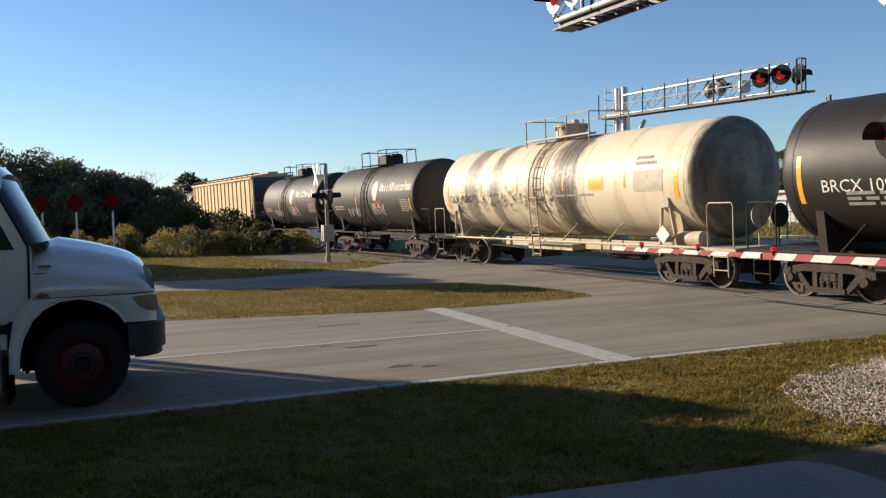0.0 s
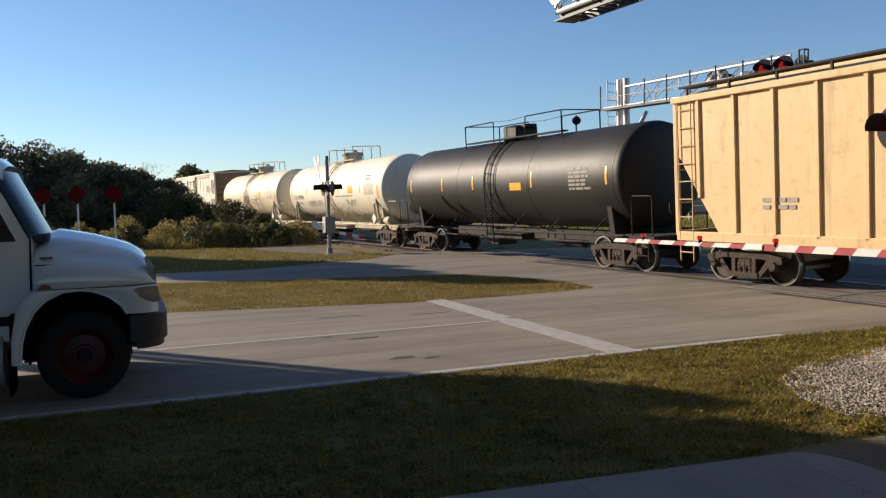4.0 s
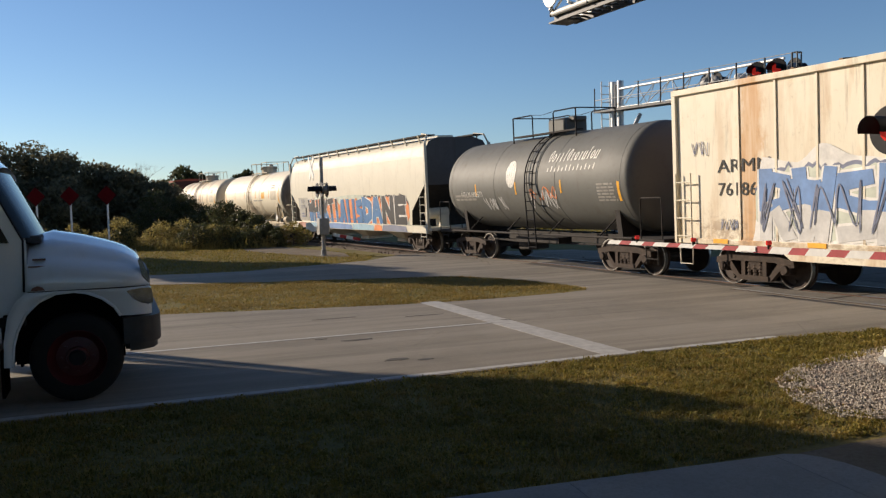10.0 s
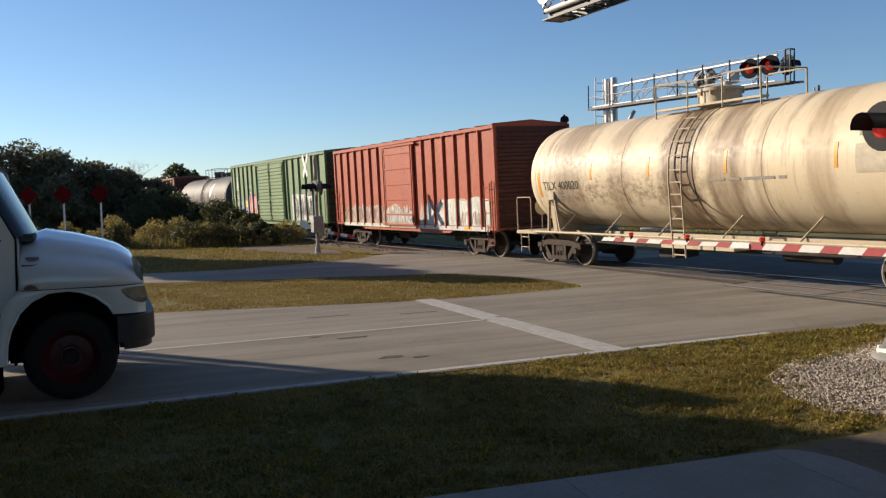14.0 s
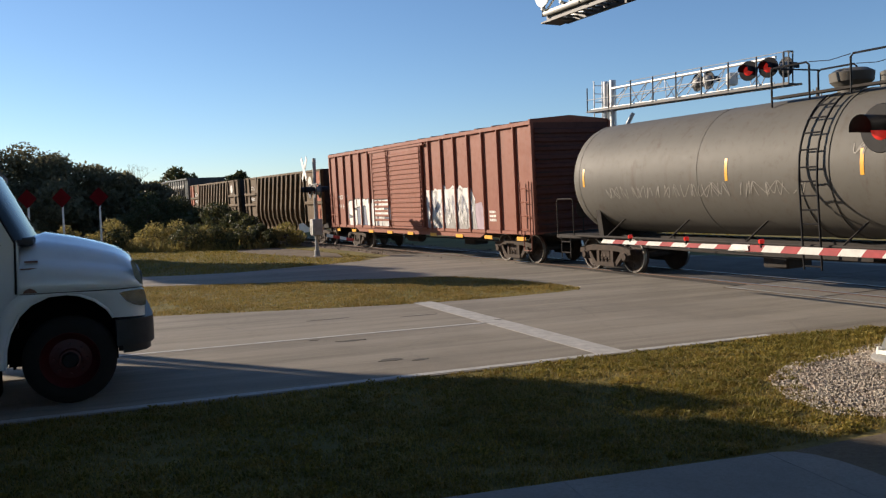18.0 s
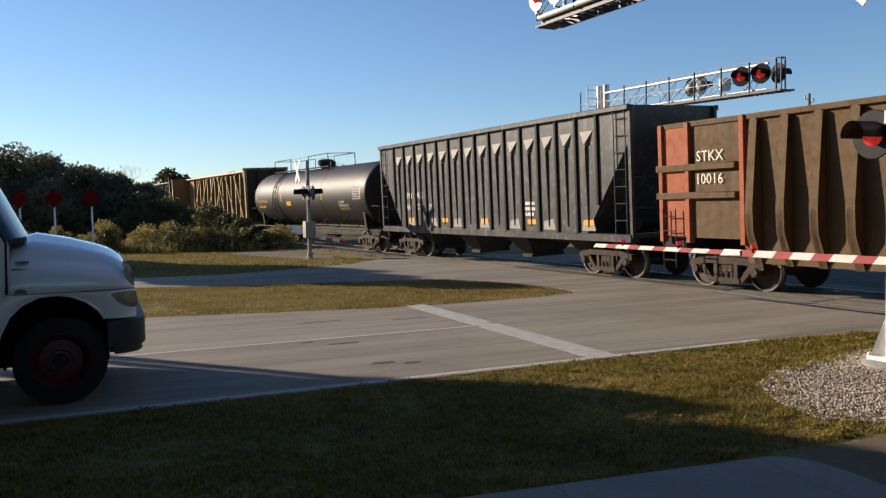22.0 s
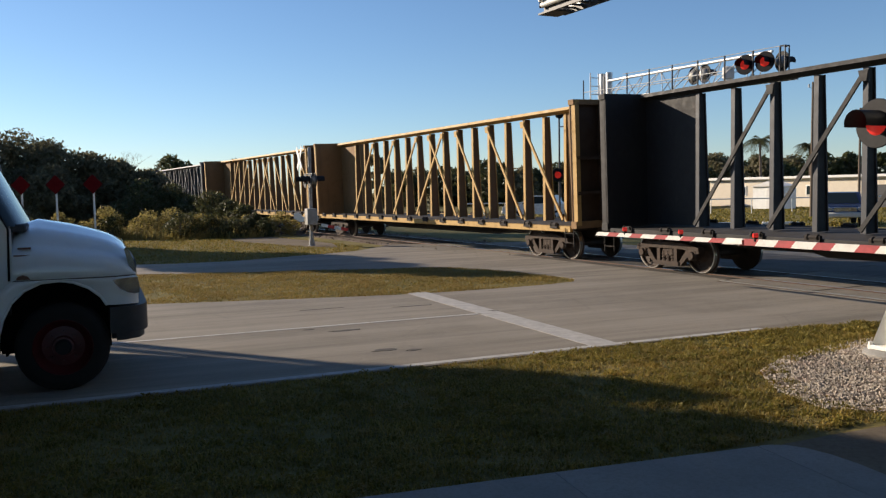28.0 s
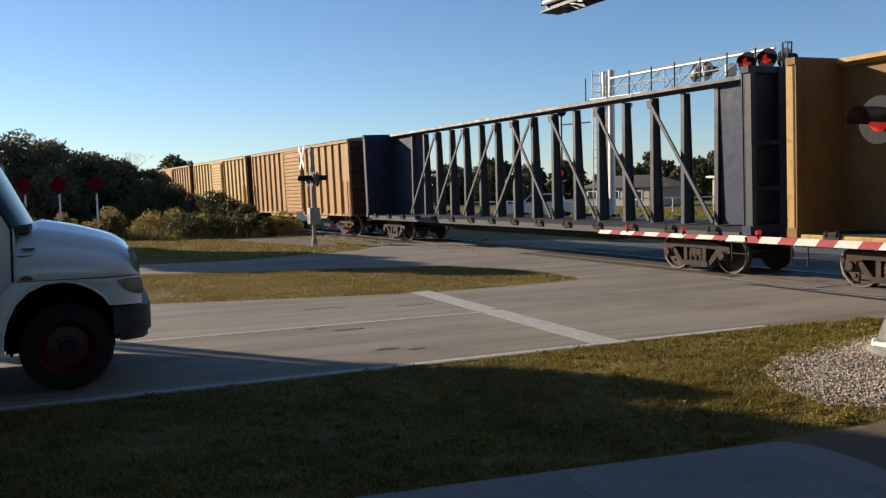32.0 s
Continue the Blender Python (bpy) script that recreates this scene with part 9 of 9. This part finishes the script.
spray_mass(c, "graffiti", [(-5.5, 1.17), (-5.2, 1.45), (-3.6, 1.62), (-2.0, 1.5), (-0.5, 1.66), (0.8, 1.5), (1.9, 1.6), (2.2, 1.17)], GRAF["royal"], -1.5235)
for o in c.children_recursive:
    if o.name.startswith(("graffiti", "data_panel", "bar", "scrawl")):
        for v in o.data.vertices:
            v.co.y += 1.515 - float(np.interp(v.co.z, (1.05, 1.35, 2.0, 2.75), (1.44, 1.465, 1.50, 1.53)))
for k, (x0, x1, col) in enumerate(((-7.4, -5.6, "faded_red"), (-5.5, -3.9, "sky"), (-3.9, -3.3, "orange"), (-3.3, 0.6, "blue"), (0.6, 3.2, "sky"), (3.2, 4.1, "orange"), (4.1, 6.6, "slate"))):
    spray_mass(c, "graffiti", [(x0, 0.87), (x0 + 0.12, 1.12), ((x0 + x1) / 2, 1.14), (x1 - 0.1, 1.1), (x1 + 0.06, 0.87)], GRAF[col], -1.526 - 0.001 * k)
place(c, 53.46, 36.25)
cream_tank(34.78, 21.22, M_TANK_IVORY, "TILX 400657", "cream tank wagon with orange panel", 7)
cream_tank(19.15, 5.41, M_TANK_CREAM[2], "TILX 400020", "cream tank wagon with brown stains down its side", 8)

L = 3.6 + 11.19
rb = [-L / 2 + 0.9 + i * 0.86 for i in range(17)]
c = box_car("boxcar", "bright oxide-red boxcar with pale graffiti along its foot", L, 4.5, M_BOX_RED, M_END_DARK, [x for x in rb if not -1.65 < x < 1.5 and x < L / 2 - 0.3], [(-1.49, 1.35, "panel")])
for k, (x0, x1, z1, col) in enumerate(((-6.6, -1.7, 1.75, "dust"), (-6.4, -1.8, 1.9, "dust"), (-5.2, -2.4, 2.0, "silver"), (1.6, 6.6, 2.1, "silver"), (2.0, 6.2, 1.9, "white"), (-1.3, 1.2, 1.7, "silver"), (4.6, 6.7, 1.7, "dust"))):
    scrawl(c, x0, x1, 1.08, z1, GRAF[col], -1.60 if x0 == -1.3 else -1.492 - 0.001 * k, 50 + k, n=14 if x1 - x0 > 3 else 8, w=0.07 if k % 2 else 0.05)
for k, (col, pts) in enumerate((("dust", [(1.55, 1.12), (1.7, 1.75), (2.3, 1.95), (3.0, 1.8), (3.6, 2.1), (4.2, 2.0), (5.0, 2.1), (5.9, 1.95), (6.8, 2.05), (6.95, 1.12)]),
                                ("haze", [(3.0, 1.12), (3.2, 1.5), (3.7, 1.85), (4.6, 1.95), (5.3, 1.7), (6.2, 1.85), (6.8, 1.7), (6.9, 1.12)]),
                                ("dust", [(-6.6, 1.12), (-6.3, 1.6), (-5.0, 1.85), (-3.6, 1.7), (-2.4, 1.9), (-1.7, 1.6), (-1.6, 1.12)]))):
    spray_mass(c, "graffiti", pts, GRAF[col], -1.4935 - 0.0015 * k, "faded pale overspray")
spray_mass(c, "graffiti", [(-1.45, 1.12), (-1.3, 1.75), (-0.4, 1.95), (0.5, 1.6), (1.2, 1.35), (1.3, 1.12)], GRAF["dust"], -1.592, "faded pale overspray")
scrawl(c, -6.4, -1.8, 1.15, 1.8, GRAF["umber"], -1.503, 58, n=10, w=0.03)
scrawl(c, -1.35, 1.25, 1.15, 1.9, GRAF["white"], -1.600, 59, n=6, w=0.05)
spray_mass(c, "graffiti", [(1.6, 1.12), (1.9, 1.5), (2.6, 1.62), (3.3, 1.9), (3.6, 2.05), (4.4, 2.1), (5.2, 2.0), (6.0, 2.15), (6.85, 2.05), (6.95, 1.12)], GRAF["haze"], -1.4985, "pale overspray")
for k, (x0, x1, col) in enumerate(((-6.4, -1.2, "haze"), (-1.1, 1.3, "dust"), (1.5, 6.9, "silver"))):
    spray_mass(c, "graffiti", [(x0 + (x1 - x0) * i / 9, 1.10 + (0.008 if i % 2 else 0.0)) for i in range(10)] + [(x1, 0.95)], GRAF[col], -1.551 - 0.001 * k, "pale overspray along the sill")
patch(c, "reflective_tape", 5.2, 5.7, 0.97, 1.08, -1.558, M_YELLOW)
place(c, 3.6, -11.19)
L = 30.03 - 12.45
rb = [-L / 2 + 0.85 + i * 0.98 for i in range(18)]
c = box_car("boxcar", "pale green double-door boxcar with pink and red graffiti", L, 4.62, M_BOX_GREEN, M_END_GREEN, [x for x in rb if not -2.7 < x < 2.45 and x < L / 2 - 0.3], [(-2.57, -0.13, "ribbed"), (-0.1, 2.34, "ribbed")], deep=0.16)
s = Solid().lathe([(-1.499, 0.44), (-1.503, 0.44), (-1.503, 0.385), (-1.499, 0.385)], 28, "Y", (-L / 2 + 1.34, 0, 3.4))
for k in range(3):
    s.slab([(-L / 2 + 1.34 - 0.22 + k * 0.03, 3.13 + k * 0.17), (-L / 2 + 1.34 + 0.22 - k * 0.03, 3.13 + k * 0.17), (-L / 2 + 1.34, 3.38 + k * 0.16)], "Y", -1.504, -1.499)
part("tree_emblem", s, M_TEXT_WHITE, c, "white tree in a ring")
lettering(c, "TR", 0.30, -L / 2 + 1.0, 2.42, -1.496, M_TEXT_WHITE, squeeze=1.2)
lettering(c, "150", 0.30, -L / 2 + 0.96, 2.02, -1.496, M_TEXT_WHITE, squeeze=1.2)
lettering(c, "25", 0.30, -L / 2 + 1.95, 2.02, -1.496, M_TEXT_WHITE, squeeze=1.2)
gx = -L / 2
spray_mass(c, "graffiti", [(gx + 1.3, 1.06), (gx + 1.45, 1.5), (gx + 2.3, 2.0), (gx + 2.35, 2.4), (gx + 3.4, 2.42), (gx + 3.5, 1.06)], GRAF["blue"], -1.4965)
spray_mass(c, "graffiti", [(gx + 2.7, 1.06), (gx + 2.75, 1.5), (gx + 3.1, 1.78), (gx + 3.5, 1.7), (gx + 3.7, 1.06)], GRAF["violet"], -1.498)
spray_mass(c, "graffiti", [(gx + 2.75, 1.85), (gx + 2.9, 2.25), (gx + 3.4, 2.3), (gx + 3.5, 1.85)], GRAF["yellow"], -1.499)
patch(c, "graffiti_panel", gx + 1.55, gx + 2.1, 1.12, 1.55, -1.499, GRAF["white"], label="white sprayed panel with bars")
bars(c, gx + 1.62, 1.22, 0.4, 0.2, 1, -1.5005, M_TEXT_BLACK, seed=62)
spray_mass(c, "graffiti", [(gx + 3.6, 1.06), (gx + 3.75, 2.3), (gx + 4.3, 2.45), (gx + 5.0, 2.2), (gx + 5.6, 2.5), (-2.75, 2.4), (-2.6, 1.06)], GRAF["brick"], -1.4965)
spray_mass(c, "graffiti", [(gx + 3.6, 1.05), (gx + 3.8, 1.35), (gx + 4.6, 1.3), (gx + 5.4, 1.4), (-2.8, 1.3), (-2.6, 1.05)], GRAF["orange"], -1.4985)
piece(c, gx + 3.75, -2.68, 1.10, 2.52, "NUS", "pink", "hot", 0.42, "black", "white", -1.4995, 61, 0.42, "black")
scrawl(c, gx + 3.8, -2.7, 1.2, 2.5, GRAF["white"], -1.522, 62, n=5, w=0.03)
lettering(c, "BRAZEN", 0.38, gx + 3.80, 3.0, -1.496, GRAF["white"], squeeze=0.72)
lettering(c, "HELLL!", 0.34, gx + 3.84, 2.58, -1.496, GRAF["white"], squeeze=0.72)
scrawl(c, gx + 0.2, gx + 0.8, 2.2, 2.9, GRAF["white"], -1.51, 66, n=2, w=0.03)
piece(c, 3.4, 6.8, 1.1, 2.5, "DHWS", "white", "silver", 0.5, "black", "silver", -1.496, 67, 0.34)
scrawl(c, 3.5, 6.7, 1.2, 2.4, GRAF["black"], -1.523, 68, n=8, w=0.04)
place(c, -12.45, -30.03)
c = black_tank(-31.7, -46.93, M_TANK_GREY, "dull grey tank wagon with rust and a pale patch", 1.52, 2.6, "valve", (-1.0, 1.9), (-1.63, 1.71, 4.29), 0.60, 0.4)
scrawl(c, 1.5, 2.5, 2.75, 3.05, M_TEXT_GREY, 0, 5, 1.52, 2.6, 3, 0.02)
scrawl(c, -6.0, 0.4, 2.0, 2.4, M_TEXT_GREY, 0, 6, 1.52, 2.6, 20, 0.016)
s = Solid().sheet([[(2.9 + 0.4 * k / 8 - 0.40 * math.sin(math.pi * k / 8), 0, 2.55 + 0.15 * k), (2.9 + 0.4 * k / 8 + 0.32 * math.sin(math.pi * k / 8), 0, 2.55 + 0.15 * k)] for k in range(9)])
part("pale_patch", wrap(s.mesh("pale_patch", M_TEXT_WHITE, 0), 1.526, 2.6), M_TEXT_WHITE, c, "peeled white patch")
L = 66.34 - 48.72
rb = [-L / 2 + 0.95 + i * 0.98 for i in range(18)]
c = box_car("boxcar", "faded red boxcar with silver graffiti and yellow tape", L, 4.5, M_BOX_RED2, M_END_DARK, [x for x in rb if not -3.5 < x < 1.5 and x < L / 2 - 0.3], [(-3.38, -1.68, "ribbed"), (-1.64, 1.38, "ribbed")])
lettering(c, "MD W", 0.30, -L / 2 + 0.95, 2.32, -1.496, M_TEXT_WHITE, squeeze=1.3)
lettering(c, "19 94", 0.30, -L / 2 + 0.95, 1.88, -1.496, M_TEXT_WHITE, squeeze=1.3)
piece(c, -6.55, -3.45, 1.13, 2.25, "STW", "white", "white", 0.5, "black", "slate", -1.497, 71, 0.36, "black")
piece(c, -3.34, -1.75, 1.13, 2.2, "HE", "white", "silver", 0.4, "black", "slate", -1.60, 72, 0.34, "black")
piece(c, 1.6, 5.1, 1.12, 2.5, "DNKA", "white", "pewter", 0.45, "silver", "pewter", -1.497, 77, 0.46, "white")
spray_mass(c, "graffiti", [(5.15, 1.12), (5.2, 2.0), (5.6, 2.05), (5.75, 1.75), (5.8, 1.12)], GRAF["faded_violet"], -1.497)
scrawl(c, 1.7, 5.0, 1.15, 2.2, GRAF["white"], -1.520, 73, n=9, w=0.035)
scrawl(c, 1.7, 5.0, 1.2, 1.9, GRAF["white"], -1.521, 74, n=7, w=0.03)
scrawl(c, 1.8, 4.9, 1.5, 2.4, GRAF["slate"], -1.522, 76, n=6, w=0.022)
bars(c, 6.1, 1.4, 0.45, 0.4, 3, -1.496, M_TEXT_WHITE, seed=75)
for i in range(9):
    x = -L / 2 + 0.8 + i * (L - 1.6) / 8
    patch(c, "reflective_tape", x - 0.25, x + 0.25, 0.80, 0.92, -1.535, M_YELLOW)
place(c, -48.72, -66.34)
c = gondola("gondola_wagon", "rusty brown high-sided gondola with a reddish end panel", 81.17 - 67.45, 3.9, red_end=1)
for i, w_ in enumerate(("DO", "NOT", "HUMP")):
    lettering(c, w_, 0.21, -1.1, 2.98 - i * 0.26, -1.50, M_TEXT_WHITE, squeeze=1.1)
lettering(c, "STKX", 0.34, -5.65, 3.10, -1.54, M_TEXT_WHITE)
lettering(c, "00389", 0.34, -5.68, 2.42, -1.54, M_TEXT_WHITE)
s = Solid().lathe([(-1.535, 0.0), (-1.535, 0.28), (-1.53, 0.28)], 20, "Y", (5.1, 0, 3.3))
part("round_mark", s, M_TEXT_WHITE, c, "pale round mark")
place(c, -67.45, -81.17)
c = gondola("gondola_wagon", "rusty brown high-sided gondola with a red end", 96.55 - 82.68, 3.9, red_end=-1)
s = Solid().lathe([(-1.535, 0.0), (-1.535, 0.28), (-1.53, 0.28)], 20, "Y", (5.1, 0, 3.3))
part("round_mark", s, M_TEXT_WHITE, c, "pale round mark")
lettering(c, "STKX", 0.34, -5.7, 2.98, -1.54, M_TEXT_WHITE)
lettering(c, "10016", 0.34, -5.74, 2.46, -1.54, M_TEXT_WHITE)
place(c, -82.68, -96.55)
L = 113.3 - 97.57
rb = [-L / 2 + 1.4 + (L - 2.8) * i / 14 for i in range(15)]
c = hopper_car("hopper_wagon", "black open-top hopper wagon with worn ribbed sides", L, 4.55, M_HOP_BLACK, M_BLACK, rb, 2.0, covered=False, foot=1.15)
for i in range(14):
    x = (rb[i] + rb[i + 1]) / 2
    # gusset pale all over: the sun on its slope is in the colour
    s = Solid().add([(x - 0.28, -1.505, 4.02), (x + 0.28, -1.505, 4.02), (x, -1.60, 3.66), (x, -1.505, 3.62)], [(0, 1, 2), (0, 2, 3), (1, 3, 2)])
    part("panel_gusset", s, M_TEXT_GREY, c, "gusset painted pale for the sun it catches", sharp=0)
    s = Solid().add([(x - 0.02, -1.505, 3.64), (x + 0.02, -1.505, 3.64), (x, -1.57, 3.6), (x - 0.02, -1.505, 1.4), (x + 0.02, -1.505, 1.4), (x, -1.53, 1.4)], [(0, 2, 5, 3), (2, 1, 4, 5), (0, 1, 2)])
    part("panel_crease", s, M_HOP_BLACK, c, sharp=0)
    if i % 3 == 1:
        patch(c, "reflective_tape", x - 0.22, x + 0.22, 1.45, 1.6, -1.506, M_ORANGE)
    s = Solid().add([(x - 0.3, -1.504, 1.3), (x + 0.3, -1.504, 1.3), (x + 0.2, -1.504, 1.62), (x - 0.26, -1.504, 1.55)], [(0, 1, 2, 3)])
    if i % 2:
        part("scuffed_patch", s, M_TEXT_GREY, c)
for w_, x, z in (("PM", rb[1] + 0.12, 2.35), ("RX", rb[2] + 0.12, 2.35), ("86", rb[1] + 0.12, 1.9), ("72", rb[2] + 0.12, 1.9), ("38", rb[3] + 0.12, 1.9)):
    lettering(c, w_, 0.33, x, z, -1.508, M_TEXT_WHITE, squeeze=1.1)
bars(c, rb[10] + 0.15, 1.7, 0.6, 0.5, 3, -1.508, M_TEXT_WHITE, seed=83)
place(c, -97.57, -113.3)
c = black_tank(-114.9, -131.95, M_TANK_BLACK, "clean black pressure tank wagon with yellow lettering", 1.50, 2.62, "valve", (-6.2, 2.3), (-3.2, 0.6, 3.0), -4.2, 0.1)
lettering(c, "UTLX 956394", 0.29, -7.5, 2.36, 0, M_TEXT_YEL, 1.5, 2.62)
bars(c, -7.45, 2.06, 1.6, 0.18, 2, 0, M_TEXT_YEL, 1.5, 2.62, 85)
patch(c, "warning_panel", -2.38, -1.66, 2.17, 2.42, 0, M_YELLOW, 1.5, 2.62)
for i, w_ in enumerate(("LIQUEFIED", "PETROLEUM GAS", "NON-ODORIZED")):
    lettering(c, w_, 0.165, 5.12, 2.24 - i * 0.17, 0, M_TEXT_YEL if i == 2 else M_TEXT_WHITE, 1.5, 2.62, 0.92)
bars(c, 6.9, 2.4, 1.0, 0.65, 6, 0, M_TEXT_GREY, 1.5, 2.62, 87, "data_panel")
place_cb = ((-133.76, -154.9, M_CB_YELLOW, M_CB_BROWN, None, "weathered yellow centre-beam flat wagon, empty"), (-156.0, -177.76, M_CB_DARK, M_CB_DARK, None, "dark grey centre-beam flat wagon, empty"),
            (-179.08, -200.42, M_CB_YELLOW, M_CB_BROWN, None, "yellow centre-beam flat wagon, empty, rusty bulkheads"), (-201.83, -223.12, M_CB_YELLOW, M_CB_BROWN, None, "mustard yellow centre-beam flat wagon, empty"),
            (-224.26, -245.79, M_CB_POST, M_CB_BLUE, None, "dark blue centre-beam flat wagon, empty"))
for lead, trail, m1, m2, m3, lab in place_cb:
    place(centerbeam("centre_beam_wagon", lab, lead - trail, 4.62, m1, m2, brace=m3), lead, trail)
for lead, trail, mat, lab, seed in ((-247.44, -262.88, M_BOX_ORANGE, "rusty orange-brown ribbed boxcar", 91), (-264.2, -278.36, M_BOX_TAN, "yellow-tan boxcar with faint graffiti", 93), (-279.8, -295.0, M_BOX_ORANGE, "plain weathered brown boxcar", 95)):
    L = lead - trail
    rb = [-L / 2 + 0.8 + i * 0.9 for i in range(18)]
    c = box_car("boxcar", lab, L, 4.55, mat, M_END_DARK, [x for x in rb if not -1.6 < x < 1.6 and x < L / 2 - 0.3], [(-1.4, 1.4, "ribbed")])
    if seed == 93:
        piece(c, -6, -1.8, 1.1, 2.1, "KTHNW", "silver", "blue", 0.5, "white", "haze", -1.496, seed)
    place(c, lead, trail)

LEAN = radians(1.55)


def car_pose(s, half, inset=1.8):
    a, b = on_track(s + half - inset), on_track(s - half + inset)
    d = (a - b).normalized()
    return Matrix.Translation((a + b) / 2 + Vector((0, 0, 0.022))) @ Matrix.Rotation(math.atan2(d.y, d.x), 4, "Z") @ Matrix.Rotation(LEAN, 4, "X")


def motions():
    """The train rolls by; its wheels turn while they pass the crossing."""
    for car, mid, half in TRAIN:
        walk(car, [(t, car_pose(mid + pull(t), half)) for t in range(33)])
        spin = [o for o in car.children if o.name.startswith("wheelset")]
        times = [k / 30.0 for k in range(961) if -62.0 < mid + pull(k / 30.0) < 18.0]
        if not times:
            continue
        times = sorted({0.0, 32.0, *times})
        lo = min(t for t in times if -62.0 < mid + pull(t) < 18.0)
        hi = max(t for t in times if -62.0 < mid + pull(t) < 18.0)
        for o in spin:
            base = o.location.copy()
            rows_ = []
            for t in times:
                run = pull(min(max(t, lo), hi)) - pull(lo)
                rows_.append((t, Matrix.Translation(base) @ Matrix.Rotation(run / 0.465, 4, "Y")))
            walk(o, rows_)


motions()
